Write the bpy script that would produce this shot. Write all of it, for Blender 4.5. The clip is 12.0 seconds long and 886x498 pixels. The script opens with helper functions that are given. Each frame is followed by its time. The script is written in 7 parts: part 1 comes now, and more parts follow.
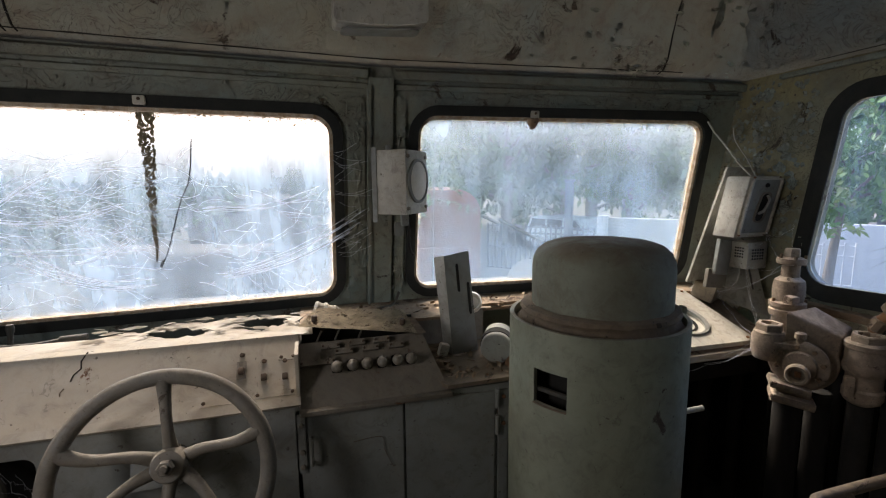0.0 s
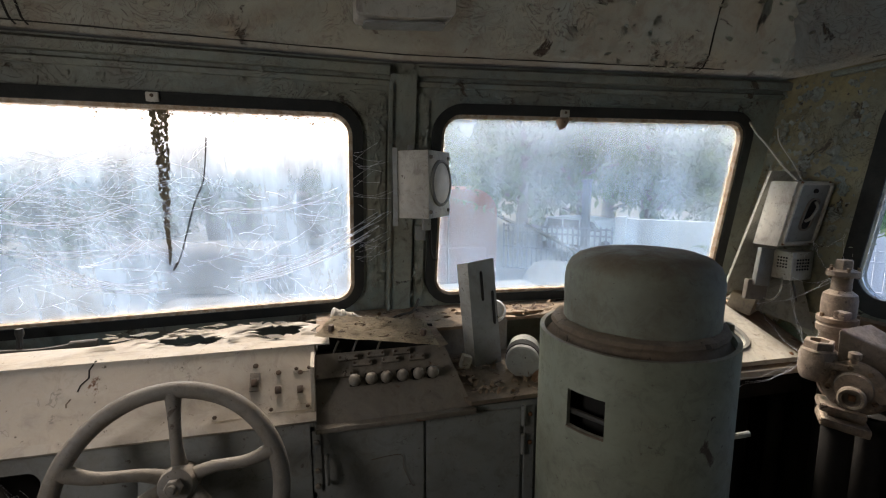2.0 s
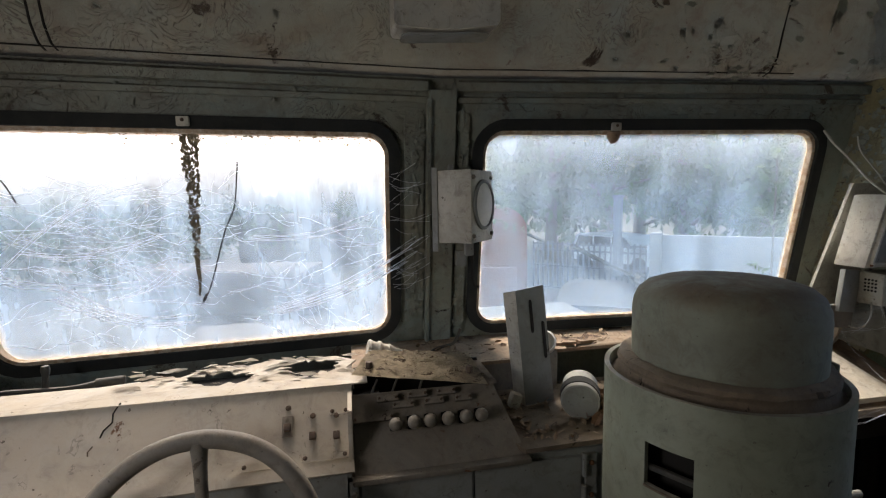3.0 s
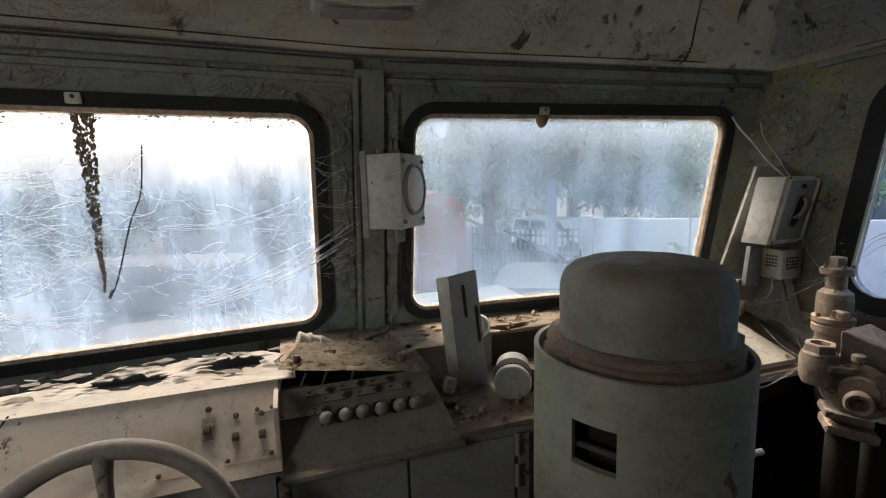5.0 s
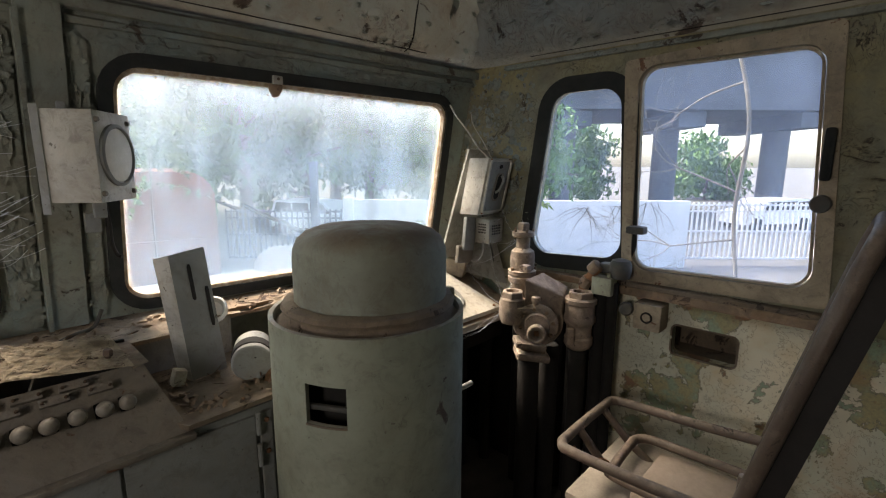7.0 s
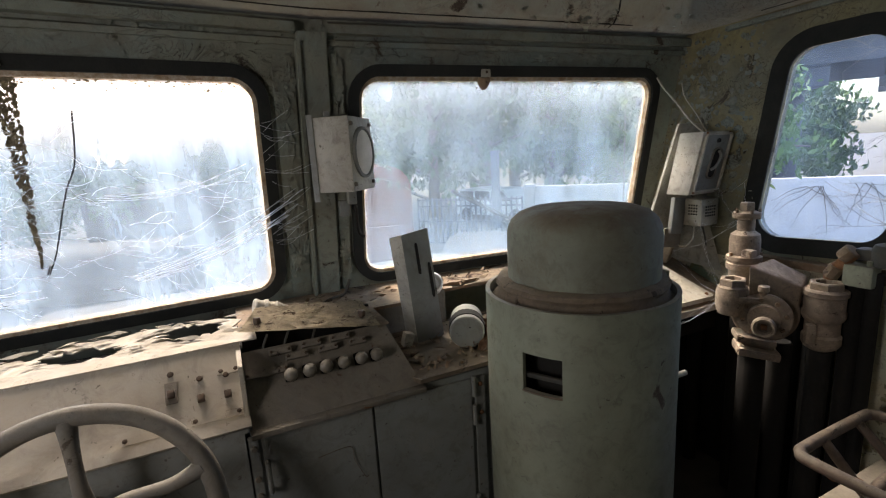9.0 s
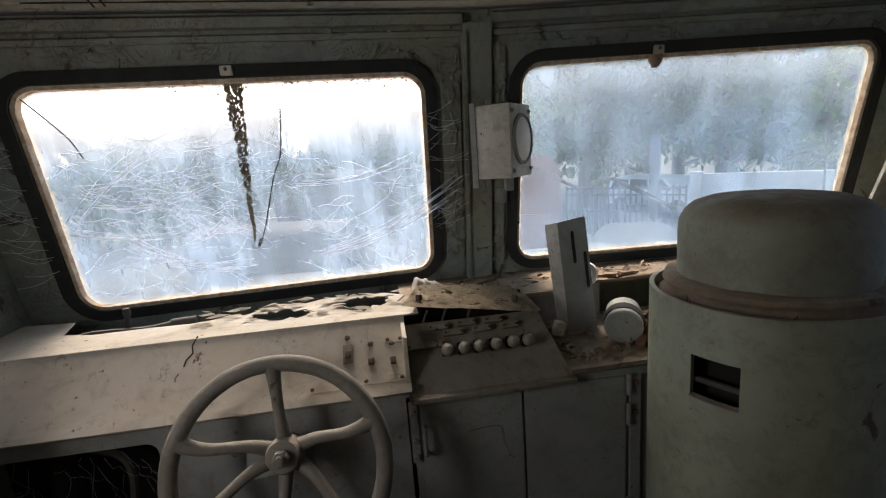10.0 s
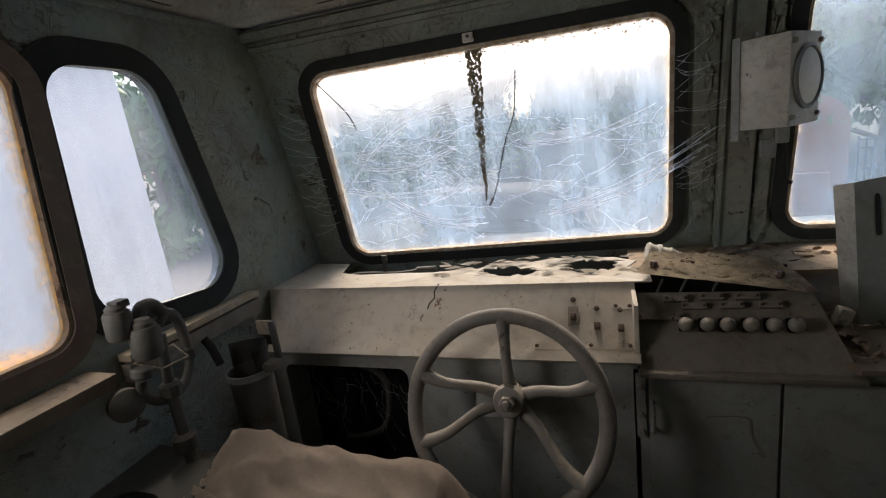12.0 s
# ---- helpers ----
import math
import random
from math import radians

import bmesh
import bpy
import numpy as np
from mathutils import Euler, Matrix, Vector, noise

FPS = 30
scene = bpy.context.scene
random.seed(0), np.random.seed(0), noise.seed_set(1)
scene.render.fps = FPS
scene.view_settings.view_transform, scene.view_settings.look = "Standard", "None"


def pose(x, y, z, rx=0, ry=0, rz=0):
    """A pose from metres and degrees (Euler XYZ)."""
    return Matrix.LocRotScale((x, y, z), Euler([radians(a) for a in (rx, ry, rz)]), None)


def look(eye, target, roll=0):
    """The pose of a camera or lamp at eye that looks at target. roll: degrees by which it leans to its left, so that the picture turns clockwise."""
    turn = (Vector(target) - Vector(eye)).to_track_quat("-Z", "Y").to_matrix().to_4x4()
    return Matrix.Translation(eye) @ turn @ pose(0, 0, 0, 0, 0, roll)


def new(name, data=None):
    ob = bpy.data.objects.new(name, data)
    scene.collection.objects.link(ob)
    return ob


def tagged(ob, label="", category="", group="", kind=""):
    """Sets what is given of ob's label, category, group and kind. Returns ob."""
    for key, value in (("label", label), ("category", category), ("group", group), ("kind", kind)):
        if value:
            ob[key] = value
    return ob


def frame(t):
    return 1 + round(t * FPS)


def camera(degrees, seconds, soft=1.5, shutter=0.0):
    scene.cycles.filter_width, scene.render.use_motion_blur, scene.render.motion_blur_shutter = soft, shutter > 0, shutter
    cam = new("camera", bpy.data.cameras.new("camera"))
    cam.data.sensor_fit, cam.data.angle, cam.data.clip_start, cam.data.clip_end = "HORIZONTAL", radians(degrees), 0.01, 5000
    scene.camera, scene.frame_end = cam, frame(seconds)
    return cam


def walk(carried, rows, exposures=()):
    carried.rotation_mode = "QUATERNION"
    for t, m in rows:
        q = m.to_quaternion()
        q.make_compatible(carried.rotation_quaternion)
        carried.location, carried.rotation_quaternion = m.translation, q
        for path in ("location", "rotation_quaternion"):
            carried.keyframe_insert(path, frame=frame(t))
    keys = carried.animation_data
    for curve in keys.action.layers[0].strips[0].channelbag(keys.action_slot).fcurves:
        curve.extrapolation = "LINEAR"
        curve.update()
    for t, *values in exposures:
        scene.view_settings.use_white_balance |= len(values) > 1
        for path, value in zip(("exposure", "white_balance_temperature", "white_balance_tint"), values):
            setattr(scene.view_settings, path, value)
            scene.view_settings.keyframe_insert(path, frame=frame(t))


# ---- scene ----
cam = camera(87.0, 12.0, soft=1.15)
PATH = [
    (0, (-0.302, 0.035, 1.53), (0.254, 1.935, 1.246), -0.5),
    (0.5, (-0.299, 0.034, 1.526), (0.251, 1.935, 1.232), -0.2),
    (1, (-0.297, 0.035, 1.533), (0.25, 1.935, 1.233), 0.0),
    (1.5, (-0.3, 0.055, 1.536), (0.244, 1.955, 1.23), 0.1),
    (2, (-0.309, 0.137, 1.545), (0.189, 2.052, 1.255), 0.0),
    (2.5, (-0.32, 0.224, 1.542), (0.095, 2.168, 1.315), -0.6),
    (2.7, (-0.333, 0.254, 1.549), (0.059, 2.205, 1.34), -1.1),
    (4.5, (-0.323, 0.32, 1.564), (0.087, 2.262, 1.319), -1.9),
    (5, (-0.295, 0.304, 1.55), (0.335, 2.183, 1.275), -1.6),
    (5.5, (-0.269, 0.283, 1.535), (0.651, 2.031, 1.222), -1.0),
    (6, (-0.24, 0.251, 1.527), (0.978, 1.802, 1.197), -0.0),
    (6.5, (-0.229, 0.24, 1.519), (1.163, 1.632, 1.168), 0.1),
    (6.7, (-0.228, 0.24, 1.516), (1.21, 1.583, 1.159), 0.3),
    (8.3, (-0.275, 0.248, 1.513), (1.05, 1.693, 1.12), -0.6),
    (8.5, (-0.297, 0.249, 1.506), (0.918, 1.788, 1.112), -1.5),
    (9, (-0.339, 0.247, 1.508), (0.49, 2.024, 1.116), -3.3),
    (9.5, (-0.365, 0.243, 1.507), (0.142, 2.139, 1.123), -3.8),
    (10, (-0.379, 0.242, 1.507), (-0.137, 2.186, 1.105), -4.3),
    (10.5, (-0.388, 0.246, 1.509), (-0.353, 2.2, 1.084), -4.9),
    (11, (-0.404, 0.243, 1.504), (-0.599, 2.186, 1.071), -5.8),
    (11.5, (-0.419, 0.242, 1.507), (-0.869, 2.136, 1.048), -6.8),
    (12, (-0.416, 0.242, 1.506), (-1.079, 2.07, 1.039), -7.7),
]
walk(cam, [(t, look(eye, target, roll)) for t, eye, target, roll in PATH], [
    (t, stops, kelvin + 60, 17) for t, stops, kelvin in ((0.0, 2.66, 7450), (2.5, 2.66, 7450), (4.5, 2.48, 7450), (5.5, 2.7, 7500), (6.5, 3.16, 7950), (8.5, 3.14, 7850), (9.5, 2.58, 7450), (10.5, 2.55, 7450), (11.0, 2.55, 7450), (11.5, 2.48, 7450), (12.0, 2.40, 7450))])

# ---------------------------------------------------------------- light
world = bpy.data.worlds.new("sky_world")
scene.world = world
world.use_nodes = True
wn = world.node_tree
sky = wn.nodes.new("ShaderNodeTexSky")
sky.sky_type = 'NISHITA'
sky.sun_disc = False
sky.sun_elevation = radians(50)
sky.sun_rotation = radians(-14)
sky.dust_density = 3.0
wn.links.new(sky.outputs[0], wn.nodes["Background"].inputs[0])
wn.nodes["Background"].inputs[1].default_value = 0.15
sun = new("sun", bpy.data.lights.new("sun", 'SUN'))
sun.data.energy = 0.95
sun.data.angle = radians(25)
sun.data.color = (1.0, 0.96, 0.90)
sun.matrix_world = look((-1.6, 6.4, 7.9), (0, 0, 0))

# added fill lamp, unseen, inside the rear part of the side window; outshines its daylight
side_fill = new("side_fill_lamp", bpy.data.lights.new("side_fill_lamp", 'AREA'))
side_fill.data.shape = 'RECTANGLE'
side_fill.data.size, side_fill.data.size_y = 0.40, 0.58
side_fill.data.energy = 1.2
side_fill.data.color = (0.95, 0.98, 1.0)
side_fill.matrix_world = look((-1.615, 0.475, 1.47), (1.6, 1.10, 1.25))

# ---------------------------------------------------------------- materials
def nodes_of(name):
    m = bpy.data.materials.new(name)
    m.use_nodes = True
    t = m.node_tree
    return m, t, t.nodes["Principled BSDF"]


def noise_node(t, co, scale, detail=6.0, rough=0.6, dist=0.0):
    n = t.nodes.new("ShaderNodeTexNoise")
    n.inputs["Scale"].default_value = scale
    n.inputs["Detail"].default_value = detail
    n.inputs["Roughness"].default_value = rough
    n.inputs["Distortion"].default_value = dist
    t.links.new(co, n.inputs["Vector"])
    return n.outputs["Fac"]


def ramp(t, fac, a, b, lo=0.0, hi=1.0):
    n = t.nodes.new("ShaderNodeMapRange")
    n.inputs["From Min"].default_value = a
    n.inputs["From Max"].default_value = b
    n.inputs["To Min"].default_value = lo
    n.inputs["To Max"].default_value = hi
    t.links.new(fac, n.inputs["Value"])
    return n.outputs["Result"]


def mixc(t, fac, a, b):
    n = t.nodes.new("ShaderNodeMix")
    n.data_type = 'RGBA'
    for sock, v in ((0, fac), (6, a), (7, b)):
        if hasattr(v, "links"):
            t.links.new(v, n.inputs[sock])
        elif sock == 0:
            n.inputs[0].default_value = v
        else:
            n.inputs[sock].default_value = (*v, 1)
    return n.outputs[2]


def maths(t, op, a, b):
    n = t.nodes.new("ShaderNodeMath")
    n.operation = op
    for i, v in enumerate((a, b)):
        if hasattr(v, "links"):
            t.links.new(v, n.inputs[i])
        else:
            n.inputs[i].default_value = v
    return n.outputs[0]


def paint(name, base, second, dust, rust, rust_at=0.62, dust_at=0.5, scale=6.0, rough=0.62, bump=0.25, up=0.0, peel=0.0, dirt=1.0):
    """Old painted metal: two tones of paint, dust, rust or bare patches with chipped edges, and dust that settled on faces turned up."""
    m, t, p = nodes_of(name)
    geo = t.nodes.new("ShaderNodeNewGeometry")
    co = geo.outputs["Position"]
    big = noise_node(t, co, scale * 0.45, 5, 0.6)
    mid = noise_node(t, co, scale * 2.2, 8, 0.68, 0.4)
    fine = noise_node(t, co, scale * 28, 5, 0.7)
    col = mixc(t, ramp(t, big, 0.35, 0.65), base, second)
    d = ramp(t, maths(t, 'ADD', maths(t, 'MULTIPLY', mid, 0.7), maths(t, 'MULTIPLY', fine, 0.3)), dust_at - 0.06, dust_at + 0.16)
    col = mixc(t, maths(t, 'MULTIPLY', d, 0.55), col, dust)
    if up:
        sep = t.nodes.new("ShaderNodeSeparateXYZ")
        t.links.new(geo.outputs["Normal"], sep.inputs[0])
        settled = maths(t, 'MULTIPLY', ramp(t, sep.outputs["Z"], 0.35, 0.95), ramp(t, mid, 0.3, 0.55))
        col = mixc(t, maths(t, 'MULTIPLY', settled, up), col, dust)
    chip = noise_node(t, co, scale * 1.1, 9, 0.72, 0.9)
    cm = ramp(t, chip, rust_at, rust_at + 0.025)
    rcol = mixc(t, ramp(t, fine, 0.35, 0.65), rust, tuple(c * 0.45 for c in rust))
    col = mixc(t, cm, col, rcol)
    speck = ramp(t, noise_node(t, co, scale * 9, 4, 0.6), 0.675, 0.705)
    col = mixc(t, maths(t, 'MULTIPLY', speck, 0.75), col, (0.05, 0.035, 0.025))
    curl = noise_node(t, co, scale * 5.5, 3, 0.5, 0.8)
    thin = maths(t, 'SUBTRACT', ramp(t, curl, 0.665, 0.675), ramp(t, curl, 0.695, 0.705))
    where = ramp(t, noise_node(t, co, scale * 0.8, 3, 0.5), 0.40, 0.50)
    col = mixc(t, maths(t, 'MULTIPLY', maths(t, 'MULTIPLY', thin, where), 0.35), col, (0.045, 0.04, 0.035))
    step = None
    if peel:
        sheet = noise_node(t, co, scale * 1.5, 3.5, 0.55, 1.6)
        area = ramp(t, noise_node(t, co, scale * 0.55, 3, 0.5), 0.47, 0.56)
        for level in (0.40, 0.485, 0.555, 0.63):
            up_ = ramp(t, sheet, level, level + 0.006)
            crack = maths(t, 'MULTIPLY', maths(t, 'SUBTRACT', ramp(t, sheet, level - 0.016, level - 0.004), up_), area)
            col = mixc(t, maths(t, 'MULTIPLY', crack, peel), col, (0.03, 0.026, 0.022))
            col = mixc(t, maths(t, 'MULTIPLY', maths(t, 'SUBTRACT', up_, ramp(t, sheet, level + 0.008, level + 0.02)), maths(t, 'MULTIPLY', area, peel * 0.4)), col, dust)
            part_ = maths(t, 'MULTIPLY', up_, area)
            step = part_ if step is None else maths(t, 'ADD', step, part_)
    grime = ramp(t, noise_node(t, co, scale * 0.7, 6, 0.7, 0.5), 0.44, 0.66, 0, 0.5 * dirt)
    col = mixc(t, grime, col, (0.10, 0.085, 0.065))
    smudge = ramp(t, noise_node(t, co, scale * 3.1, 7, 0.75, 1.0), 0.50, 0.66, 0, 0.5 * dirt)
    col = mixc(t, smudge, col, (0.09, 0.075, 0.06))
    t.links.new(col, p.inputs["Base Color"])
    t.links.new(ramp(t, mid, 0.3, 0.7, rough - 0.1, min(1, rough + 0.22)), p.inputs["Roughness"])
    b = t.nodes.new("ShaderNodeBump")
    b.inputs["Strength"].default_value = bump
    b.inputs["Distance"].default_value = 0.012
    h = maths(t, 'ADD', maths(t, 'MULTIPLY', mid, 0.5), maths(t, 'MULTIPLY', fine, 0.12))
    h = maths(t, 'SUBTRACT', h, maths(t, 'MULTIPLY', cm, 0.25))
    if step is not None:
        h = maths(t, 'ADD', h, maths(t, 'MULTIPLY', step, 0.30))
    t.links.new(h, b.inputs["Height"])
    t.links.new(b.outputs[0], p.inputs["Normal"])
    return m


def peeling(name):
    """Cream paint that peels off older green, ochre and rust layers, with dark curled edges."""
    m, t, p = nodes_of(name)
    co = t.nodes.new("ShaderNodeNewGeometry").outputs["Position"]
    big = noise_node(t, co, 3.1, 3, 0.5)
    lay = noise_node(t, co, 5.6, 9, 0.66, 0.25)
    pick = noise_node(t, co, 7.0, 4, 0.6)
    fine = noise_node(t, co, 120, 4, 0.65)
    curl = noise_node(t, co, 38, 3, 0.5, 0.3)
    cream = mixc(t, ramp(t, big, 0.38, 0.6), (0.66, 0.60, 0.46), (0.50, 0.52, 0.42))
    cream = mixc(t, ramp(t, pick, 0.5, 0.7, 0, 0.55), cream, (0.52, 0.38, 0.20))
    under = mixc(t, ramp(t, pick, 0.42, 0.50), (0.27, 0.36, 0.25), (0.36, 0.33, 0.18))
    under = mixc(t, ramp(t, pick, 0.56, 0.60), under, (0.27, 0.15, 0.09))
    under = mixc(t, ramp(t, fine, 0.4, 0.7, 0, 0.5), under, (0.16, 0.14, 0.11))
    mask = ramp(t, lay, 0.542, 0.550)
    edge = maths(t, 'SUBTRACT', ramp(t, lay, 0.528, 0.540), mask)
    col = mixc(t, mask, cream, under)
    col = mixc(t, maths(t, 'MULTIPLY', edge, 0.8), col, (0.06, 0.05, 0.04))
    col = mixc(t, maths(t, 'MULTIPLY', ramp(t, curl, 0.73, 0.75), 0.7), col, (0.09, 0.07, 0.055))
    bloom = ramp(t, noise_node(t, co, 2.6, 5, 0.6, 0.6), 0.54, 0.68, 0, 0.6)
    col = mixc(t, bloom, col, (0.42, 0.20, 0.09))
    for level in (0.40, 0.46):
        crack = maths(t, 'SUBTRACT', ramp(t, lay, level - 0.007, level), ramp(t, lay, level + 0.001, level + 0.006))
        col = mixc(t, maths(t, 'MULTIPLY', crack, 0.6), col, (0.10, 0.08, 0.06))
    t.links.new(col, p.inputs["Base Color"])
    p.inputs["Roughness"].default_value = 0.75
    b = t.nodes.new("ShaderNodeBump")
    b.inputs["Strength"].default_value = 0.7
    b.inputs["Distance"].default_value = 0.01
    t.links.new(maths(t, 'ADD', maths(t, 'MULTIPLY', mask, -0.4), maths(t, 'MULTIPLY', fine, 0.12)), b.inputs["Height"])
    t.links.new(b.outputs[0], p.inputs["Normal"])
    return m


def plain(name, a, b, rough=0.7, metal=0.0, scale=12.0, bump=0.15):
    m, t, p = nodes_of(name)
    co = t.nodes.new("ShaderNodeNewGeometry").outputs["Position"]
    n1 = noise_node(t, co, scale, 7, 0.65)
    n2 = noise_node(t, co, scale * 9, 4, 0.6)
    f = maths(t, 'ADD', maths(t, 'MULTIPLY', n1, 0.7), maths(t, 'MULTIPLY', n2, 0.3))
    t.links.new(mixc(t, ramp(t, f, 0.36, 0.64), a, b), p.inputs["Base Color"])
    p.inputs["Roughness"].default_value = rough
    p.inputs["Metallic"].default_value = metal
    bp = t.nodes.new("ShaderNodeBump")
    bp.inputs["Strength"].default_value = bump
    bp.inputs["Distance"].default_value = 0.008
    t.links.new(f, bp.inputs["Height"])
    t.links.new(bp.outputs[0], p.inputs["Normal"])
    return m


def dirty_hazy_glass(name, amount, streak, tint, top, clear=(0.80, 0.83, 0.85), bloom=0.0, foot=0.08):
    """A pane under a film of dried dirt: clear glass and a film that scatters the daylight behind it. Haze and sky
    glare are painted into the film by height.
    """
    m, t, p = nodes_of(name)
    t.nodes.remove(p)
    out = t.nodes["Material Output"]
    co = t.nodes.new("ShaderNodeNewGeometry").outputs["Position"]
    mp = t.nodes.new("ShaderNodeMapping")
    mp.inputs["Scale"].default_value = (9, 9, 0.7)
    t.links.new(co, mp.inputs[0])
    runs = noise_node(t, mp.outputs[0], 1.0, 4, 0.55)
    blot = noise_node(t, co, 5.0, 7, 0.65, 0.5)
    sep = t.nodes.new("ShaderNodeSeparateXYZ")
    t.links.new(co, sep.inputs[0])
    # sky glare towards the top, haze towards the foot, both painted by height
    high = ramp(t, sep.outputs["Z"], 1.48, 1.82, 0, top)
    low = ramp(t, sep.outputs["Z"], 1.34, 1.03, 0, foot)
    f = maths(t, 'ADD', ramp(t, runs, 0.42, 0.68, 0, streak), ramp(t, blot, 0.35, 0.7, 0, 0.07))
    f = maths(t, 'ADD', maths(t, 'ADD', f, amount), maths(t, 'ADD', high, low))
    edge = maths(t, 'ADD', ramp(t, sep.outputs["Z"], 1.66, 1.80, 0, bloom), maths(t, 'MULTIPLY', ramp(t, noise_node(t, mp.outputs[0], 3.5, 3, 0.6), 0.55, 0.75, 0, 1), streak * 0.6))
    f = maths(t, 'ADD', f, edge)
    fn = t.nodes.new("ShaderNodeClamp")
    fn.inputs["Max"].default_value = 0.97
    t.links.new(f, fn.inputs[0])
    tr = t.nodes.new("ShaderNodeBsdfTransparent")
    tr.inputs[0].default_value = (*clear, 1)
    tl = t.nodes.new("ShaderNodeBsdfTranslucent")
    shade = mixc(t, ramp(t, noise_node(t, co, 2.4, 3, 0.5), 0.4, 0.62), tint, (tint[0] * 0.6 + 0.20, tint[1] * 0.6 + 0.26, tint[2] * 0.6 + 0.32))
    # film colour whitens upwards to imitate the blown-out sky
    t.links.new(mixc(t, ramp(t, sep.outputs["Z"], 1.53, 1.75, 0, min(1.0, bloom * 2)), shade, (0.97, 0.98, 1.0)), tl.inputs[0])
    df = t.nodes.new("ShaderNodeBsdfDiffuse")
    df.inputs[0].default_value = (0.30, 0.29, 0.27, 1)
    film = t.nodes.new("ShaderNodeMixShader")
    film.inputs[0].default_value = 0.25
    t.links.new(tl.outputs[0], film.inputs[1])
    t.links.new(df.outputs[0], film.inputs[2])
    mx = t.nodes.new("ShaderNodeMixShader")
    t.links.new(fn.outputs[0], mx.inputs[0])
    t.links.new(tr.outputs[0], mx.inputs[1])
    t.links.new(film.outputs[0], mx.inputs[2])
    gl = t.nodes.new("ShaderNodeBsdfGlossy")
    gl.inputs["Roughness"].default_value = 0.12
    fr = t.nodes.new("ShaderNodeFresnel")
    fr.inputs[0].default_value = 1.3
    mg = t.nodes.new("ShaderNodeMixShader")
    t.links.new(maths(t, 'MULTIPLY', fr.outputs[0], 0.5), mg.inputs[0])
    t.links.new(mx.outputs[0], mg.inputs[1])
    t.links.new(gl.outputs[0], mg.inputs[2])
    t.links.new(mg.outputs[0], out.inputs[0])
    return m


def rim_dirt_glow(name, tint, strength):
    """Dried dirt and painted glow along the edge of a pane, thick at the rubber and thinning inwards; it scatters the
    light behind it.
    """
    m, t, p = nodes_of(name)
    t.nodes.remove(p)
    co = t.nodes.new("ShaderNodeNewGeometry").outputs["Position"]
    at = t.nodes.new("ShaderNodeAttribute")
    at.attribute_name = "rim"
    n = noise_node(t, co, 22, 5, 0.6)
    f = maths(t, 'ADD', at.outputs["Fac"], maths(t, 'MULTIPLY', maths(t, 'SUBTRACT', n, 0.5), 0.9))
    f = maths(t, 'MULTIPLY', ramp(t, f, 0.25, 1.05, 0, strength), ramp(t, at.outputs["Fac"], 0.0, 0.3))
    tr = t.nodes.new("ShaderNodeBsdfTransparent")
    tl = t.nodes.new("ShaderNodeBsdfTranslucent")
    tl.inputs[0].default_value = (*tint, 1)
    mx = t.nodes.new("ShaderNodeMixShader")
    t.links.new(f, mx.inputs[0])
    t.links.new(tr.outputs[0], mx.inputs[1])
    t.links.new(tl.outputs[0], mx.inputs[2])
    t.links.new(mx.outputs[0], t.nodes["Material Output"].inputs[0])
    return m


RUST = (0.19, 0.085, 0.04)
M_WALL = paint("grey_green_wall_paint", (0.155, 0.215, 0.215), (0.205, 0.225, 0.185), (0.27, 0.25, 0.205), (0.065, 0.055, 0.04), 0.61, 0.53, 5.0, 0.6, 0.8, 0.6, 0.5)
M_WALLY = paint("stained_green_wall_paint", (0.165, 0.195, 0.165), (0.25, 0.225, 0.11), (0.27, 0.24, 0.17), (0.07, 0.06, 0.04), 0.60, 0.53, 6.0, 0.65, 0.8, 0.5, 0.8)
M_PEEL = peeling("peeling_side_paint")
M_CEIL = paint("grey_ceiling_paint", (0.115, 0.13, 0.125), (0.135, 0.138, 0.12), (0.18, 0.16, 0.125), (0.045, 0.035, 0.028), 0.61, 0.55, 5.0, 0.7, 0.8, 0.0, 0.45)
M_DESK = paint("dusty_cream_desk", (0.44, 0.415, 0.36), (0.385, 0.36, 0.315), (0.42, 0.365, 0.29), (0.17, 0.08, 0.04), 0.665, 0.50, 4.5, 0.75, 0.3, 0.6, 0.0, 0.5)
M_PANEL = paint("brown_grey_panel", (0.185, 0.172, 0.15), (0.13, 0.118, 0.10), (0.24, 0.205, 0.165), RUST, 0.64, 0.5, 7.0, 0.75, 0.6, 0.4)
M_CAB = paint("grey_cabinet_paint", (0.225, 0.245, 0.24), (0.185, 0.20, 0.197), (0.26, 0.245, 0.21), (0.05, 0.04, 0.03), 0.66, 0.55, 5.5, 0.6, 0.35, 0.6, 0.0, 0.7)
M_CYL = paint("sage_grey_paint", (0.25, 0.275, 0.21), (0.21, 0.233, 0.178), (0.22, 0.19, 0.145), (0.08, 0.058, 0.04), 0.665, 0.57, 6.0, 0.55, 0.25, 0.9, 0.0, 0.75)
M_DOME = paint("dusty_sage_paint", (0.215, 0.238, 0.185), (0.18, 0.20, 0.156), (0.17, 0.132, 0.094), (0.08, 0.058, 0.04), 0.68, 0.53, 6.0, 0.7, 0.25, 1.0, 0.0, 0.8)
M_WHEEL = paint("worn_grey_iron", (0.17, 0.158, 0.135), (0.13, 0.122, 0.105), (0.235, 0.205, 0.165), (0.09, 0.07, 0.05), 0.63, 0.5, 9.0, 0.6, 0.3, 0.5)
M_VALVE = paint("dusty_cast_iron", (0.30, 0.23, 0.175), (0.20, 0.152, 0.117), (0.64, 0.51, 0.40), (0.10, 0.06, 0.04), 0.61, 0.53, 9.0, 0.8, 0.7, 0.95)
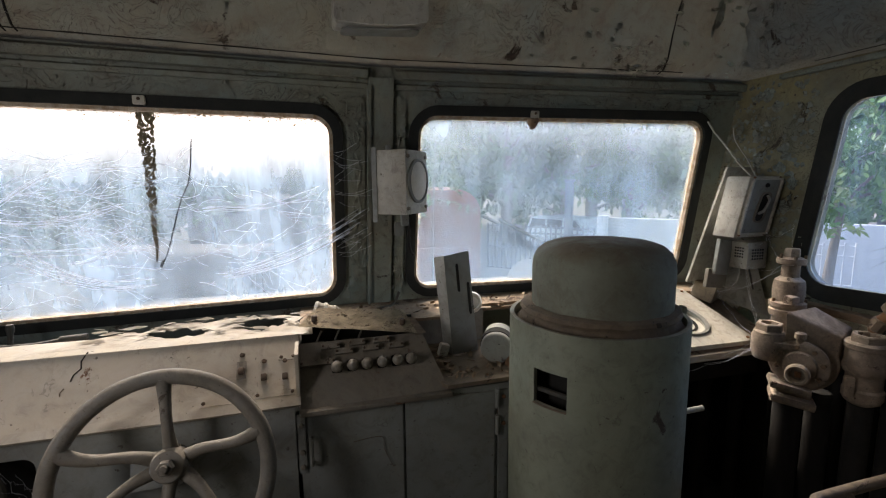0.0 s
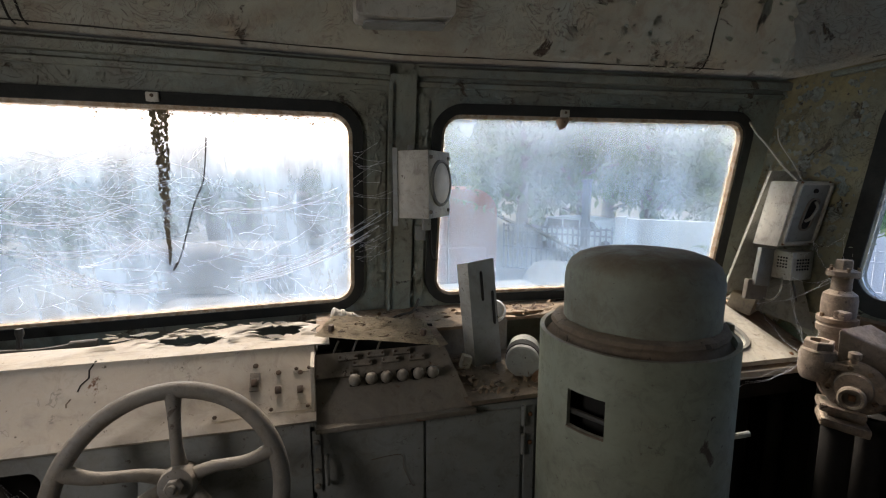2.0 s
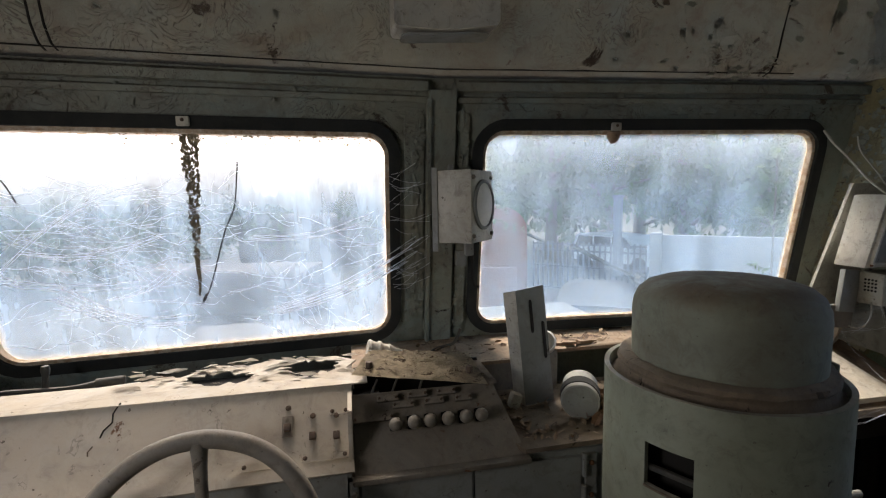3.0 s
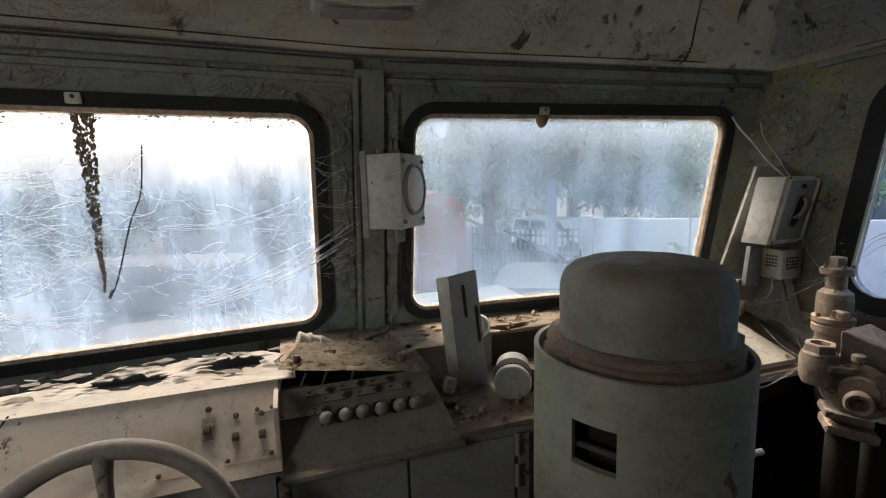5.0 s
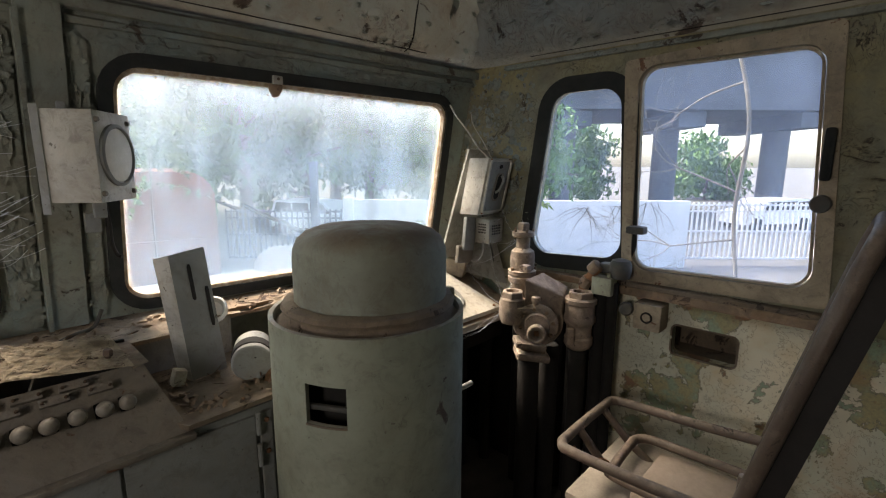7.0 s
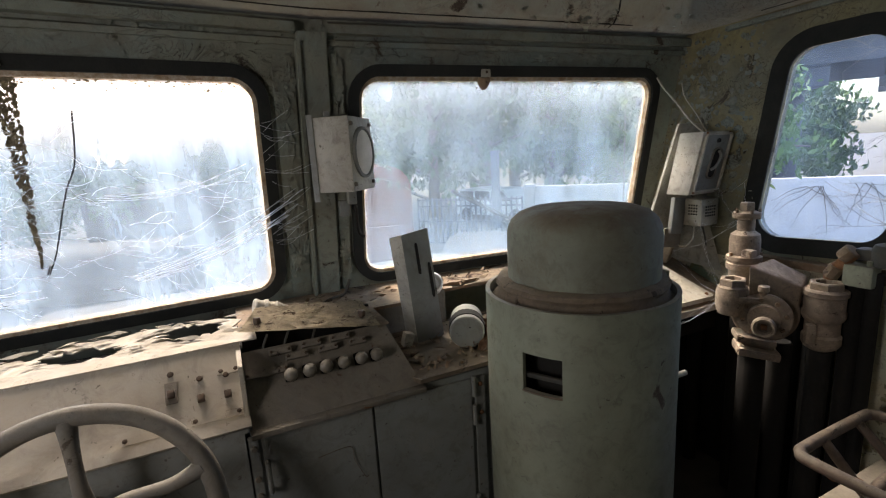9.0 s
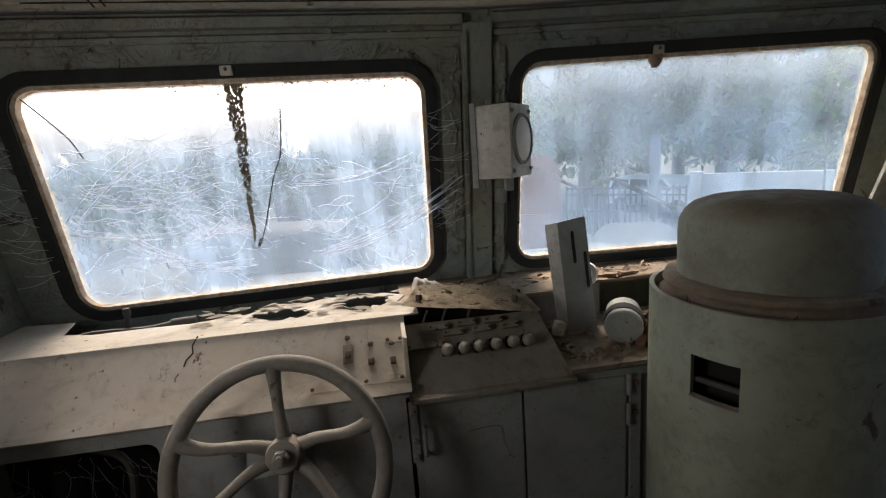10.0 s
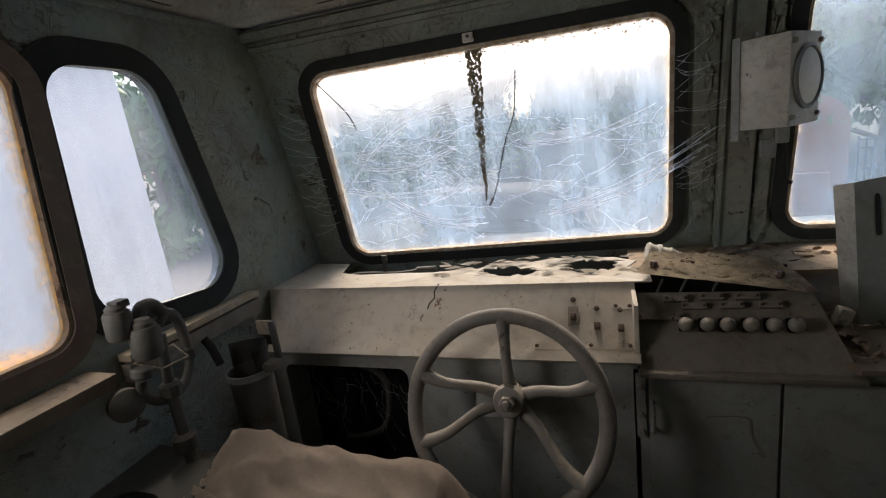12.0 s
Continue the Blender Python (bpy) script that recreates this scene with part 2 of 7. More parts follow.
M_DARKVALVE = paint("dark_valve_paint", (0.045, 0.05, 0.047), (0.032, 0.035, 0.034), (0.10, 0.09, 0.075), (0.06, 0.045, 0.03), 0.62, 0.54, 9.0, 0.65, 0.3, 0.6)
M_RUST = plain("rust", (0.26, 0.12, 0.055), (0.11, 0.055, 0.03), 0.9, 0.0, 14, 0.5)
M_RUSTDUST = paint("dusty_rust", (0.24, 0.155, 0.095), (0.16, 0.09, 0.05), (0.34, 0.27, 0.195), (0.08, 0.04, 0.025), 0.58, 0.47, 9.0, 0.9, 0.6, 0.45)
M_KNOB = paint("grimy_knob", (0.20, 0.19, 0.165), (0.16, 0.15, 0.13), (0.30, 0.26, 0.215), (0.07, 0.05, 0.035), 0.68, 0.55, 14.0, 0.5, 0.2, 0.5)
M_GRIME = paint("brown_dust_crust", (0.145, 0.11, 0.078), (0.105, 0.08, 0.057), (0.23, 0.18, 0.13), (0.05, 0.032, 0.022), 0.58, 0.47, 10.0, 0.95, 0.8, 0.4)
M_BOX = paint("pale_grey_box", (0.48, 0.475, 0.425), (0.41, 0.41, 0.37), (0.42, 0.375, 0.30), (0.13, 0.09, 0.05), 0.66, 0.54, 7.0, 0.6, 0.3, 0.5, 0.0, 0.8)
M_DISC = plain("aged_white_disc", (0.62, 0.60, 0.54), (0.50, 0.48, 0.42), 0.6, 0, 15, 0.05)
M_RUBBER = plain("black_rubber", (0.008, 0.011, 0.012), (0.018, 0.021, 0.020), 0.92, 0, 20, 0.4)
# near-black for black parts, and for shade painted into recesses
M_BLACK = plain("black_parts_and_recess_shade", (0.006, 0.006, 0.006), (0.012, 0.011, 0.010), 0.9, 0, 12, 0.1)
M_FRAME = paint("brown_window_frame", (0.33, 0.28, 0.20), (0.25, 0.20, 0.14), (0.42, 0.36, 0.27), RUST, 0.61, 0.5, 8.0, 0.7, 0.3, 0.5)
M_TUBE = paint("worn_brown_tube", (0.115, 0.08, 0.06), (0.08, 0.056, 0.043), (0.30, 0.235, 0.18), (0.05, 0.033, 0.023), 0.62, 0.56, 10.0, 0.5, 0.25, 0.8)
M_VINYL = plain("dark_vinyl", (0.007, 0.006, 0.0055), (0.013, 0.011, 0.0095), 0.75, 0, 18, 0.25)
M_CLOTH = plain("dusty_brown_cloth", (0.36, 0.29, 0.23), (0.27, 0.215, 0.17), 0.95, 0, 9, 0.35)
M_TOGGLE = plain("brown_switch_paint", (0.10, 0.060, 0.038), (0.05, 0.035, 0.026), 0.7, 0, 40, 0.2)
M_PLATE = paint("tarnished_plate", (0.20, 0.182, 0.155), (0.155, 0.14, 0.12), (0.28, 0.24, 0.195), (0.06, 0.04, 0.03), 0.60, 0.5, 16.0, 0.7, 0.5, 0.3)
M_OCHRE = paint("ochre_flaking_rust", (0.36, 0.29, 0.19), (0.25, 0.20, 0.12), (0.44, 0.37, 0.27), (0.12, 0.07, 0.035), 0.57, 0.5, 24.0, 0.9, 0.8, 0.3)
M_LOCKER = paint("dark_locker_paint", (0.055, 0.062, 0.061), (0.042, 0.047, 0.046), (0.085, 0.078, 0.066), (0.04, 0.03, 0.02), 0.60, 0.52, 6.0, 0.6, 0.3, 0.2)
M_SILLWOOD = paint("worn_sill_paint", (0.15, 0.112, 0.075), (0.095, 0.07, 0.047), (0.24, 0.19, 0.135), (0.045, 0.028, 0.018), 0.57, 0.5, 11.0, 0.8, 0.6, 0.3)
M_FOAM = plain("pale_seat_board", (0.32, 0.275, 0.225), (0.22, 0.19, 0.155), 0.9, 0, 14, 0.3)
M_FLOOR = plain("dirty_steel_floor", (0.05, 0.045, 0.04), (0.09, 0.08, 0.065), 0.85, 0, 7, 0.4)
M_WEB = plain("cobweb_silk", (0.80, 0.84, 0.90), (0.70, 0.74, 0.80), 0.9, 0, 30, 0.0)
M_WEB.node_tree.nodes["Principled BSDF"].inputs["Roughness"].default_value = 1.0
tl_ = M_WEB.node_tree.nodes.new("ShaderNodeBsdfTranslucent")
tl_.inputs[0].default_value = (0.84, 0.90, 0.98, 1)
mx_ = M_WEB.node_tree.nodes.new("ShaderNodeMixShader")
mx_.inputs[0].default_value = 0.6
M_WEB.node_tree.links.new(M_WEB.node_tree.nodes["Principled BSDF"].outputs[0], mx_.inputs[1])
M_WEB.node_tree.links.new(tl_.outputs[0], mx_.inputs[2])
M_WEB.node_tree.links.new(mx_.outputs[0], M_WEB.node_tree.nodes["Material Output"].inputs[0])
M_DRYLEAF = plain("dry_brown_leaf", (0.10, 0.055, 0.032), (0.20, 0.115, 0.065), 0.85, 0, 35, 0.3)
M_WHITE = plain("white_ceramic", (0.75, 0.74, 0.71), (0.64, 0.62, 0.58), 0.4, 0, 18, 0.05)
M_CRUST = plain("crusted_sealant", (0.55, 0.50, 0.42), (0.26, 0.16, 0.08), 0.9, 0, 45, 0.9)
M_STAIN = plain("dark_sealant", (0.05, 0.043, 0.03), (0.26, 0.22, 0.14), 0.7, 0, 90, 0.8)
# orange film imitates the warm glow round the left sliding window
M_RIM_WARM = rim_dirt_glow("orange_glow_rim", (1.0, 0.50, 0.12), 1.0)
M_RIM_PALE = rim_dirt_glow("dried_dirt_rim", (0.90, 0.70, 0.44), 0.7)
M_GLASS_L = dirty_hazy_glass("dirty_hazed_windscreen_glass_webbed", 0.085, 0.19, (0.47, 0.65, 0.86), 0.28, (0.54, 0.57, 0.58), 0.60, 0.0)
M_GLASS_R = dirty_hazy_glass("dirty_hazed_windscreen_glass", 0.05, 0.10, (0.36, 0.55, 0.80), 0.04, (0.63, 0.68, 0.67), 0.12, 0.08)
M_GLASS_S = dirty_hazy_glass("dusty_side_glass", 0.03, 0.05, (0.55, 0.70, 0.95), 0.02, (0.76, 0.82, 0.88))
M_GLASS_SL = dirty_hazy_glass("dusty_side_glass_pale", 0.07, 0.08, (0.86, 0.90, 0.95), 0.04)

# ---------------------------------------------------------------- mesh helpers
def link_mesh(name, bm, material, parent=None, label="", smooth=None):
    me = bpy.data.meshes.new(name)
    bmesh.ops.recalc_face_normals(bm, faces=bm.faces)
    if smooth:
        for f in bm.faces:
            f.smooth = True
        for e in bm.edges:
            if len(e.link_faces) == 2 and e.calc_face_angle(0) > radians(smooth):
                e.smooth = False
    bm.to_mesh(me)
    bm.free()
    me.materials.append(material)
    ob = new(name, me)
    if parent is not None:
        ob.parent = parent
    if label:
        ob["label"] = label
    return ob


def part(name, bm, material, parent, label="", smooth=35):
    return link_mesh(name, bm, material, parent, label, smooth)


def thing(name, label, category, group="", kind=""):
    return tagged(new(name), label, category, group, kind)


def bevelled(bm, geom_edges, w):
    bmesh.ops.bevel(bm, geom=geom_edges, offset=w, segments=2, profile=0.6, affect='EDGES')


def box(c, s, bevel=0.004, m=None, bm=None):
    b = bmesh.new()
    bmesh.ops.create_cube(b, size=1.0)
    bmesh.ops.scale(b, vec=s, verts=b.verts)
    if bevel:
        bevelled(b, list(b.edges), min(bevel, min(s) * 0.45))
    mat = Matrix.Translation(c) @ (m if m is not None else Matrix())
    bmesh.ops.transform(b, matrix=mat, verts=b.verts)
    return joined(bm, b)


def joined(bm, b):
    if bm is None:
        return b
    me = bpy.data.meshes.new("tmp")
    b.to_mesh(me)
    b.free()
    bm.from_mesh(me)
    bpy.data.meshes.remove(me)
    return bm


def basis_of(d):
    d = Vector(d).normalized()
    a = Vector((0, 0, 1)) if abs(d.z) < 0.9 else Vector((1, 0, 0))
    u = d.cross(a).normalized()
    return u, d.cross(u).normalized(), d


def lathe(profile, origin=(0, 0, 0), axis=(0, 0, 1), seg=32, bm=None):
    """profile: (radius, height) pairs along the axis."""
    b = bmesh.new()
    u, v, d = basis_of(axis)
    o = Vector(origin)
    rings = []
    for r, h in profile:
        if r < 1e-5:
            rings.append([b.verts.new(o + d * h)])
        else:
            rings.append([b.verts.new(o + d * h + (u * math.cos(a) + v * math.sin(a)) * r)
                          for a in (2 * math.pi * i / seg for i in range(seg))])
    for p, q in zip(rings, rings[1:]):
        for i in range(seg):
            j = (i + 1) % seg
            if len(p) == 1 and len(q) == 1:
                continue
            if len(p) == 1:
                b.faces.new((p[0], q[i], q[j]))
            elif len(q) == 1:
                b.faces.new((p[i], p[j], q[0]))
            else:
                b.faces.new((p[i], p[j], q[j], q[i]))
    return joined(bm, b)


def rod(a, b_, r, seg=16, bm=None, round_=0.15):
    a, b_ = Vector(a), Vector(b_)
    n = (b_ - a).length
    k = r * round_
    return lathe([(0, 0), (r - k, 0), (r, k), (r, n - k), (r - k, n), (0, n)], a, b_ - a, seg, bm)


def spline(points, steps=8, closed=False):
    """Catmull-Rom through the points."""
    p = [Vector(q) for q in points]
    n = len(p)
    out = []
    for i in range(n if closed else n - 1):
        g = (lambda k: p[k % n]) if closed else (lambda k: p[max(0, min(n - 1, k))])
        a, b, c, d = g(i - 1), g(i), g(i + 1), g(i + 2)
        for s in range(steps):
            t = s / steps
            out.append(0.5 * (2 * b + (c - a) * t + (2 * a - 5 * b + 4 * c - d) * t * t + (3 * b - a - 3 * c + d) * t ** 3))
    if not closed:
        out.append(p[-1])
    return out


def sweep(path, r, seg=10, closed=False, bm=None, radii=None):
    path = [Vector(p) for p in path]
    n = len(path)
    b = bmesh.new()
    rings = []
    u = None
    for i in range(n):
        if closed:
            d = (path[(i + 1) % n] - path[i - 1]).normalized()
        else:
            d = (path[min(i + 1, n - 1)] - path[max(i - 1, 0)]).normalized()
        if u is None:
            u = basis_of(d)[0]
        u = (u - d * u.dot(d)).normalized()
        v = d.cross(u)
        rr = radii[i] if radii else r
        rings.append([b.verts.new(path[i] + (u * math.cos(a) + v * math.sin(a)) * rr)
                      for a in (2 * math.pi * k / seg for k in range(seg))])
    for i in range(n if closed else n - 1):
        p, q = rings[i], rings[(i + 1) % n]
        for k in range(seg):
            j = (k + 1) % seg
            b.faces.new((p[k], p[j], q[j], q[k]))
    if not closed:
        b.faces.new(rings[0])
        b.faces.new(rings[-1])
    return joined(bm, b)


def roundpoly(pts, r, n=8):
    """2D polygon with rounded corners."""
    out = []
    k = len(pts)
    for i in range(k):
        p, a, c = Vector(pts[i]), Vector(pts[i - 1]), Vector(pts[(i + 1) % k])
        d1, d2 = (a - p).normalized(), (c - p).normalized()
        half = math.acos(max(-1, min(1, d1.dot(d2)))) / 2
        rr = min(r, 0.48 * min((a - p).length, (c - p).length) * math.tan(half))
        cut = rr / math.tan(half)
        s, e = p + d1 * cut, p + d2 * cut
        cen = p + (d1 + d2).normalized() * (rr / math.sin(half))
        for j in range(n + 1):
            t = j / n
            q = s.lerp(e, t) - cen
            out.append(tuple(cen + q.normalized() * rr))
    return out


def plate(outer, holes, d0, d1, f):
    """A sheet with holes between the depths d0 and d1; f maps (a, b, depth) into the place."""
    b = bmesh.new()
    edges = []
    for loop in [outer, *holes]:
        vs = [b.verts.new((x, y, 0)) for x, y in loop]
        for i in range(len(vs)):
            edges.append(b.edges.new((vs[i - 1], vs[i])))
    bmesh.ops.triangle_fill(b, use_beauty=True, use_dissolve=False, edges=edges)
    b.verts.index_update()
    flat = [(v.co.x, v.co.y) for v in b.verts]
    tris = [[v.index for v in fc.verts] for fc in b.faces]
    rim = [(e.verts[0].index, e.verts[1].index) for e in b.edges if len(e.link_faces) == 1]
    b.free()
    o = bmesh.new()
    v0 = [o.verts.new(f(x, y, d0)) for x, y in flat]
    v1 = [o.verts.new(f(x, y, d1)) for x, y in flat]
    for t in tris:
        o.faces.new([v0[i] for i in t])
        o.faces.new([v1[i] for i in reversed(t)])
    for i, j in rim:
        o.faces.new((v0[i], v0[j], v1[j], v1[i]))
    return o


def grown(loop, w):
    """The closed 2D loop moved outwards by w."""
    n = len(loop)
    area = sum(loop[i - 1][0] * loop[i][1] - loop[i][0] * loop[i - 1][1] for i in range(n))
    s = 1 if area > 0 else -1
    out = []
    for i in range(n):
        a, c = Vector(loop[i - 1]), Vector(loop[(i + 1) % n])
        d = (c - a).normalized()
        out.append((loop[i][0] + d.y * w * s, loop[i][1] - d.x * w * s))
    return out


def ring(loop, w_in, w_out, d0, d1, f):
    return plate(grown(loop, w_out), [grown(loop, -w_in) if w_in else loop], d0, d1, f)


def rim_film(loop, w, d, f):
    """A thin film along the inside of a loop, with the attribute rim falling from 1 at the edge to 0."""
    bm = bmesh.new()
    lay = bm.verts.layers.float.new("rim")
    rows = []
    for k in range(5):
        row = []
        for x, z in grown(loop, -0.004 - w * k / 4):
            v = bm.verts.new(f(x, z, d))
            v[lay] = 1 - k / 4
            row.append(v)
        rows.append(row)
    n = len(loop)
    for p, q in zip(rows, rows[1:]):
        for i in range(n):
            j = (i + 1) % n
            bm.faces.new((p[i], p[j], q[j], q[i]))
    return bm


def jitter(bm, amount, scale=6.0):
    for v in bm.verts:
        v.co += noise.noise_vector(v.co * scale) * amount
    return bm


# ---------------------------------------------------------------- the shell of the cab
RIGHT, LEFT, BACK = 1.66, -1.64, -1.25


def screen_y(x, z):
    return 2.14 - 0.08 * abs(x) - 0.21 * (z - 0.97)


def on_screen(x, z, d):
    return Vector((x, screen_y(x, z) - d, z))


def on_right(y, z, d):
    return Vector((RIGHT - d, y, z))


def on_left(y, z, d):
    return Vector((LEFT + d, y, z))


WIN_L = roundpoly([(-1.475, 1.035), (-0.182, 1.035), (-0.182, 1.795), (-1.455, 1.795)], 0.085)
WIN_R = roundpoly([(0.155, 1.035), (1.545, 1.035), (1.515, 1.805), (0.155, 1.805)], 0.085)

wall = thing("wall_north", "grey-green painted steel front wall with peeling paint", "wall", kind="structure")
part("panel", plate([(LEFT - 0.06, 0.0), (0.0, 0.0), (0.0, 2.0), (LEFT - 0.06, 2.0)], [WIN_L], 0.0, -0.05, on_screen), M_WALL, wall, smooth=None)
part("panel", plate([(0.0, 0.0), (RIGHT + 0.06, 0.0), (RIGHT + 0.06, 2.0), (0.0, 2.0)], [WIN_R], 0.0, -0.05, on_screen), M_WALL, wall, smooth=None)

for name, loop, glass, lab in (("window_1", WIN_L, M_GLASS_L, "hazy dirty windscreen pane in black rubber gasket, with cobwebs"),
                               ("window_2", WIN_R, M_GLASS_R, "hazy dirty windscreen pane in black rubber gasket")):
    w = thing(name, lab, "window", kind="structure")
    part("gasket", ring(loop, 0.004, 0.035, 0.016, 0.002, on_screen), M_RUBBER, w, "black rubber gasket", 40)
    part("inner_bead", jitter(ring(loop, 0.017, 0.0, 0.004, -0.02, on_screen), 0.003, 30), M_CRUST, w, "crusted sealant bead", 40)
    g = part("pane", plate(grown(loop, -0.008), [], -0.022, -0.026, on_screen), glass, w, "glass under a film of dirt and painted haze", None)
    part("rim_dirt_glow", rim_film(loop, 0.036, -0.018, on_screen), M_RIM_PALE, w, "pale dirt dried along the rim", None).visible_shadow = False
    g.visible_shadow = False

# side windows: a fixed quarter light and a framed slider on each side
QUART_R = roundpoly([(0.99, 1.125), (1.445, 1.10), (1.345, 1.825), (1.035, 1.825)], 0.09)
SLIDE_R = roundpoly([(0.368, 1.115), (0.95, 1.10), (0.975, 1.885), (0.415, 1.885)], 0.07)
QUART_L = roundpoly([(1.005, 1.155), (1.475, 1.115), (1.345, 1.80), (1.045, 1.80)], 0.10)
SLIDE_L = roundpoly([(0.25, 1.13), (0.945, 1.13), (1.0, 1.80), (0.25, 1.80)], 0.07)
for name, on, quart, slide, glass, lab, mat in (("wall_east", on_right, QUART_R, SLIDE_R, M_GLASS_S, "peeling green and cream side wall with rust stains", M_PEEL),
                                                ("wall_west", on_left, QUART_L, SLIDE_L, M_GLASS_SL, "grey-green painted steel side wall", M_WALL)):
    w = thing(name, lab, "wall", kind="structure")
    holes = [quart, slide]
    if on is on_right:
        holes.append(roundpoly([(0.55, 0.785), (0.775, 0.785), (0.775, 0.905), (0.55, 0.905)], 0.02, 4))
    if on is on_right:
        part("panel", plate([(BACK, 1.0), (2.03, 1.0), (1.80, 2.05), (BACK, 2.05)], holes[:2], 0.0, -0.05, on), M_WALLY, w, "dark green upper panel", None)
        part("panel", plate([(BACK, 0.0), (2.23, 0.0), (2.03, 1.0), (BACK, 1.0)], holes[2:], 0.0, -0.05, on), mat, w, "peeling cream and green lower panel", None)
    else:
        part("panel", plate([(BACK, 0.0), (2.23, 0.0), (1.80, 2.05), (BACK, 2.05)], holes, 0.0, -0.05, on), mat, w, smooth=None)
    q = thing("window_3" if on is on_right else "window_5", "fixed quarter window with dusty glass in thick black rubber", "window", kind="structure")
    part("gasket", ring(quart, 0.006, 0.06, 0.008, 0.002, on), M_RUBBER, q, "black rubber gasket", 40)
    g = part("pane", plate(grown(quart, -0.004), [], -0.02, -0.024, on), glass, q, "dusty glass", None)
    g.visible_shadow = False
    s = thing("window_4" if on is on_right else "window_6", "sliding side window in a worn brown metal frame", "window", kind="structure")
    if on is on_right:
        outer = roundpoly([(0.318, 1.065), (0.985, 1.05), (1.03, 1.91), (0.375, 1.945)], 0.02, 3)
        part("frame", plate(outer, [slide], 0.016, 0.002, on), M_FRAME, s, "worn brown metal frame", 40)
        part("sash", ring(slide, 0.012, -0.004, 0.006, -0.018, on), M_FRAME, s, "", 40)
        part("latch", box(on(0.925, 1.265, 0.045), (0.05, 0.07, 0.03), 0.008), M_DARKVALVE, s, "dark sliding latch")
        part("latch", box(on(0.375, 1.55, 0.04), (0.025, 0.03, 0.16), 0.012), M_RUBBER, s, "black window catch")
        part("latch", rod(on(0.375, 1.40, 0.03), on(0.375, 1.40, 0.06), 0.028), M_DARKVALVE, s, "")
    else:
        part("frame", ring(slide, 0.0, 0.05, 0.01, 0.002, on), M_TUBE, s, "rust-stained brown frame", 40)
        part("sash", ring(slide, 0.012, -0.004, 0.006, -0.018, on), M_RUSTDUST, s, "rust-stained sash", 40)
    g = part("pane", plate(grown(slide, -0.004), [], -0.02, -0.024, on), glass, s, "dusty glass", None)
    if on is on_left:
        part("rim_dirt_glow", rim_film(slide, 0.06, -0.015, on), M_RIM_WARM, s, "orange film painted along the rim for its glow", None).visible_shadow = False
    g.visible_shadow = False

# pocket behind the opening of the side wall
pocket = thing("pocket", "small empty recessed pocket in the side wall, lining darkened for shade", "wall pocket", kind="structure")
b = bmesh.new()
for c, s in (((RIGHT + 0.11, 0.66, 0.78), (0.12, 0.27, 0.01)), ((RIGHT + 0.11, 0.66, 0.91), (0.12, 0.27, 0.01)), ((RIGHT + 0.165, 0.66, 0.845), (0.01, 0.27, 0.13)),
             ((RIGHT + 0.11, 0.53, 0.845), (0.12, 0.01, 0.13)), ((RIGHT + 0.11, 0.79, 0.845), (0.12, 0.01, 0.13))):
    box(c, s, 0.0, bm=b)
# lining is browner and darker than the wall, to imitate shade in the pocket
part("lining", b, M_SILLWOOD, pocket)
part("lip", ring(roundpoly([(0.55, 0.785), (0.775, 0.785), (0.775, 0.905), (0.55, 0.905)], 0.02, 4), 0.003, 0.004, 0.004, -0.002, on_right), M_GRIME, pocket)

floor = tagged(link_mesh("floor", box(((LEFT + RIGHT) / 2, 0.45, -0.03), (RIGHT - LEFT + 0.2, 3.6, 0.06), 0.0), M_FLOOR), "dirty dark steel cab floor", "floor", kind="structure")
back_wall = tagged(link_mesh("wall_south", plate([(LEFT - 0.06, 0), (RIGHT + 0.06, 0), (RIGHT + 0.06, 2.4), (LEFT - 0.06, 2.4)],
                                                 [],
                                                 0.0, -0.05, lambda x, z, d: Vector((x, BACK + d, z))), M_WALL), "plain grey-green rear cab wall", "wall", kind="structure")


def ceiling_z(x, y):
    """Height of the ceiling: a cove that rises from the walls and rounds the corners."""
    hx, r = (RIGHT - LEFT) / 2, 0.24
    ax = abs(x - (RIGHT + LEFT) / 2) - (hx - r)
    fy = y - (1.93 - 0.08 * abs(x) - r)
    if ax > r - 0.10 and fy > r - 0.10:
        d = 0.10 - math.hypot(ax - r + 0.10, fy - r + 0.10)
    else:
        d = r - max(ax, fy)
    knots = ((0.0, 0.0), (0.02, 0.004), (0.07, 0.02), (0.095, 0.06), (0.125, 0.20), (0.16, 0.29), (0.24, 0.35), (0.45, 0.395), (3.0, 0.43))
    if d <= 0:
        return 1.975
    for (a, p), (c, q) in zip(knots, knots[1:]):
        if d <= c:
            return 1.975 + p + (q - p) * (d - a) / (c - a)
    return 2.405


b = bmesh.new()
NX, NY = 150, 110
xs = [LEFT - 0.05 + (RIGHT - LEFT + 0.1) * i / NX for i in range(NX + 1)]
ys = [BACK - 0.05 + 3.3 * (j / NY) ** 0.6 for j in range(NY + 1)]
grid = [[b.verts.new((x, y, ceiling_z(x, y))) for y in ys] for x in xs]
for i in range(NX):
    for j in range(NY):
        b.faces.new((grid[i][j], grid[i + 1][j], grid[i + 1][j + 1], grid[i][j + 1]))
bmesh.ops.solidify(b, geom=list(b.faces), thickness=0.03)
ceiling = tagged(link_mesh("ceiling", b, M_CEIL, smooth=40), "coved grey ceiling with flaking paint", "ceiling", kind="structure")

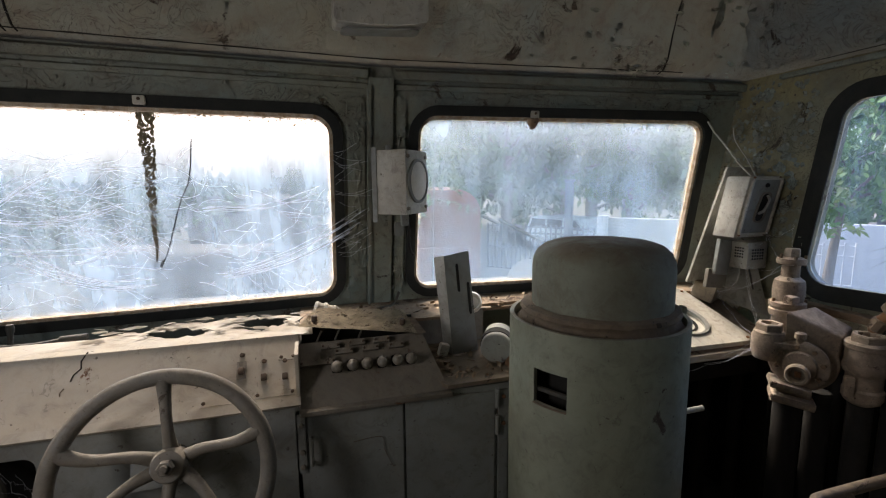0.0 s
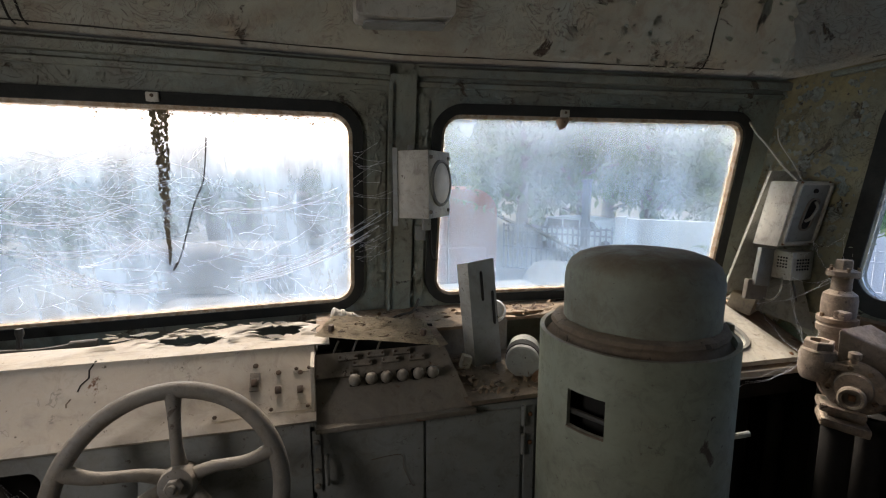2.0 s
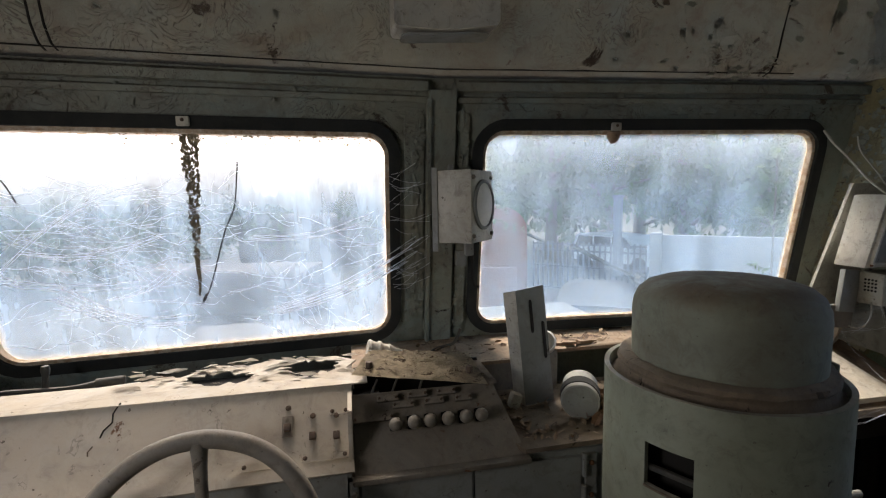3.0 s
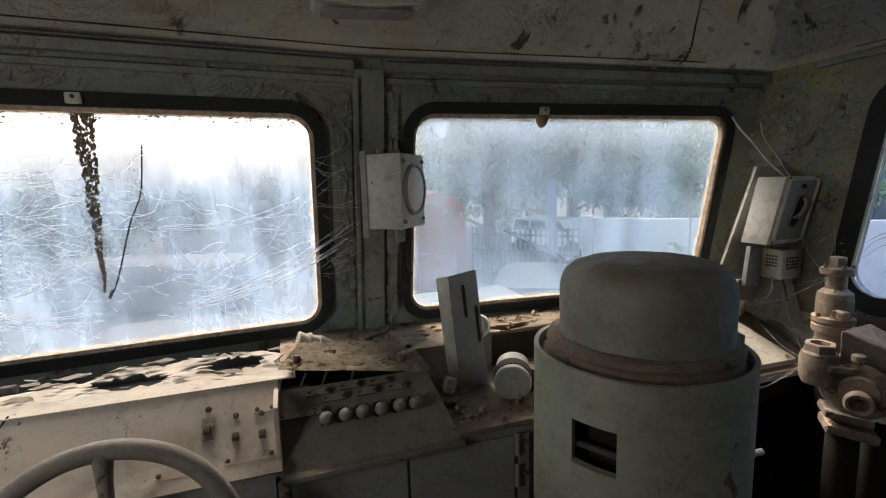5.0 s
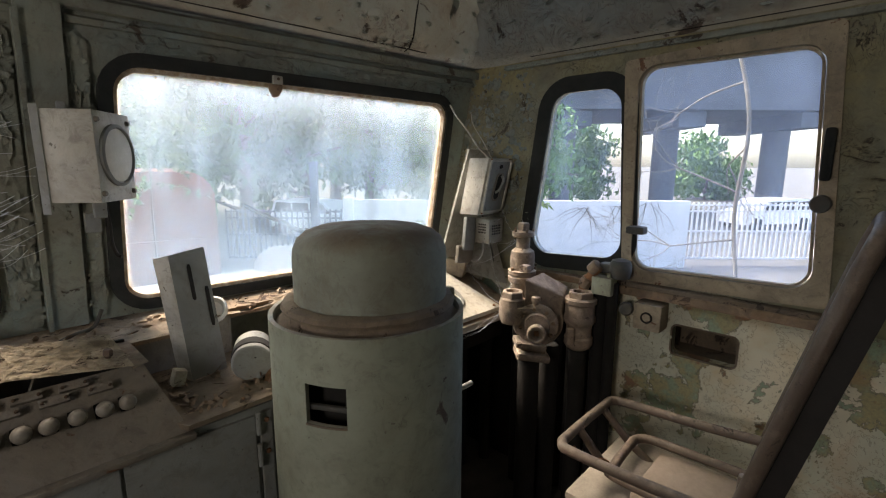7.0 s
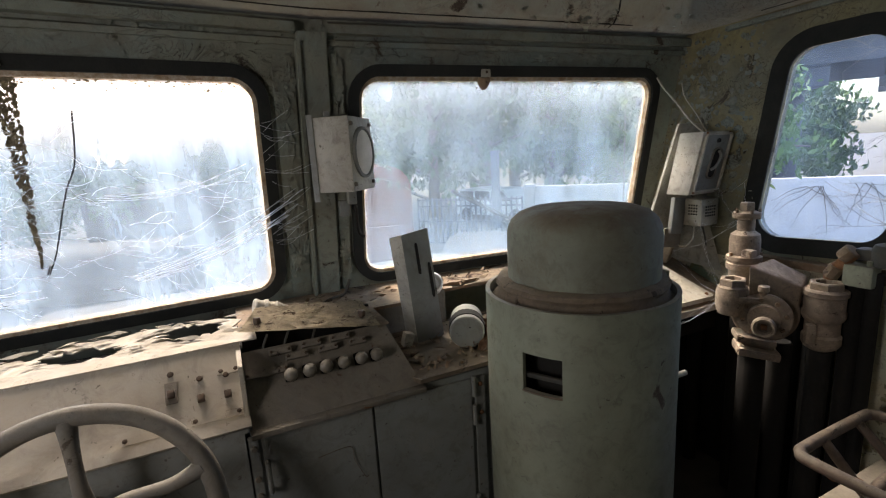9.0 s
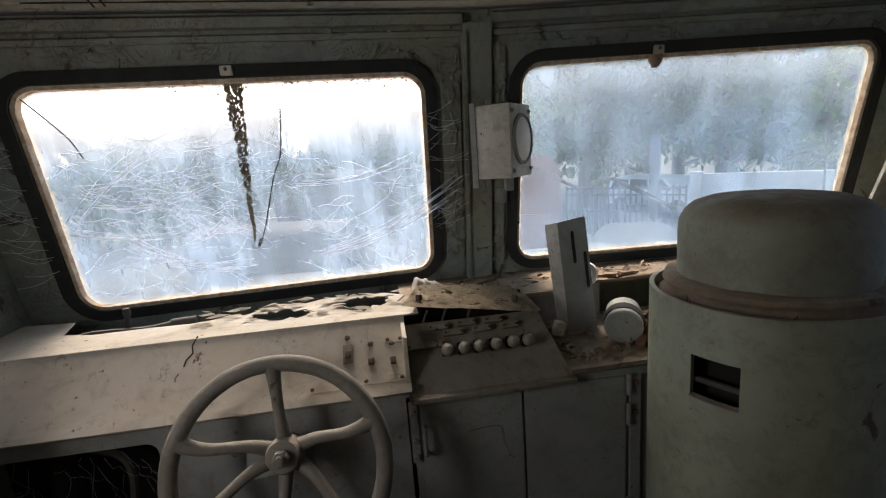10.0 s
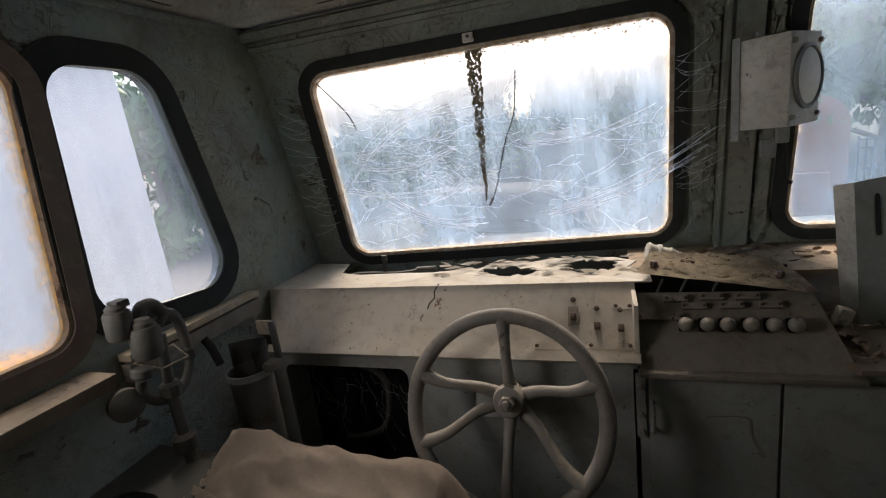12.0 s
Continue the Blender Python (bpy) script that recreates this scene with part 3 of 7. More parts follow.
# ledge, centre post, corner covers and ceiling seams
trim = thing("trim", "ledge, post and seams of the painted cab front", "trim", kind="structure")
for x0, x1 in ((LEFT, -0.05), (0.06, RIGHT)):
    n = 40
    for z, d, h, m in ((1.948, 0.03, 0.02, M_WALL), (1.905, 0.012, 0.012, M_WALL)):
        path = [on_screen(x0 + (x1 - x0) * i / n, z, 0.0) for i in range(n + 1)]
        bb = bmesh.new()
        ring_v = []
        for i, p in enumerate(path):
            k = 0.003 * noise.noise(p * 9)
            ring_v.append([bb.verts.new(p + Vector(o)) for o in ((0, 0.002, -h), (0, -d + k, -h + k), (0, -d - 0.004 + k, h * 0.4), (0, -d * 0.4, h), (0, 0.002, h))])
        for p, q in zip(ring_v, ring_v[1:]):
            for k in range(4):
                bb.faces.new((p[k], p[k + 1], q[k + 1], q[k]))
        part("ledge", bb, m, trim, "", 40)
post = plate([(-0.045, 0.96), (0.05, 0.96), (0.05, 1.93), (-0.045, 1.93)], [], 0.035, -0.001, on_screen)
part("post", post, M_WALL, trim, "", None)
part("post_strip", plate([(-0.052, 0.97), (-0.04, 0.97), (-0.04, 1.90), (-0.052, 1.90)], [], 0.05, 0.0, on_screen), M_WALL, trim, "", None)
for x0, x1 in ((-0.13, -0.06), (0.065, 0.105)):
    part("post_cover", plate(roundpoly([(x0, 1.0), (x1, 1.0), (x1, 1.86), (x0, 1.86)], 0.02), [], 0.012, -0.001, on_screen), M_WALL, trim, "", None)


def over_ceiling(points, r=0.0035):
    out = []
    for (x, y), (x2, y2) in zip(points, points[1:]):
        for k in range(24):
            px, py = x + (x2 - x) * k / 24, y + (y2 - y) * k / 24
            out.append((px, py, ceiling_z(px, py) + 0.001))
    return sweep(out, r, 6)


for pts in (((1.19, 1.797), (1.19, 1.72), (1.20, 1.5), (1.21, 0.4), (1.21, -1.0)), ((-1.13, 1.80), (-1.13, 1.70), (-1.14, 1.5), (-1.15, 0.4), (-1.15, -1.0)), ((-1.10, 1.80), (-1.10, 1.70), (-1.11, 1.5), (-1.12, 0.4))):
    part("seam", over_ceiling(pts), M_BLACK, trim)
front_line = [(x, 1.872 - 0.08 * abs(x)) for x in [-1.3 + 2.6 * i / 20 for i in range(21)]]
part("seam", over_ceiling(front_line, 0.0032), M_BLACK, trim)
for on, x in ((on_right, RIGHT), (on_left, LEFT)):
    s = -1 if x > 0 else 1
    part("seam", over_ceiling([(x + s * 0.035, 1.45), (x + s * 0.035, -1.0)], 0.003), M_BLACK, trim)
    bb = bmesh.new()
    box((x + s * 0.012, 0.3, 1.955), (0.026, 2.6, 0.02), 0.005, bm=bb)
    part("ledge", bb, M_WALL, trim)

# ---------------------------------------------------------------- left console
def ragged(cx, cy, rx, ry, seed, n=22):
    rnd = random.Random(seed)
    return [(cx + rx * (0.62 + 0.55 * rnd.random()) * math.cos(a), cy + ry * (0.5 + 0.65 * rnd.random()) * math.sin(a)) for a in (2 * math.pi * i / n for i in range(n))]


def face_left(x, s, d):
    """The sloped face of the desk: s runs up the slope from the lip."""
    y, z = 1.468 + 0.155 * s, 0.858 + 0.172 * s
    return Vector((x, y - d * 0.743, z + d * 0.669))


def wheel_desk():
    t = thing("control_desk", "dusty cream steel control desk with a rust-eaten top", "control desk")
    part("sloped_face", plate([(-1.54, 0.0), (-0.347, 0.0), (-0.347, 1.0), (-1.635, 1.0)], [], 0.0, -0.012, face_left), M_DESK, t, "dusty cream sloped panel", None)
    top = [(-1.635, 1.618), (-0.30, 1.618), (-0.30, 1.70), (-0.36, 1.74), (-0.33, 1.80), (-0.40, 1.90), (-0.52, 1.87), (-0.60, 1.905), (-0.68, 1.86),
           (-0.78, 1.875), (-0.86, 1.80), (-0.93, 1.815), (-0.99, 1.77), (-1.15, 1.775), (-1.32, 1.77), (-1.42, 1.80), (-1.46, 1.93), (-1.635, 1.955)]
    p = plate(top, [ragged(-0.735, 1.765, 0.115, 0.062, 3, 34), ragged(-0.46, 1.785, 0.10, 0.068, 8, 34)], 0.0, -0.004,
              lambda x, y, d: Vector((x, y, 1.029 + d + 0.012 * noise.noise(Vector((x * 7, y * 7, 0))) * min(1, max(0, (x + 1.0) * 3)))))
    part("top_sheet", p, M_DESK, t, "cream top sheet with rusted-through holes", None)
    # black floor of the trough stands in for its shade
    part("trough", box((-0.95, 1.84, 0.93), (1.38, 0.34, 0.02), 0.0), M_BLACK, t, "trough painted black for shade under the windscreen")
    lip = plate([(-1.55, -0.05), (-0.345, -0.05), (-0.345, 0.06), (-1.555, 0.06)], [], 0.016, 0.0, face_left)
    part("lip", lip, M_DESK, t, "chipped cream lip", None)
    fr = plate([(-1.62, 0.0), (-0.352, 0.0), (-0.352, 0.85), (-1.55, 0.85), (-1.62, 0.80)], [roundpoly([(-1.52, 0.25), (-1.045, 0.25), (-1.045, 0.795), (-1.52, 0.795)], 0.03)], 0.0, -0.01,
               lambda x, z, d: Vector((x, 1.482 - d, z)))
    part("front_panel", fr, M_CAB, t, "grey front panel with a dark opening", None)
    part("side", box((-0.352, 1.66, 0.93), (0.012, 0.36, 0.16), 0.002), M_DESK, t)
    # black sheet closes the opening and paints the shade within
    part("opening_back", box((-1.28, 1.72, 0.45), (0.66, 0.02, 0.9), 0.0), M_BLACK, t, "sheet painted black for the shade inside the desk")
    for z in (0.42,):
        part("inner_pipe", sweep(spline([(-1.5, 1.66, 0.72), (-1.35, 1.62, 0.74), (-1.2, 1.6, 0.68), (-1.22, 1.58, 0.5), (-1.4, 1.6, 0.42)]), 0.012, 8), M_DARKVALVE, t)
    part("crack", sweep([face_left(x, s, 0.0) for x, s in ((-0.950, 1.02), (-0.962, 0.9), (-0.958, 0.8), (-0.974, 0.72), (-0.978, 0.64))], 0.0022, 6), M_BLACK, t, "dark crack in the sheet")
    part("dent", sweep([face_left(x, s, 0.0) for x, s in ((-0.99, 0.56), (-0.998, 0.50), (-0.995, 0.46))], 0.0018, 6), M_GRIME, t)
    # switch cluster on the face
    for x, s in ((-0.519, 0.52), (-0.453, 0.40), (-0.390, 0.38)):
        q = part("switch", box(face_left(x, s, 0.008), (0.017, 0.014, 0.020), 0.003, Matrix.Rotation(radians(-42), 4, 'X')), M_TOGGLE, t, "small toggle switch")
        part("switch_screw", lathe([(0, 0.006), (0.006, 0.005), (0.008, 0)], face_left(x, s + 0.24, 0.0), (0, -0.74, 0.67), 10), M_TOGGLE, t)
    part("switch_plate", plate(roundpoly([(-0.533, 0.42), (-0.505, 0.42), (-0.505, 0.66), (-0.533, 0.66)], 0.003, 2), [], 0.004, 0.0, face_left), M_PLATE, t, "", None)
    for x0, x1, s in ((-0.41, -0.355, 0.62), (-0.48, -0.36, 0.12), (-0.63, -0.53, 0.10)):
        part("name_strip", plate(roundpoly([(x0, s), (x1, s), (x1, s + 0.09), (x0, s + 0.09)], 0.008, 3), [], 0.005, 0.0, face_left), M_DESK, t, "cream strip screwed to the face", None)
        for x in (x0 + 0.009, x1 - 0.009):
            part("screw", lathe([(0, 0.008), (0.004, 0.007), (0.006, 0.003)], face_left(x, s + 0.045, 0.002), (0, -0.74, 0.67), 8), M_TOGGLE, t)
    # curling flakes at the rusted edge
    rnd = random.Random(4)
    b = bmesh.new()
    holes = ((-0.735, 1.765, 0.115, 0.062), (-0.46, 1.785, 0.10, 0.068))
    for i in range(85):
        x, y = -1.0 + 0.68 * rnd.random(), 1.69 + 0.2 * rnd.random()
        if min(((x - hx) / rx) ** 2 + ((y - hy) / ry) ** 2 for hx, hy, rx, ry in holes) < 0.85:
            continue
        k = 0.008 + 0.024 * rnd.random() ** 2
        m = Matrix.Translation((x, y, 1.034 + 0.004 * rnd.random())) @ Euler((rnd.uniform(-.3, .3), rnd.uniform(-.15, .15), rnd.uniform(-.5, .5))).to_matrix().to_4x4()
        vs = [b.verts.new(m @ Vector((1.5 * k * p * rnd.uniform(.7, 1.2), 0.7 * k * q * rnd.uniform(.5, 1.3), 0))) for p, q in ((-1, -.3), (-.3, -.9), (.4, -.5), (1, -.4), (.6, .4), (.1, .9), (-.5, .3))]
        b.faces.new(vs)
    bmesh.ops.solidify(b, geom=list(b.faces), thickness=0.0009)
    part("rust_litter", b, M_DESK, t, "curling rust and paint flakes", None)["kind"] = "stuff"
    return t


wheel_desk()

# ---------------------------------------------------------------- the knob panel beside it
def face_knobs(x, s, d):
    y, z = 1.468 + 0.135 * s, 0.832 + 0.168 * s
    return Vector((x, y - d * 0.78, z + d * 0.626))


def knob_panel():
    t = thing("knob_console", "brown-grey sloped switch console with six round knobs and a rusted lid", "switch console")
    part("face", plate([(-0.345, 0.0), (0.135, 0.0), (0.075, 1.0), (-0.345, 1.0)], [], 0.0, -0.01, face_knobs), M_PANEL, t, "", None)
    part("end_plate", plate([(1.468, 0.832), (1.80, 0.832), (1.80, 1.0), (1.60, 1.0)], [], 0.0, -0.01, lambda y, z, d: Vector((0.132 + d - 0.06 * max(0, min(1, (z - 0.832) / 0.168)), y, z))), M_PANEL, t, "", None)
    # well floor and back are blackened to imitate shade below the lid
    part("well", box((-0.14, 1.70, 0.90), (0.40, 0.16, 0.02), 0.0), M_BLACK, t, "open well painted black for the shade under the lid")
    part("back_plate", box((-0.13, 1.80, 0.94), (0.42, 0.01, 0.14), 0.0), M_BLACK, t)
    part("shelf_edge", box((-0.105, 1.458, 0.826), (0.49, 0.03, 0.016), 0.004), M_PANEL, t, "rust-edged lower lip")
    prof = [(0.0, 0.050), (0.008, 0.049), (0.014, 0.045), (0.0182, 0.037), (0.019, 0.031), (0.0175, 0.024), (0.012, 0.018), (0.008, 0.014), (0.008, 0.0)]
    for i in range(6):
        x = -0.229 + 0.0495 * i
        k = part("knob", lathe(prof, face_knobs(x, 0.58, 0.0), (0.06 * math.sin(i * 2.1), -0.92, 0.38), 20), M_KNOB, t, "dusty round knob")
        part("socket", plate(roundpoly([(x - 0.015, 0.48), (x + 0.015, 0.48), (x + 0.015, 0.66), (x - 0.015, 0.66)], 0.1, 5), [], 0.003, 0.0, face_knobs), M_BLACK, t, "dark slot behind the knob", None)
    for x0, x1, s in ((-0.345, -0.232, 0.62), (-0.275, -0.215, 0.86), (-0.232, -0.172, 0.76), (-0.185, -0.13, 0.88), (-0.14, -0.085, 0.77), (-0.10, -0.045, 0.88), (-0.05, 0.0, 0.77)):
        part("name_plate", plate(roundpoly([(x0, s), (x1, s), (x1, s + 0.085), (x0, s + 0.085)], 0.004, 3), [], 0.016, 0.0, face_knobs), M_PLATE, t, "small blank metal plate", None)
        for x in (x0 + 0.006, x1 - 0.006):
            part("rivet", lathe([(0, 0.007), (0.003, 0.006), (0.004, 0)], face_knobs(x, s + 0.042, 0.016), (0, -0.78, 0.63), 8), M_TOGGLE, t)
    # propped rusty lid
    c = [Vector((-0.345, 1.60, 1.062)), Vector((0.045, 1.545, 1.018)), Vector((0.035, 1.74, 1.052)), Vector((-0.285, 1.80, 1.066))]
    b = bmesh.new()
    n = 16
    g = [[b.verts.new(c[0].lerp(c[1], i / n).lerp(c[3].lerp(c[2], i / n), j / 6) + Vector((0.001 * noise.noise(Vector((i, j, 5))), 0.002 * noise.noise(Vector((i * .6, j, 1))), 0.003 * noise.noise(Vector((i * .5, j * .7, 2)))))) for j in range(7)] for i in range(n + 1)]
    for i in range(n):
        for j in range(6):
            b.faces.new((g[i][j], g[i + 1][j], g[i + 1][j + 1], g[i][j + 1]))
    bmesh.ops.solidify(b, geom=list(b.faces), thickness=0.006)
    lid = part("lid", b, M_OCHRE, t, "flaking rusty lid plate propped open", 30)
    for u, v in ((0.1, 0.25), (0.9, 0.3)):
        p = c[0].lerp(c[1], u).lerp(c[3].lerp(c[2], u), v)
        part("bolt", lathe([(0, 0.022), (0.009, 0.022), (0.011, 0.018), (0.011, 0.006), (0.006, 0.0)], p, (0.05, 0, 1), 6), M_TOGGLE, lid)
    b = bmesh.new()
    rnd = random.Random(9)
    for i in range(420):
        u, v = rnd.random(), rnd.random()
        p = c[0].lerp(c[1], u).lerp(c[3].lerp(c[2], u), v) + Vector((0, 0, 0.006))
        k = 0.0018 + 0.0042 * rnd.random()
        m = Matrix.Translation(p) @ Euler((rnd.uniform(-.3, .3), rnd.uniform(-.3, .3), rnd.uniform(-.5, .5))).to_matrix().to_4x4()
        b.faces.new([b.verts.new(m @ Vector((k * a * 1.6, k * d, 0))) for a, d in ((-1, -.5), (.2, -.8), (1, -.1), (.5, .6), (-.8, .5))])
    bmesh.ops.solidify(b, geom=list(b.faces), thickness=0.0012)
    part("rust_litter", b, M_OCHRE, lid, "flakes of rust", None)["kind"] = "stuff"
    rim = [Vector((0.045, 1.56, 1.004)), Vector((0.09, 1.60, 0.998)), Vector((0.09, 1.80, 1.0)), Vector((0.04, 1.80, 1.006))]
    b = bmesh.new()
    b.faces.new([b.verts.new(p) for p in rim])
    bmesh.ops.solidify(b, geom=list(b.faces), thickness=0.006)
    part("rim_plate", b, M_RUSTDUST, t, "", None)
    for x in (-0.30, -0.24, -0.16):
        part("wire", sweep(spline([(x, 1.62, 0.91), (x + 0.01, 1.61, 0.99), (x + 0.03, 1.63, 1.03)]), 0.004, 6), M_DARKVALVE, t)
    return t


knob_panel()

# ---------------------------------------------------------------- cabinet under it
def door_cabinet():
    t = thing("cabinet", "grey painted steel cabinet with two closed doors", "cabinet")
    front = lambda x, z, d: Vector((x, 1.482 - d, z))
    part("body", plate([(-0.365, 0.0), (0.385, 0.0), (0.385, 0.825), (-0.365, 0.825)], [], 0.0, -0.03, front), M_CAB, t, "", None)
    part("side_panel", box((0.38, 1.72, 0.41), (0.012, 0.46, 0.82), 0.002), M_CAB, t)
    for x0, x1 in ((-0.328, -0.026), (-0.016, 0.302)):
        d = part("door", plate([(x0, 0.06), (x1, 0.06), (x1, 0.803), (x0, 0.812)], [], 0.012, 0.0, front), M_CAB, t, "flat grey door", None)
    part("hinge_strip", plate([(0.318, 0.08), (0.352, 0.08), (0.352, 0.805), (0.318, 0.805)], [], 0.012, 0.0, front), M_CAB, t, "", None)
    part("hinge_strip", plate([(-0.36, 0.62), (-0.336, 0.62), (-0.336, 0.812), (-0.36, 0.812)], [], 0.010, 0.0, front), M_CAB, t, "", None)
    for z in (0.78, 0.69, 0.64):
        part("bolt", lathe([(0, 0.008), (0.007, 0.007), (0.009, 0)], front(-0.348, z, 0.01), (0, -1, 0), 10), M_PANEL, t)
    part("handle", sweep(spline([front(-0.32, 0.735, 0.012), front(-0.32, 0.732, 0.034), front(-0.32, 0.66, 0.036), front(-0.32, 0.655, 0.012)], 5), 0.006, 8), M_CAB, t, "small door handle")
    for z in (0.78, 0.68, 0.35):
        part("hinge", rod(front(0.31, z - 0.035, 0.018), front(0.31, z + 0.035, 0.018), 0.008, 10), M_CAB, t)
        part("bolt", lathe([(0, 0.007), (0.006, 0.006), (0.008, 0)], front(0.336, z, 0.012), (0, -1, 0), 10), M_RUST, t)
    part("bent_wire", sweep(spline([front(-0.19, 0.70, 0.014), front(-0.10, 0.705, 0.016), front(-0.09, 0.66, 0.016), front(-0.065, 0.60, 0.018), front(-0.055, 0.595, 0.016)]), 0.0010, 6), M_GRIME, t, "thin bent wire")
    return t


door_cabinet()

# ---------------------------------------------------------------- worktops under the right windscreen
def worktop():
    t = thing("worktop", "rust-brown dusty worktop strewn with debris under the windscreen", "worktop")
    b = plate([(0.125, 1.452), (0.42, 1.452), (0.62, 1.47), (0.62, 1.88), (0.06, 1.88), (0.06, 1.60)], [], 0.0, -0.014,
              lambda x, y, d: Vector((x, y, 0.858 + d + 0.006 * noise.noise(Vector((x * 14, y * 14, 3))))))
    part("lower_shelf", b, M_GRIME, t, "", None)
    b = plate([(-0.345, 1.80), (0.30, 1.80), (0.36, 1.86), (1.62, 1.84), (1.62, 2.03), (0.0, 2.12), (-0.345, 2.10)], [ragged(0.50, 1.905, 0.10, 0.035, 5)], 0.0, -0.012,
              lambda x, y, d: Vector((x, y, 0.992 + d + 0.005 * noise.noise(Vector((x * 11, y * 11, 7))))))
    part("rear_shelf", b, M_RUSTDUST, t, "", None)
    part("riser", box((0.23, 1.865, 0.92), (0.36, 0.012, 0.14), 0.002), M_PANEL, t)
    b = bmesh.new()
    rnd = random.Random(21)
    for i in range(260):
        x, y = (0.14 + 0.34 * rnd.random(), 1.47 + 0.3 * rnd.random()) if i < 150 else (-0.3 + 1.2 * rnd.random(), 1.86 + 0.16 * rnd.random())
        z = (0.862 if i < 150 else 0.998) + 0.008 * rnd.random()
        k = 0.004 + 0.011 * rnd.random() ** 2
        m = Matrix.Translation((x, y, z)) @ Euler((rnd.uniform(-.9, .9), rnd.uniform(-.9, .9), rnd.uniform(0, 6))).to_matrix().to_4x4()
        vs = [b.verts.new(m @ Vector((k * a * 1.5, k * c, k * 0.3 * rnd.random()))) for a, c in ((-1, -.5), (.3, -.8), (1, 0), (.3, .7), (-.8, .5))]
        b.faces.new(vs)
    bmesh.ops.solidify(b, geom=list(b.faces), thickness=0.002)
    part("debris", b, M_RUSTDUST, t, "flakes and crumbs of rust and paint", None)["kind"] = "stuff"
    return t


worktop()

# upright sheet-metal bracket
def bracket_post():
    t = thing("bracket", "upright grey sheet-metal bracket with dark stains", "bracket")
    A0, B0, C0 = Vector((0.200, 1.75, 0.862)), Vector((0.222, 1.70, 0.862)), Vector((0.335, 1.725, 0.862))
    A1, B1, C1 = Vector((0.163, 1.755, 1.240)), Vector((0.192, 1.715, 1.252)), Vector((0.298, 1.735, 1.264))

    def sheet(p, q, r, s, th=0.004):
        return plate(roundpoly([(0, 0), (1, 0), (1, 1), (0, 1)], 0.03, 3), [], 0.0, th, lambda u, v, d: p.lerp(q, u).lerp(s.lerp(r, u), v) + (q - p).cross(s - p).normalized() * -d)
    part("left_plate", sheet(A0, B0, B1, A1), M_BOX, t, "pale narrow flange", None)
    part("front_plate", sheet(B0, C0, C1, B1), M_CAB, t, "", None)
    for u0, u1, v0, v1 in ((0.42, 0.52, 0.62, 0.9), (0.80, 0.90, 0.38, 0.7)):
        part("slot", plate(roundpoly([(u0, v0), (u1, v0), (u1, v1), (u0, v1)], 0.03, 3), [], 0.0, 0.003, lambda u, v, d: B0.lerp(C0, u).lerp(B1.lerp(C1, u), v) + Vector((0, -0.001 - d, 0))), M_BLACK, t, "dark slot", None)
    part("foot_clip", box((0.185, 1.705, 0.885), (0.035, 0.035, 0.05), 0.006, Matrix.Rotation(0.3, 4, 'Y')), M_BOX, t)
    return t


bracket_post()


def loose_gauge():
    t = thing("gauge_can", "dented pale round gauge lying on its side on the worktop", "gauge")
    ax = Vector((0.45, 0.86, 0.12))
    o = Vector((0.345, 1.560, 0.921))
    part("body", jitter(lathe([(0, 0), (0.054, 0), (0.059, 0.004), (0.06, 0.02), (0.057, 0.022), (0.056, 0.11), (0.05, 0.115), (0, 0.115)], o, ax, 28), 0.0015, 25), M_CAB, t)
    part("band", lathe([(0.0585, 0.022), (0.062, 0.024), (0.062, 0.058), (0.0585, 0.060)], o, ax, 28), M_BLACK, t, "black band")
    part("screw", lathe([(0, 0.006), (0.005, 0.005), (0.006, 0)], o + Vector((0.01, -0.002, 0.02)), -ax, 8), M_BLACK, t)
    t2 = thing("leaf_heap", "dark crumpled dry leaves heaped on the worktop", "leaves", kind="stuff")
    b = bmesh.new()
    rnd = random.Random(15)
    for i in range(130):
        a, q = rnd.uniform(0, 6.28), rnd.random() ** 0.7
        p = Vector((0.445 + 0.085 * q * math.cos(a), 1.575 + 0.075 * q * math.sin(a), 0.866 + 0.075 * (1 - q) * rnd.random() + 0.012 * rnd.random()))
        m = Matrix.Translation(p) @ Euler((rnd.uniform(-1.2, 1.2), rnd.uniform(-1.2, 1.2), rnd.uniform(0, 6.28))).to_matrix().to_4x4()
        k, curl = rnd.uniform(0.012, 0.030), rnd.uniform(0.2, 0.9)
        rows = [[b.verts.new(m @ Vector((k * (u - 1), k * w * (1 - 0.55 * (u - 1) ** 2) * 0.6, curl * k * w * w * 0.6 + 0.25 * k * (u - 1) ** 2))) for w in (-1, 0, 1)] for u in (0.1, 0.7, 1.3, 1.9)]
        for r0, r1 in zip(rows, rows[1:]):
            for c in (0, 1):
                b.faces.new((r0[c], r0[c + 1], r1[c + 1], r1[c]))
    part("dry_leaf", b, M_DRYLEAF, t2, "", None)
    t3 = thing("insulator", "small white ceramic cup lying behind the bracket", "insulator")
    part("cup", lathe([(0, 0), (0.04, 0.0), (0.046, 0.015), (0.044, 0.05), (0.036, 0.06), (0.034, 0.05), (0.03, 0.012), (0, 0.012)], (0.37, 1.90, 1.005), (-0.3, -0.9, 0.45), 24), M_WHITE, t3)


loose_gauge()

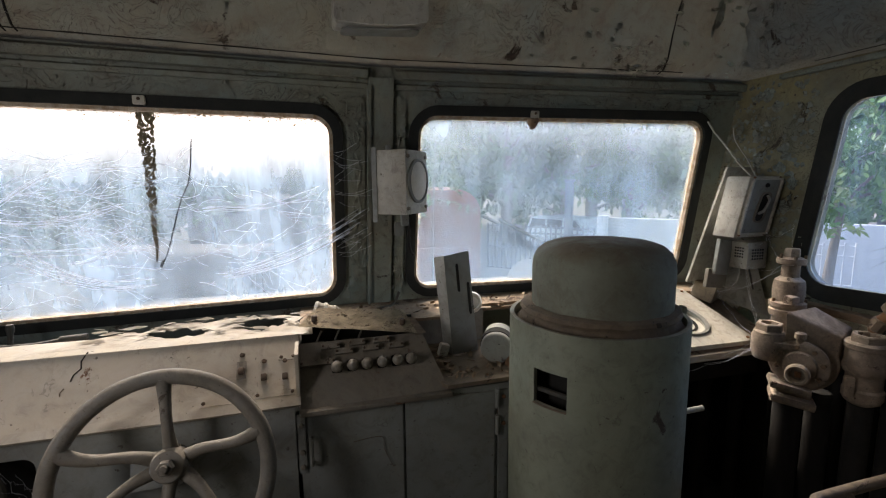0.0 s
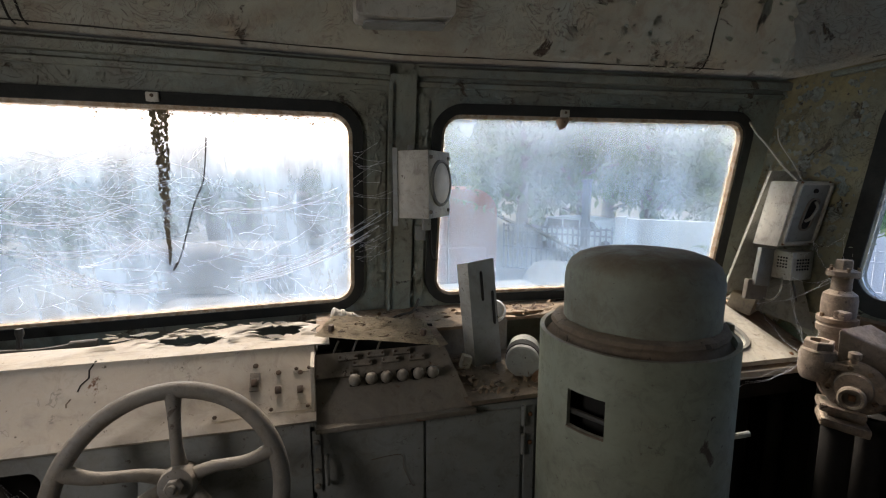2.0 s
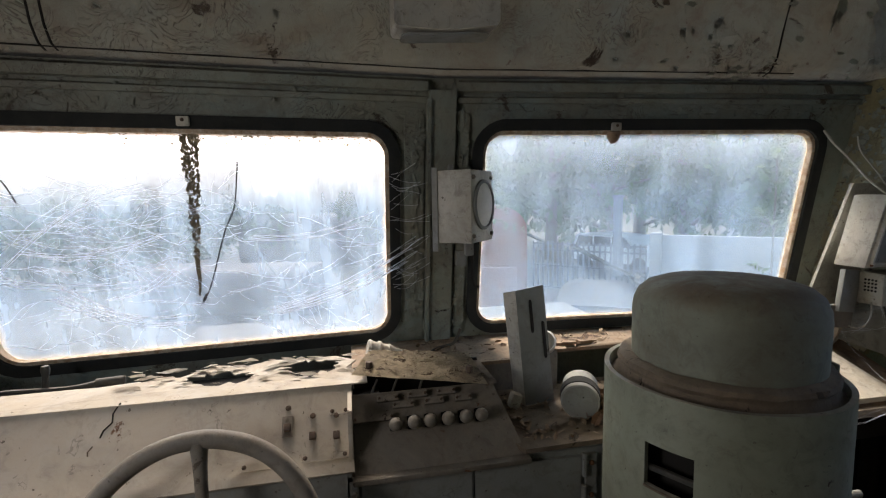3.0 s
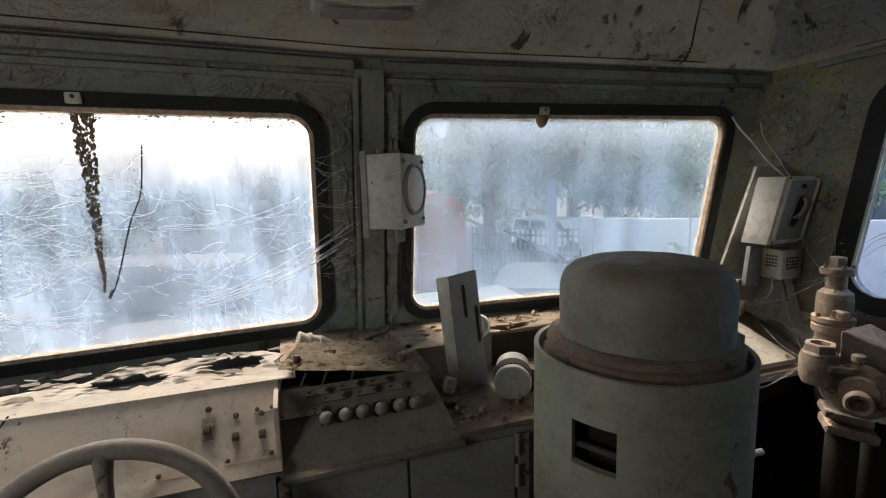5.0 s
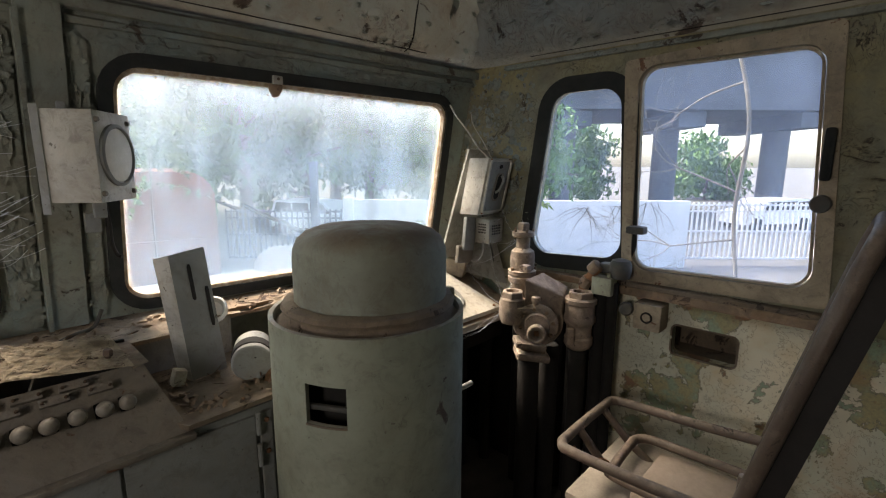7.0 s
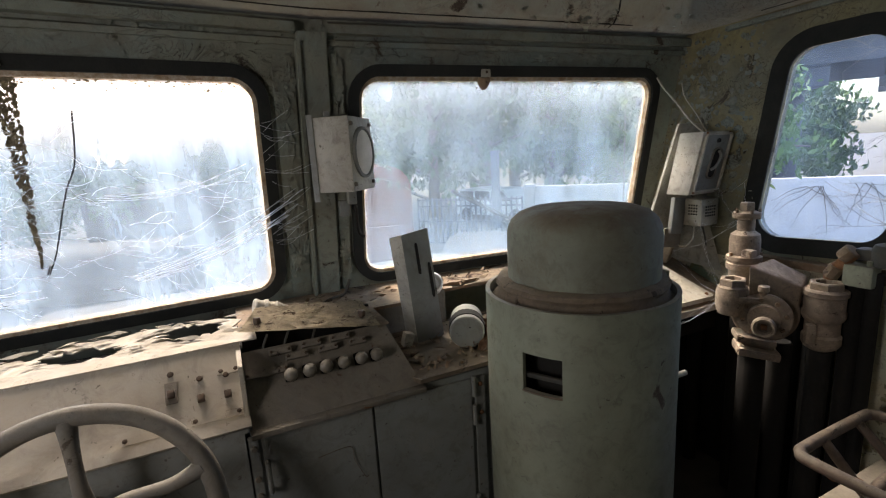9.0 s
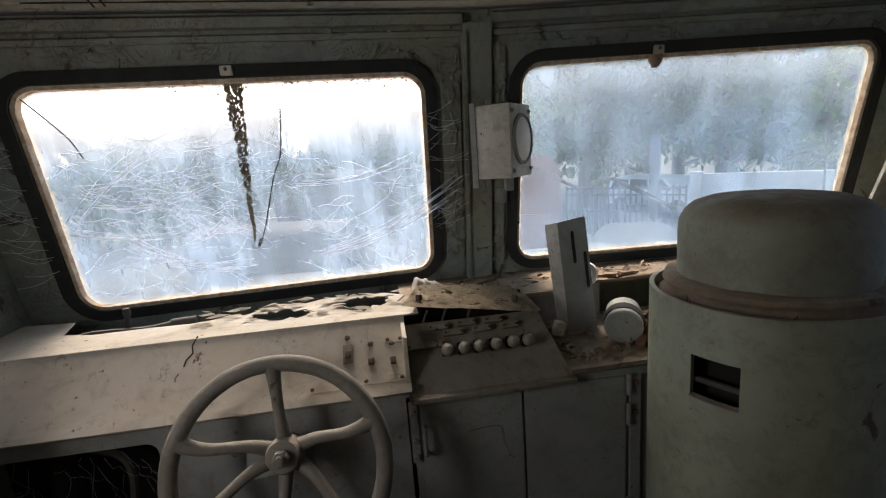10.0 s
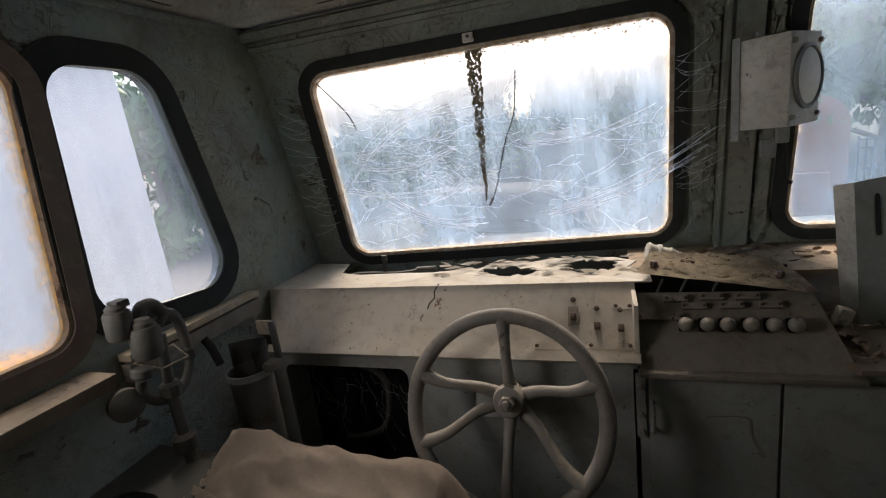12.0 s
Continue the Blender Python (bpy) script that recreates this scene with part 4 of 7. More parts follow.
# ---------------------------------------------------------------- the drum with a domed cap
def drum():
    cx, cy, r = 0.54, 1.24, 0.262
    t = thing("heater_drum", "sage-grey painted steel drum with a domed cap standing on the floor", "heater")
    h0 = 1.130
    # shell as a rolled sheet with a real opening
    b = bmesh.new()
    n, th = 96, 0.012
    a0, a1, z0, z1 = radians(197.5), radians(220.5), 0.915, 1.014
    ks = [2 * math.pi * i / n for i in range(n)]
    ks = sorted(set([round(k, 5) for k in ks if not (a0 - 0.02 < k < a0 + 0.02 or a1 - 0.02 < k < a1 + 0.02)] + [round(a0, 5), round(a1, 5)]))
    zs = [0.0, 0.3, 0.6, 0.8, z0, z1, 1.08, h0]
    vin = {}
    for s, rr in ((0, r), (1, r - th)):
        for i, k in enumerate(ks):
            for j, z in enumerate(zs):
                w = rr + 0.003 * noise.noise(Vector((math.cos(k) * 2, math.sin(k) * 2, z * 2)))
                vin[s, i, j] = b.verts.new((cx + w * math.cos(k), cy + w * math.sin(k), z))
    m = len(ks)
    hole = lambda i, j: zs[j] == z0 and a0 - 1e-4 <= ks[i] < a1 - 1e-4
    for i in range(m):
        q = (i + 1) % m
        for j in range(len(zs) - 1):
            if hole(i, j):
                for (p1, p2) in (((i, j), (q, j)), ((i, j + 1), (q, j + 1))):
                    b.faces.new((vin[0, p1[0], p1[1]], vin[0, p2[0], p2[1]], vin[1, p2[0], p2[1]], vin[1, p1[0], p1[1]]))
                if not hole(i - 1, j):
                    b.faces.new((vin[0, i, j], vin[0, i, j + 1], vin[1, i, j + 1], vin[1, i, j]))
                if not hole(q, j):
                    b.faces.new((vin[0, q, j], vin[0, q, j + 1], vin[1, q, j + 1], vin[1, q, j]))
                continue
            b.faces.new((vin[0, i, j], vin[0, q, j], vin[0, q, j + 1], vin[0, i, j + 1]))
            b.faces.new((vin[1, i, j], vin[1, i, j + 1], vin[1, q, j + 1], vin[1, q, j]))
        b.faces.new((vin[0, i, len(zs) - 1], vin[0, q, len(zs) - 1], vin[1, q, len(zs) - 1], vin[1, i, len(zs) - 1]))
    part("shell", b, M_CYL, t, "", 30)
    # added black liner paints the shade seen through the slot
    part("inner_drum", lathe([(0.195, 0.02), (0.195, 1.097), (0.235, 1.097)], (cx, cy, 0), seg=64), M_BLACK, t, "inner drum painted black for the shade behind the slot")
    part("bar", box((cx - 0.20, cy - 0.115, 0.945), (0.14, 0.012, 0.012), 0.002, Matrix.Rotation(radians(-60), 4, 'Z')), M_DARKVALVE, t)
    part("slot_rim", sweep([(cx + (r + 0.001) * math.cos(k), cy + (r + 0.001) * math.sin(k), z0 - 0.002) for k in [a0 + (a1 - a0) * i / 10 for i in range(11)]], 0.003, 6), M_GRIME, t, "rusty lower edge of the slot")
    part("collar", jitter(lathe([(0.251, 1.100), (0.236, 1.114), (0.230, 1.124), (0.228, 1.137), (0.234, 1.148), (0.230, 1.158), (0.212, 1.164), (0.2, 1.162)], (cx + 0.005, cy, 0), seg=72), 0.004, 26), M_GRIME, t, "dust-covered collar ring")
    part("cap", lathe([(0.206, 1.140), (0.207, 1.272), (0.204, 1.297), (0.194, 1.32), (0.174, 1.338), (0.14, 1.350), (0.08, 1.357), (0.0, 1.359)], (cx + 0.012, cy, 0), seg=72), M_DOME, t, "domed sage-grey cap with brown dust on top")
    part("seam_strip", box((cx + r * math.cos(radians(-18)), cy + r * math.sin(radians(-18)), 0.58), (0.012, 0.03, 1.14), 0.004, Matrix.Rotation(radians(-18), 4, 'Z')), M_CYL, t)
    part("lever", rod((cx + 0.25, cy - 0.08, 0.80), (cx + 0.335, cy - 0.10, 0.815), 0.009, 10), M_BOX, t, "short pale lever")
    return t


drum()

# ---------------------------------------------------------------- hand wheel
def hand_wheel():
    t = thing("hand_wheel", "worn grey cast-iron hand wheel with six curved spokes", "hand wheel")
    c = Vector((-0.694, 1.316, 0.769))
    R, r = 0.2605, 0.0215
    tilt = Matrix.Translation(c) @ Matrix.Rotation(radians(-20), 4, 'X')
    c = Vector((0, 0, 0))
    path = [c + Vector((R * math.cos(a), 0, R * math.sin(a))) for a in (2 * math.pi * i / 96 for i in range(96))]
    part("rim", jitter(sweep(path, r, 14, True), 0.0012, 14), M_WHEEL, t, "", 60)
    hub = tilt.inverted() @ Vector((-0.690, 1.345, 0.785)) + Vector((0, 0.045, 0))
    for a in (90, 20, -40, -91, 202, 158):
        k = radians(a)
        d = Vector((math.cos(k), 0, math.sin(k)))
        s = Vector((-math.sin(k), 0, math.cos(k)))
        bend = 0.0 if abs(abs(a) - 90) < 5 else (0.010 if math.cos(k) > 0 else -0.010)
        end = c + d * 0.256
        pts = spline([hub + d * 0.03, hub.lerp(end, 0.36) + s * bend - Vector((0, 0.006, 0)), hub.lerp(end, 0.72) - s * bend * 0.5 - Vector((0, 0.006, 0)), end], 7)
        n = len(pts)
        part("spoke", sweep(pts, 0.015, 12, radii=[0.0225 - 0.008 * math.sin(math.pi * i / (n - 1)) for i in range(n)]), M_WHEEL, t, "", 60)
    part("hub", lathe([(0.0, -0.05), (0.04, -0.05), (0.046, -0.03), (0.046, 0.03), (0.040, 0.045), (0.030, 0.048), (0, 0.048)], hub, (0, -1, 0), 28), M_WHEEL, t)
    part("nut", lathe([(0, 0.072), (0.018, 0.072), (0.021, 0.068), (0.021, 0.046), (0, 0.046)], hub, (0, -1, 0), 6), M_WHEEL, t, "hexagonal nut")
    part("stud", lathe([(0, 0.09), (0.010, 0.088), (0.011, 0.07)], hub, (0, -1, 0), 12), M_WHEEL, t)
    part("shaft", rod(hub, (0, 0.20, 0.03), 0.022), M_DARKVALVE, t, "dark shaft")
    part("bracket", box((-0.05, 0.165, 0.0), (0.14, 0.06, 0.10), 0.012), M_CAB, t, "grey bearing bracket")
    t.matrix_world = tilt
    return t


hand_wheel()

# ---------------------------------------------------------------- box on the centre post
def post_box():
    t = thing("gauge_box", "grey metal box with a blank white dial on the centre post", "gauge box")
    corner = Vector((0.07, 1.80, 0))
    u, v = Vector((-0.78, 0.63, 0)), Vector((0.63, 0.78, 0))
    zl, zh = 1.405, 1.655
    outline = [corner, corner + u * 0.128, corner + u * 0.128 + v * 0.19, corner + v * 0.19]
    b = bmesh.new()
    lo = [b.verts.new(p + Vector((0, 0, zl))) for p in outline]
    hi = [b.verts.new(p + Vector((0, 0, zh))) for p in outline]
    b.faces.new(lo)
    b.faces.new(hi)
    for i in range(4):
        b.faces.new((lo[i - 1], lo[i], hi[i], hi[i - 1]))
    bevelled(b, list(b.edges), 0.006)
    part("case", b, M_BOX, t)
    nrm = Vector((0.78, -0.63, 0))
    cen = corner + v * 0.10 + Vector((0, 0, 1.535))
    part("bezel", lathe([(0.075, 0), (0.088, 0.0), (0.088, 0.008), (0.080, 0.012), (0.076, 0.008)], cen, nrm, 40), M_CAB, t, "dark round bezel")
    part("dial", lathe([(0, 0.008), (0.07, 0.008), (0.077, 0.004), (0.077, 0)], cen, nrm, 40), M_DISC, t, "blank aged white dial")
    for i, (a, z) in enumerate(((0.012, 1.63), (0.17, 1.63), (0.012, 1.43), (0.17, 1.43))):
        part("screw", lathe([(0, 0.01), (0.006, 0.009), (0.008, 0)], corner + v * a + Vector((0, 0, z)), nrm, 8), M_PANEL, t)
    b = plate([(0, zl - 0.03), (0.02, zl - 0.03), (0.02, zh + 0.01), (0, zh + 0.01)], [], 0, 0.006, lambda a, z, d: corner + u * (0.13 + a) - v * d * 0 + Vector((0, -d, z)))
    part("mount_flange", b, M_CAB, t, "", None)
    part("lug", box(corner + u * 0.03 + v * 0.04 + Vector((0, 0, zl - 0.02)), (0.03, 0.03, 0.05), 0.006), M_CAB, t)
    part("lug", box(corner + u * 0.09 + v * 0.03 + Vector((0, 0, zh + 0.008)), (0.02, 0.02, 0.025), 0.004), M_CAB, t)
    part("cable", sweep(spline([(0.10, 1.93, 1.40), (0.105, 1.93, 1.33), (0.11, 1.95, 1.27), (0.125, 1.97, 1.23), (0.135, 1.96, 1.225)]), 0.006, 8), M_BLACK, t, "black cable stub")
    part("terminal", box((0.075, 1.985, 1.335), (0.04, 0.03, 0.06), 0.005), M_CAB, t)
    return t


post_box()

# clips at the top of both windscreens, the sealant run and the thin wires
def screen_bits():
    for x, lab in ((-0.822, "small clear plastic clip above the windscreen"), (0.655, "small greenish clip with old sealant above the windscreen")):
        t = thing("window_clip", lab, "clip", "clips above the windscreens")
        part("clip", box(on_screen(x, 1.812, 0.018), (0.038, 0.016, 0.030), 0.005), M_BOX, t)
        part("screw", lathe([(0, 0.005), (0.004, 0.004), (0.006, 0)], on_screen(x, 1.815, 0.026), (0, -1, -0.2), 8), M_TOGGLE, t)
        if x > 0:
            b = lathe([(0, -0.035), (0.012, -0.03), (0.022, -0.005), (0.024, 0.01), (0, 0.012)], on_screen(x, 1.785, 0.006), (0, 0, 1), 12)
            part("sealant", jitter(b, 0.008, 40), M_RUSTDUST, t, "crumbly sealant lump")
    t = thing("sealant_run", "dark bubbly sealant run hanging down the windscreen", "sealant")
    b = bmesh.new()
    rnd = random.Random(6)
    for i in range(760):
        s = rnd.random() ** 1.3
        z = 1.80 - 0.56 * s
        w = 0.027 * (1 - s) ** 1.1 + 0.002
        x = -0.818 - 0.035 * s + rnd.uniform(-w, w) + 0.002 * math.sin(z * 40)
        q = bmesh.ops.create_icosphere(b, subdivisions=1, radius=0.002 + 0.0042 * rnd.random() * (1 - 0.5 * s))
        for v in q["verts"]:
            v.co = on_screen(x + v.co.x, z + v.co.z * 1.4, -0.012 + v.co.y * 0.4)
    part("run", b, M_STAIN, t, "", None)
    t = thing("crust", "brown crust of old sealant along the top of the windscreen", "sealant")
    b = bmesh.new()
    for i in range(260):
        x = rnd.uniform(-1.02, -0.24) if rnd.random() < 0.8 else rnd.uniform(0.2, 1.45)
        q = bmesh.ops.create_icosphere(b, subdivisions=1, radius=0.0010 + 0.0026 * rnd.random() ** 2)
        dz = rnd.random() ** 2 * 0.035
        for v in q["verts"]:
            v.co = on_screen(x + v.co.x * 1.6, 1.782 - dz + v.co.z, -0.012 + v.co.y * 0.4)
    part("grit", b, M_STAIN, t, "", None)["kind"] = "stuff"
    t = thing("thin_wire", "thin black wire against the windscreen", "wire")
    part("strand", sweep(spline([on_screen(-0.682, 1.69, 0.012), on_screen(-0.705, 1.55, 0.012), on_screen(-0.745, 1.46, 0.014), on_screen(-0.80, 1.30, 0.012), on_screen(-0.825, 1.24, 0.012)]), 0.0022, 6), M_BLACK, t)
    part("tip", rod(on_screen(-0.825, 1.25, 0.012), on_screen(-0.838, 1.222, 0.012), 0.005, 8), M_BLACK, t)
    t = thing("thin_wire", "thin black wire against the windscreen corner", "wire")
    part("strand", sweep(spline([on_screen(-1.41, 1.755, 0.012), on_screen(-1.36, 1.69, 0.012), on_screen(-1.32, 1.63, 0.012), on_screen(-1.30, 1.57, 0.012)]), 0.0022, 6), M_BLACK, t)
    # wiper arms outside the glass
    t = thing("wiper", "thin metal wiper arm outside the windscreen", "wiper")
    part("arm", rod(on_screen(0.585, 1.352, -0.09), on_screen(0.90, 1.19, -0.09), 0.009, 8), M_BLACK, t)
    part("pivot", rod(on_screen(0.90, 1.19, -0.05), on_screen(0.90, 1.19, -0.11), 0.015, 10), M_DARKVALVE, t)
    t = thing("wiper", "curved wiper arm outside the webbed windscreen", "wiper")
    part("arm", sweep(spline([on_screen(-0.52, 1.14, -0.09), on_screen(-0.655, 1.36, -0.09), on_screen(-0.665, 1.42, -0.09), on_screen(-0.64, 1.46, -0.09)]), 0.004, 8), M_BOX, t)
    # cobwebs
    t = thing("cobwebs", "dusty cobweb strands across the windscreen", "cobweb", kind="stuff")
    b = bmesh.new()
    rnd = random.Random(13)
    def strand(x, z, q, steps, r, dep, forks):
        """A wandering thread with short side threads."""
        pts = []
        for k in range(steps):
            if not (-1.44 < x < -0.20 and 1.06 < z < 1.76):
                break
            pts.append(on_screen(x, z, dep))
            q += rnd.uniform(-0.42, 0.42)
            q *= 0.93
            x, z = x + 0.020 * math.cos(q), z + 0.020 * math.sin(q)
            if forks and rnd.random() < 0.22:
                strand(x, z, q + rnd.choice((-0.9, -0.6, 0.6, 0.9)), rnd.randint(2, 6), r * 0.7, dep, forks - 1)
        if len(pts) > 1:
            sweep(pts, r, 4, bm=b)
    for i in range(120):
        x0, z0 = rnd.uniform(-1.42, -0.35), 1.10 + 0.52 * rnd.random() ** 0.8
        if rnd.random() < 0.4:
            x0, z0 = rnd.uniform(-1.40, -0.98), rnd.uniform(1.32, 1.66)
        strand(x0, z0, rnd.uniform(-0.6, 0.6), rnd.randint(4, 13), rnd.uniform(0.0004, 0.0009), rnd.uniform(0.006, 0.035), 2)
    for (x0, z0, x1, z1, sag) in ((-0.62, 1.17, -0.10, 1.37, 0.03), (-0.60, 1.18, -0.08, 1.42, 0.035), (-0.58, 1.165, -0.12, 1.33, 0.03), (-1.22, 1.30, -0.86, 1.165, 0.05), (-1.25, 1.28, -0.9, 1.17, 0.04),
                                  (-1.38, 1.36, -0.95, 1.62, -0.05), (-1.30, 1.42, -0.93, 1.47, 0.03), (-0.66, 1.44, -0.25, 1.50, 0.03), (-1.10, 1.26, -0.90, 1.35, 0.02), (-1.38, 1.34, -1.0, 1.30, 0.02)):
        for j in range(4):
            o = [rnd.uniform(-0.012, 0.012) for _ in range(4)]
            pts = [on_screen(x0 + o[0] + (x1 - x0 + o[2]) * k / 14, z0 + o[1] + (z1 - z0 + o[3]) * k / 14 - sag * math.sin(math.pi * k / 14) + 0.006 * noise.noise(Vector((k * 0.8, j, x0 * 9))), 0.03 + 0.01 * j) for k in range(15)]
            sweep(pts, 0.0009, 4, bm=b)
    for side in (0, 1):
        for j in range(26):
            z = rnd.uniform(1.15, 1.65)
            x0 = rnd.uniform(-0.19, -0.16) if side else rnd.uniform(-1.52, -1.48)
            x1 = rnd.uniform(-0.12, -0.03) if side else rnd.uniform(-1.6, -1.54)
            up, bow = rnd.uniform(-0.006, 0.012), rnd.uniform(-0.02, 0.006)
            pts = [on_screen(x0 + (x1 - x0) * k / 6, z + k * up + bow * math.sin(math.pi * k / 6), 0.02 + 0.006 * k) for k in range(7)]
            sweep(pts, 0.0005, 4, bm=b)
    part("strands", b, M_WEB, t, "", None)


screen_bits()


def sill_clutter():
    t = thing("cable_plug", "grey ribbed cable plug lying at the foot of the centre post", "cable plug")
    o, ax = Vector((-0.285, 1.975, 1.018)), Vector((0.9, 0.1, -0.22)).normalized()
    prof = [(0, 0), (0.030, 0.0), (0.033, 0.006), (0.027, 0.022), (0.027, 0.034), (0.031, 0.036), (0.031, 0.046), (0.024, 0.05), (0.022, 0.075), (0.026, 0.078), (0.022, 0.088), (0.014, 0.105), (0.010, 0.13), (0, 0.13)]
    part("body", lathe(prof, o, ax, 22), M_BOX, t)
    part("cable", sweep(spline([o + ax * 0.12, o + ax * 0.19 + Vector((0, -0.01, -0.01)), (-0.02, 1.96, 1.002), (0.04, 1.98, 1.01), (0.07, 1.99, 1.06)]), 0.006, 8), M_DARKVALVE, t, "thin dark cable")
    t = thing("wiper_motor", "small grey barrel, pipe and upright stick in the desk trough", "wiper motor")
    part("stick", rod((-1.285, 1.90, 0.94), (-1.275, 1.90, 1.052), 0.009, 10), M_DARKVALVE, t, "upright dark stick")
    part("knob", lathe([(0, 0.03), (0.010, 0.028), (0.013, 0.015), (0.010, 0.0)], (-1.275, 1.90, 1.04), seg=12), M_DARKVALVE, t)
    part("clamp", box((-1.275, 1.90, 0.965), (0.03, 0.03, 0.06), 0.006), M_DARKVALVE, t)
    part("pipe", sweep(spline([(-1.46, 1.88, 0.94), (-1.44, 1.88, 0.985), (-1.38, 1.89, 0.995), (-1.22, 1.89, 0.992), (-1.12, 1.90, 1.0), (-1.06, 1.91, 1.0)]), 0.009, 8), M_DARKVALVE, t)
    part("sleeve", rod((-1.14, 1.90, 1.0), (-1.06, 1.91, 1.0), 0.014, 12), M_DARKVALVE, t)
    part("barrel", rod((-1.16, 1.86, 0.968), (-1.0, 1.87, 0.975), 0.026, 18), M_BOX, t, "pale grey barrel")


sill_clutter()

# ---------------------------------------------------------------- right-hand desk and its fittings
def right_desk():
    t = thing("side_desk", "dusty cream side desk with a sloping top and dark open underside", "desk")
    f = lambda x, s, d: Vector((x, 1.468 + 0.42 * s, 0.832 + 0.15 * s + d))
    part("top", plate([(0.78, 0.0), (1.50, 0.0), (1.62, 0.12), (1.64, 1.0), (0.78, 1.0)], [], 0.0, -0.012, f), M_RUSTDUST, t, "", None)
    part("edge", box((1.15, 1.464, 0.822), (0.72, 0.016, 0.03), 0.005), M_DESK, t, "pale front edge")
    # apron and panels painted black as the shade under the desk
    part("apron", box((1.19, 1.50, 0.76), (0.68, 0.012, 0.10), 0.003), M_BLACK, t, "apron painted black for the shade below the desk")
    part("back_panel", box((1.10, 1.80, 0.42), (1.05, 0.02, 0.82), 0.0), M_BLACK, t, "panel painted black for the shaded underside")
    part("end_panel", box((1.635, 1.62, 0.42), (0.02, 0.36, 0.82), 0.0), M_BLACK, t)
    # pipes share the near-black, which deepens that shade
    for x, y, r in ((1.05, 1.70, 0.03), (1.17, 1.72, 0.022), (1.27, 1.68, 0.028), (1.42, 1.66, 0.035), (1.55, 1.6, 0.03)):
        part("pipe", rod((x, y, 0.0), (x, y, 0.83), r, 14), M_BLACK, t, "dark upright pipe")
    return t


right_desk()


def gauge_panel():
    t = thing("gauge_console", "grey gauge console with a round black-rimmed dial on the side desk", "gauge")
    f = lambda x, s, d: Vector((x, 1.475 + 0.36 * s, 0.85 + 0.145 * s + d))
    cx, cs = 1.25, 0.42
    hole = [(cx + 0.085 * math.cos(a), cs + 0.24 * math.sin(a)) for a in (2 * math.pi * i / 40 for i in range(40))]
    part("plate", plate(roundpoly([(0.98, 0.02), (1.49, 0.0), (1.43, 1.0), (0.98, 1.0)], 0.02, 4), [hole], 0.014, -0.004, f), M_BOX, t, "", 40)
    part("rim", ring(hole, 0.0, 0.02, 0.022, 0.012, f), M_CAB, t, "", 40)
    part("dial", plate([(cx + 0.088 * math.cos(a), cs + 0.245 * math.sin(a)) for a in (2 * math.pi * i / 40 for i in range(40))], [], 0.001, -0.002, f), M_DISC, t, "faded dial", None)
    part("ring", ring([(cx + 0.045 * math.cos(a), cs + 0.125 * math.sin(a)) for a in (2 * math.pi * i / 30 for i in range(30))], 0.0, 0.016, 0.004, 0.0, f), M_BLACK, t, "black dial ring", 40)
    part("pointer", box(f(cx, cs, 0.006), (0.045, 0.008, 0.004), 0.001, Matrix.Rotation(0.5, 4, 'Z')), M_BLACK, t)
    part("lamp", lathe([(0, 0.022), (0.016, 0.02), (0.024, 0.01), (0.03, 0.0)], f(1.24, 0.86, 0.012), (0, -0.3, 1), 20), M_RUST, t, "small brown lamp lens")
    for x, s in ((1.00, 0.06), (1.46, 0.05), (1.41, 0.94), (1.0, 0.94)):
        part("screw", lathe([(0, 0.006), (0.006, 0.005), (0.008, 0)], f(x, s, 0.014), (0, -0.35, 0.93), 8), M_RUST, t)
    t = thing("junction_box", "rusty pale junction box with a round button on the side desk", "junction box")
    m = Matrix.Rotation(radians(28), 4, 'Z') @ Matrix.Rotation(radians(15), 4, 'X')
    part("case", box((1.54, 1.79, 1.005), (0.14, 0.10, 0.08), 0.008, m), M_FRAME, t)
    part("button", lathe([(0.014, 0), (0.02, 0.0), (0.02, 0.004), (0.016, 0.006), (0.0, 0.006)], Vector((1.54, 1.79, 1.005)) + m.to_3x3() @ Vector((0.02, 0.0, 0.040)), m.to_3x3() @ Vector((0, 0, 1)), 18), M_DARKVALVE, t)
    t = thing("corner_bracket", "grey gusset plate in the corner of the side desk", "bracket")
    b = bmesh.new()
    b.faces.new([b.verts.new(p) for p in ((1.50, 1.86, 1.0), (1.64, 1.55, 0.93), (1.64, 1.62, 1.13), (1.64, 1.80, 1.16))])
    bmesh.ops.solidify(b, geom=list(b.faces), thickness=0.008)
    part("gusset", b, M_BOX, t, "", None)


gauge_panel()


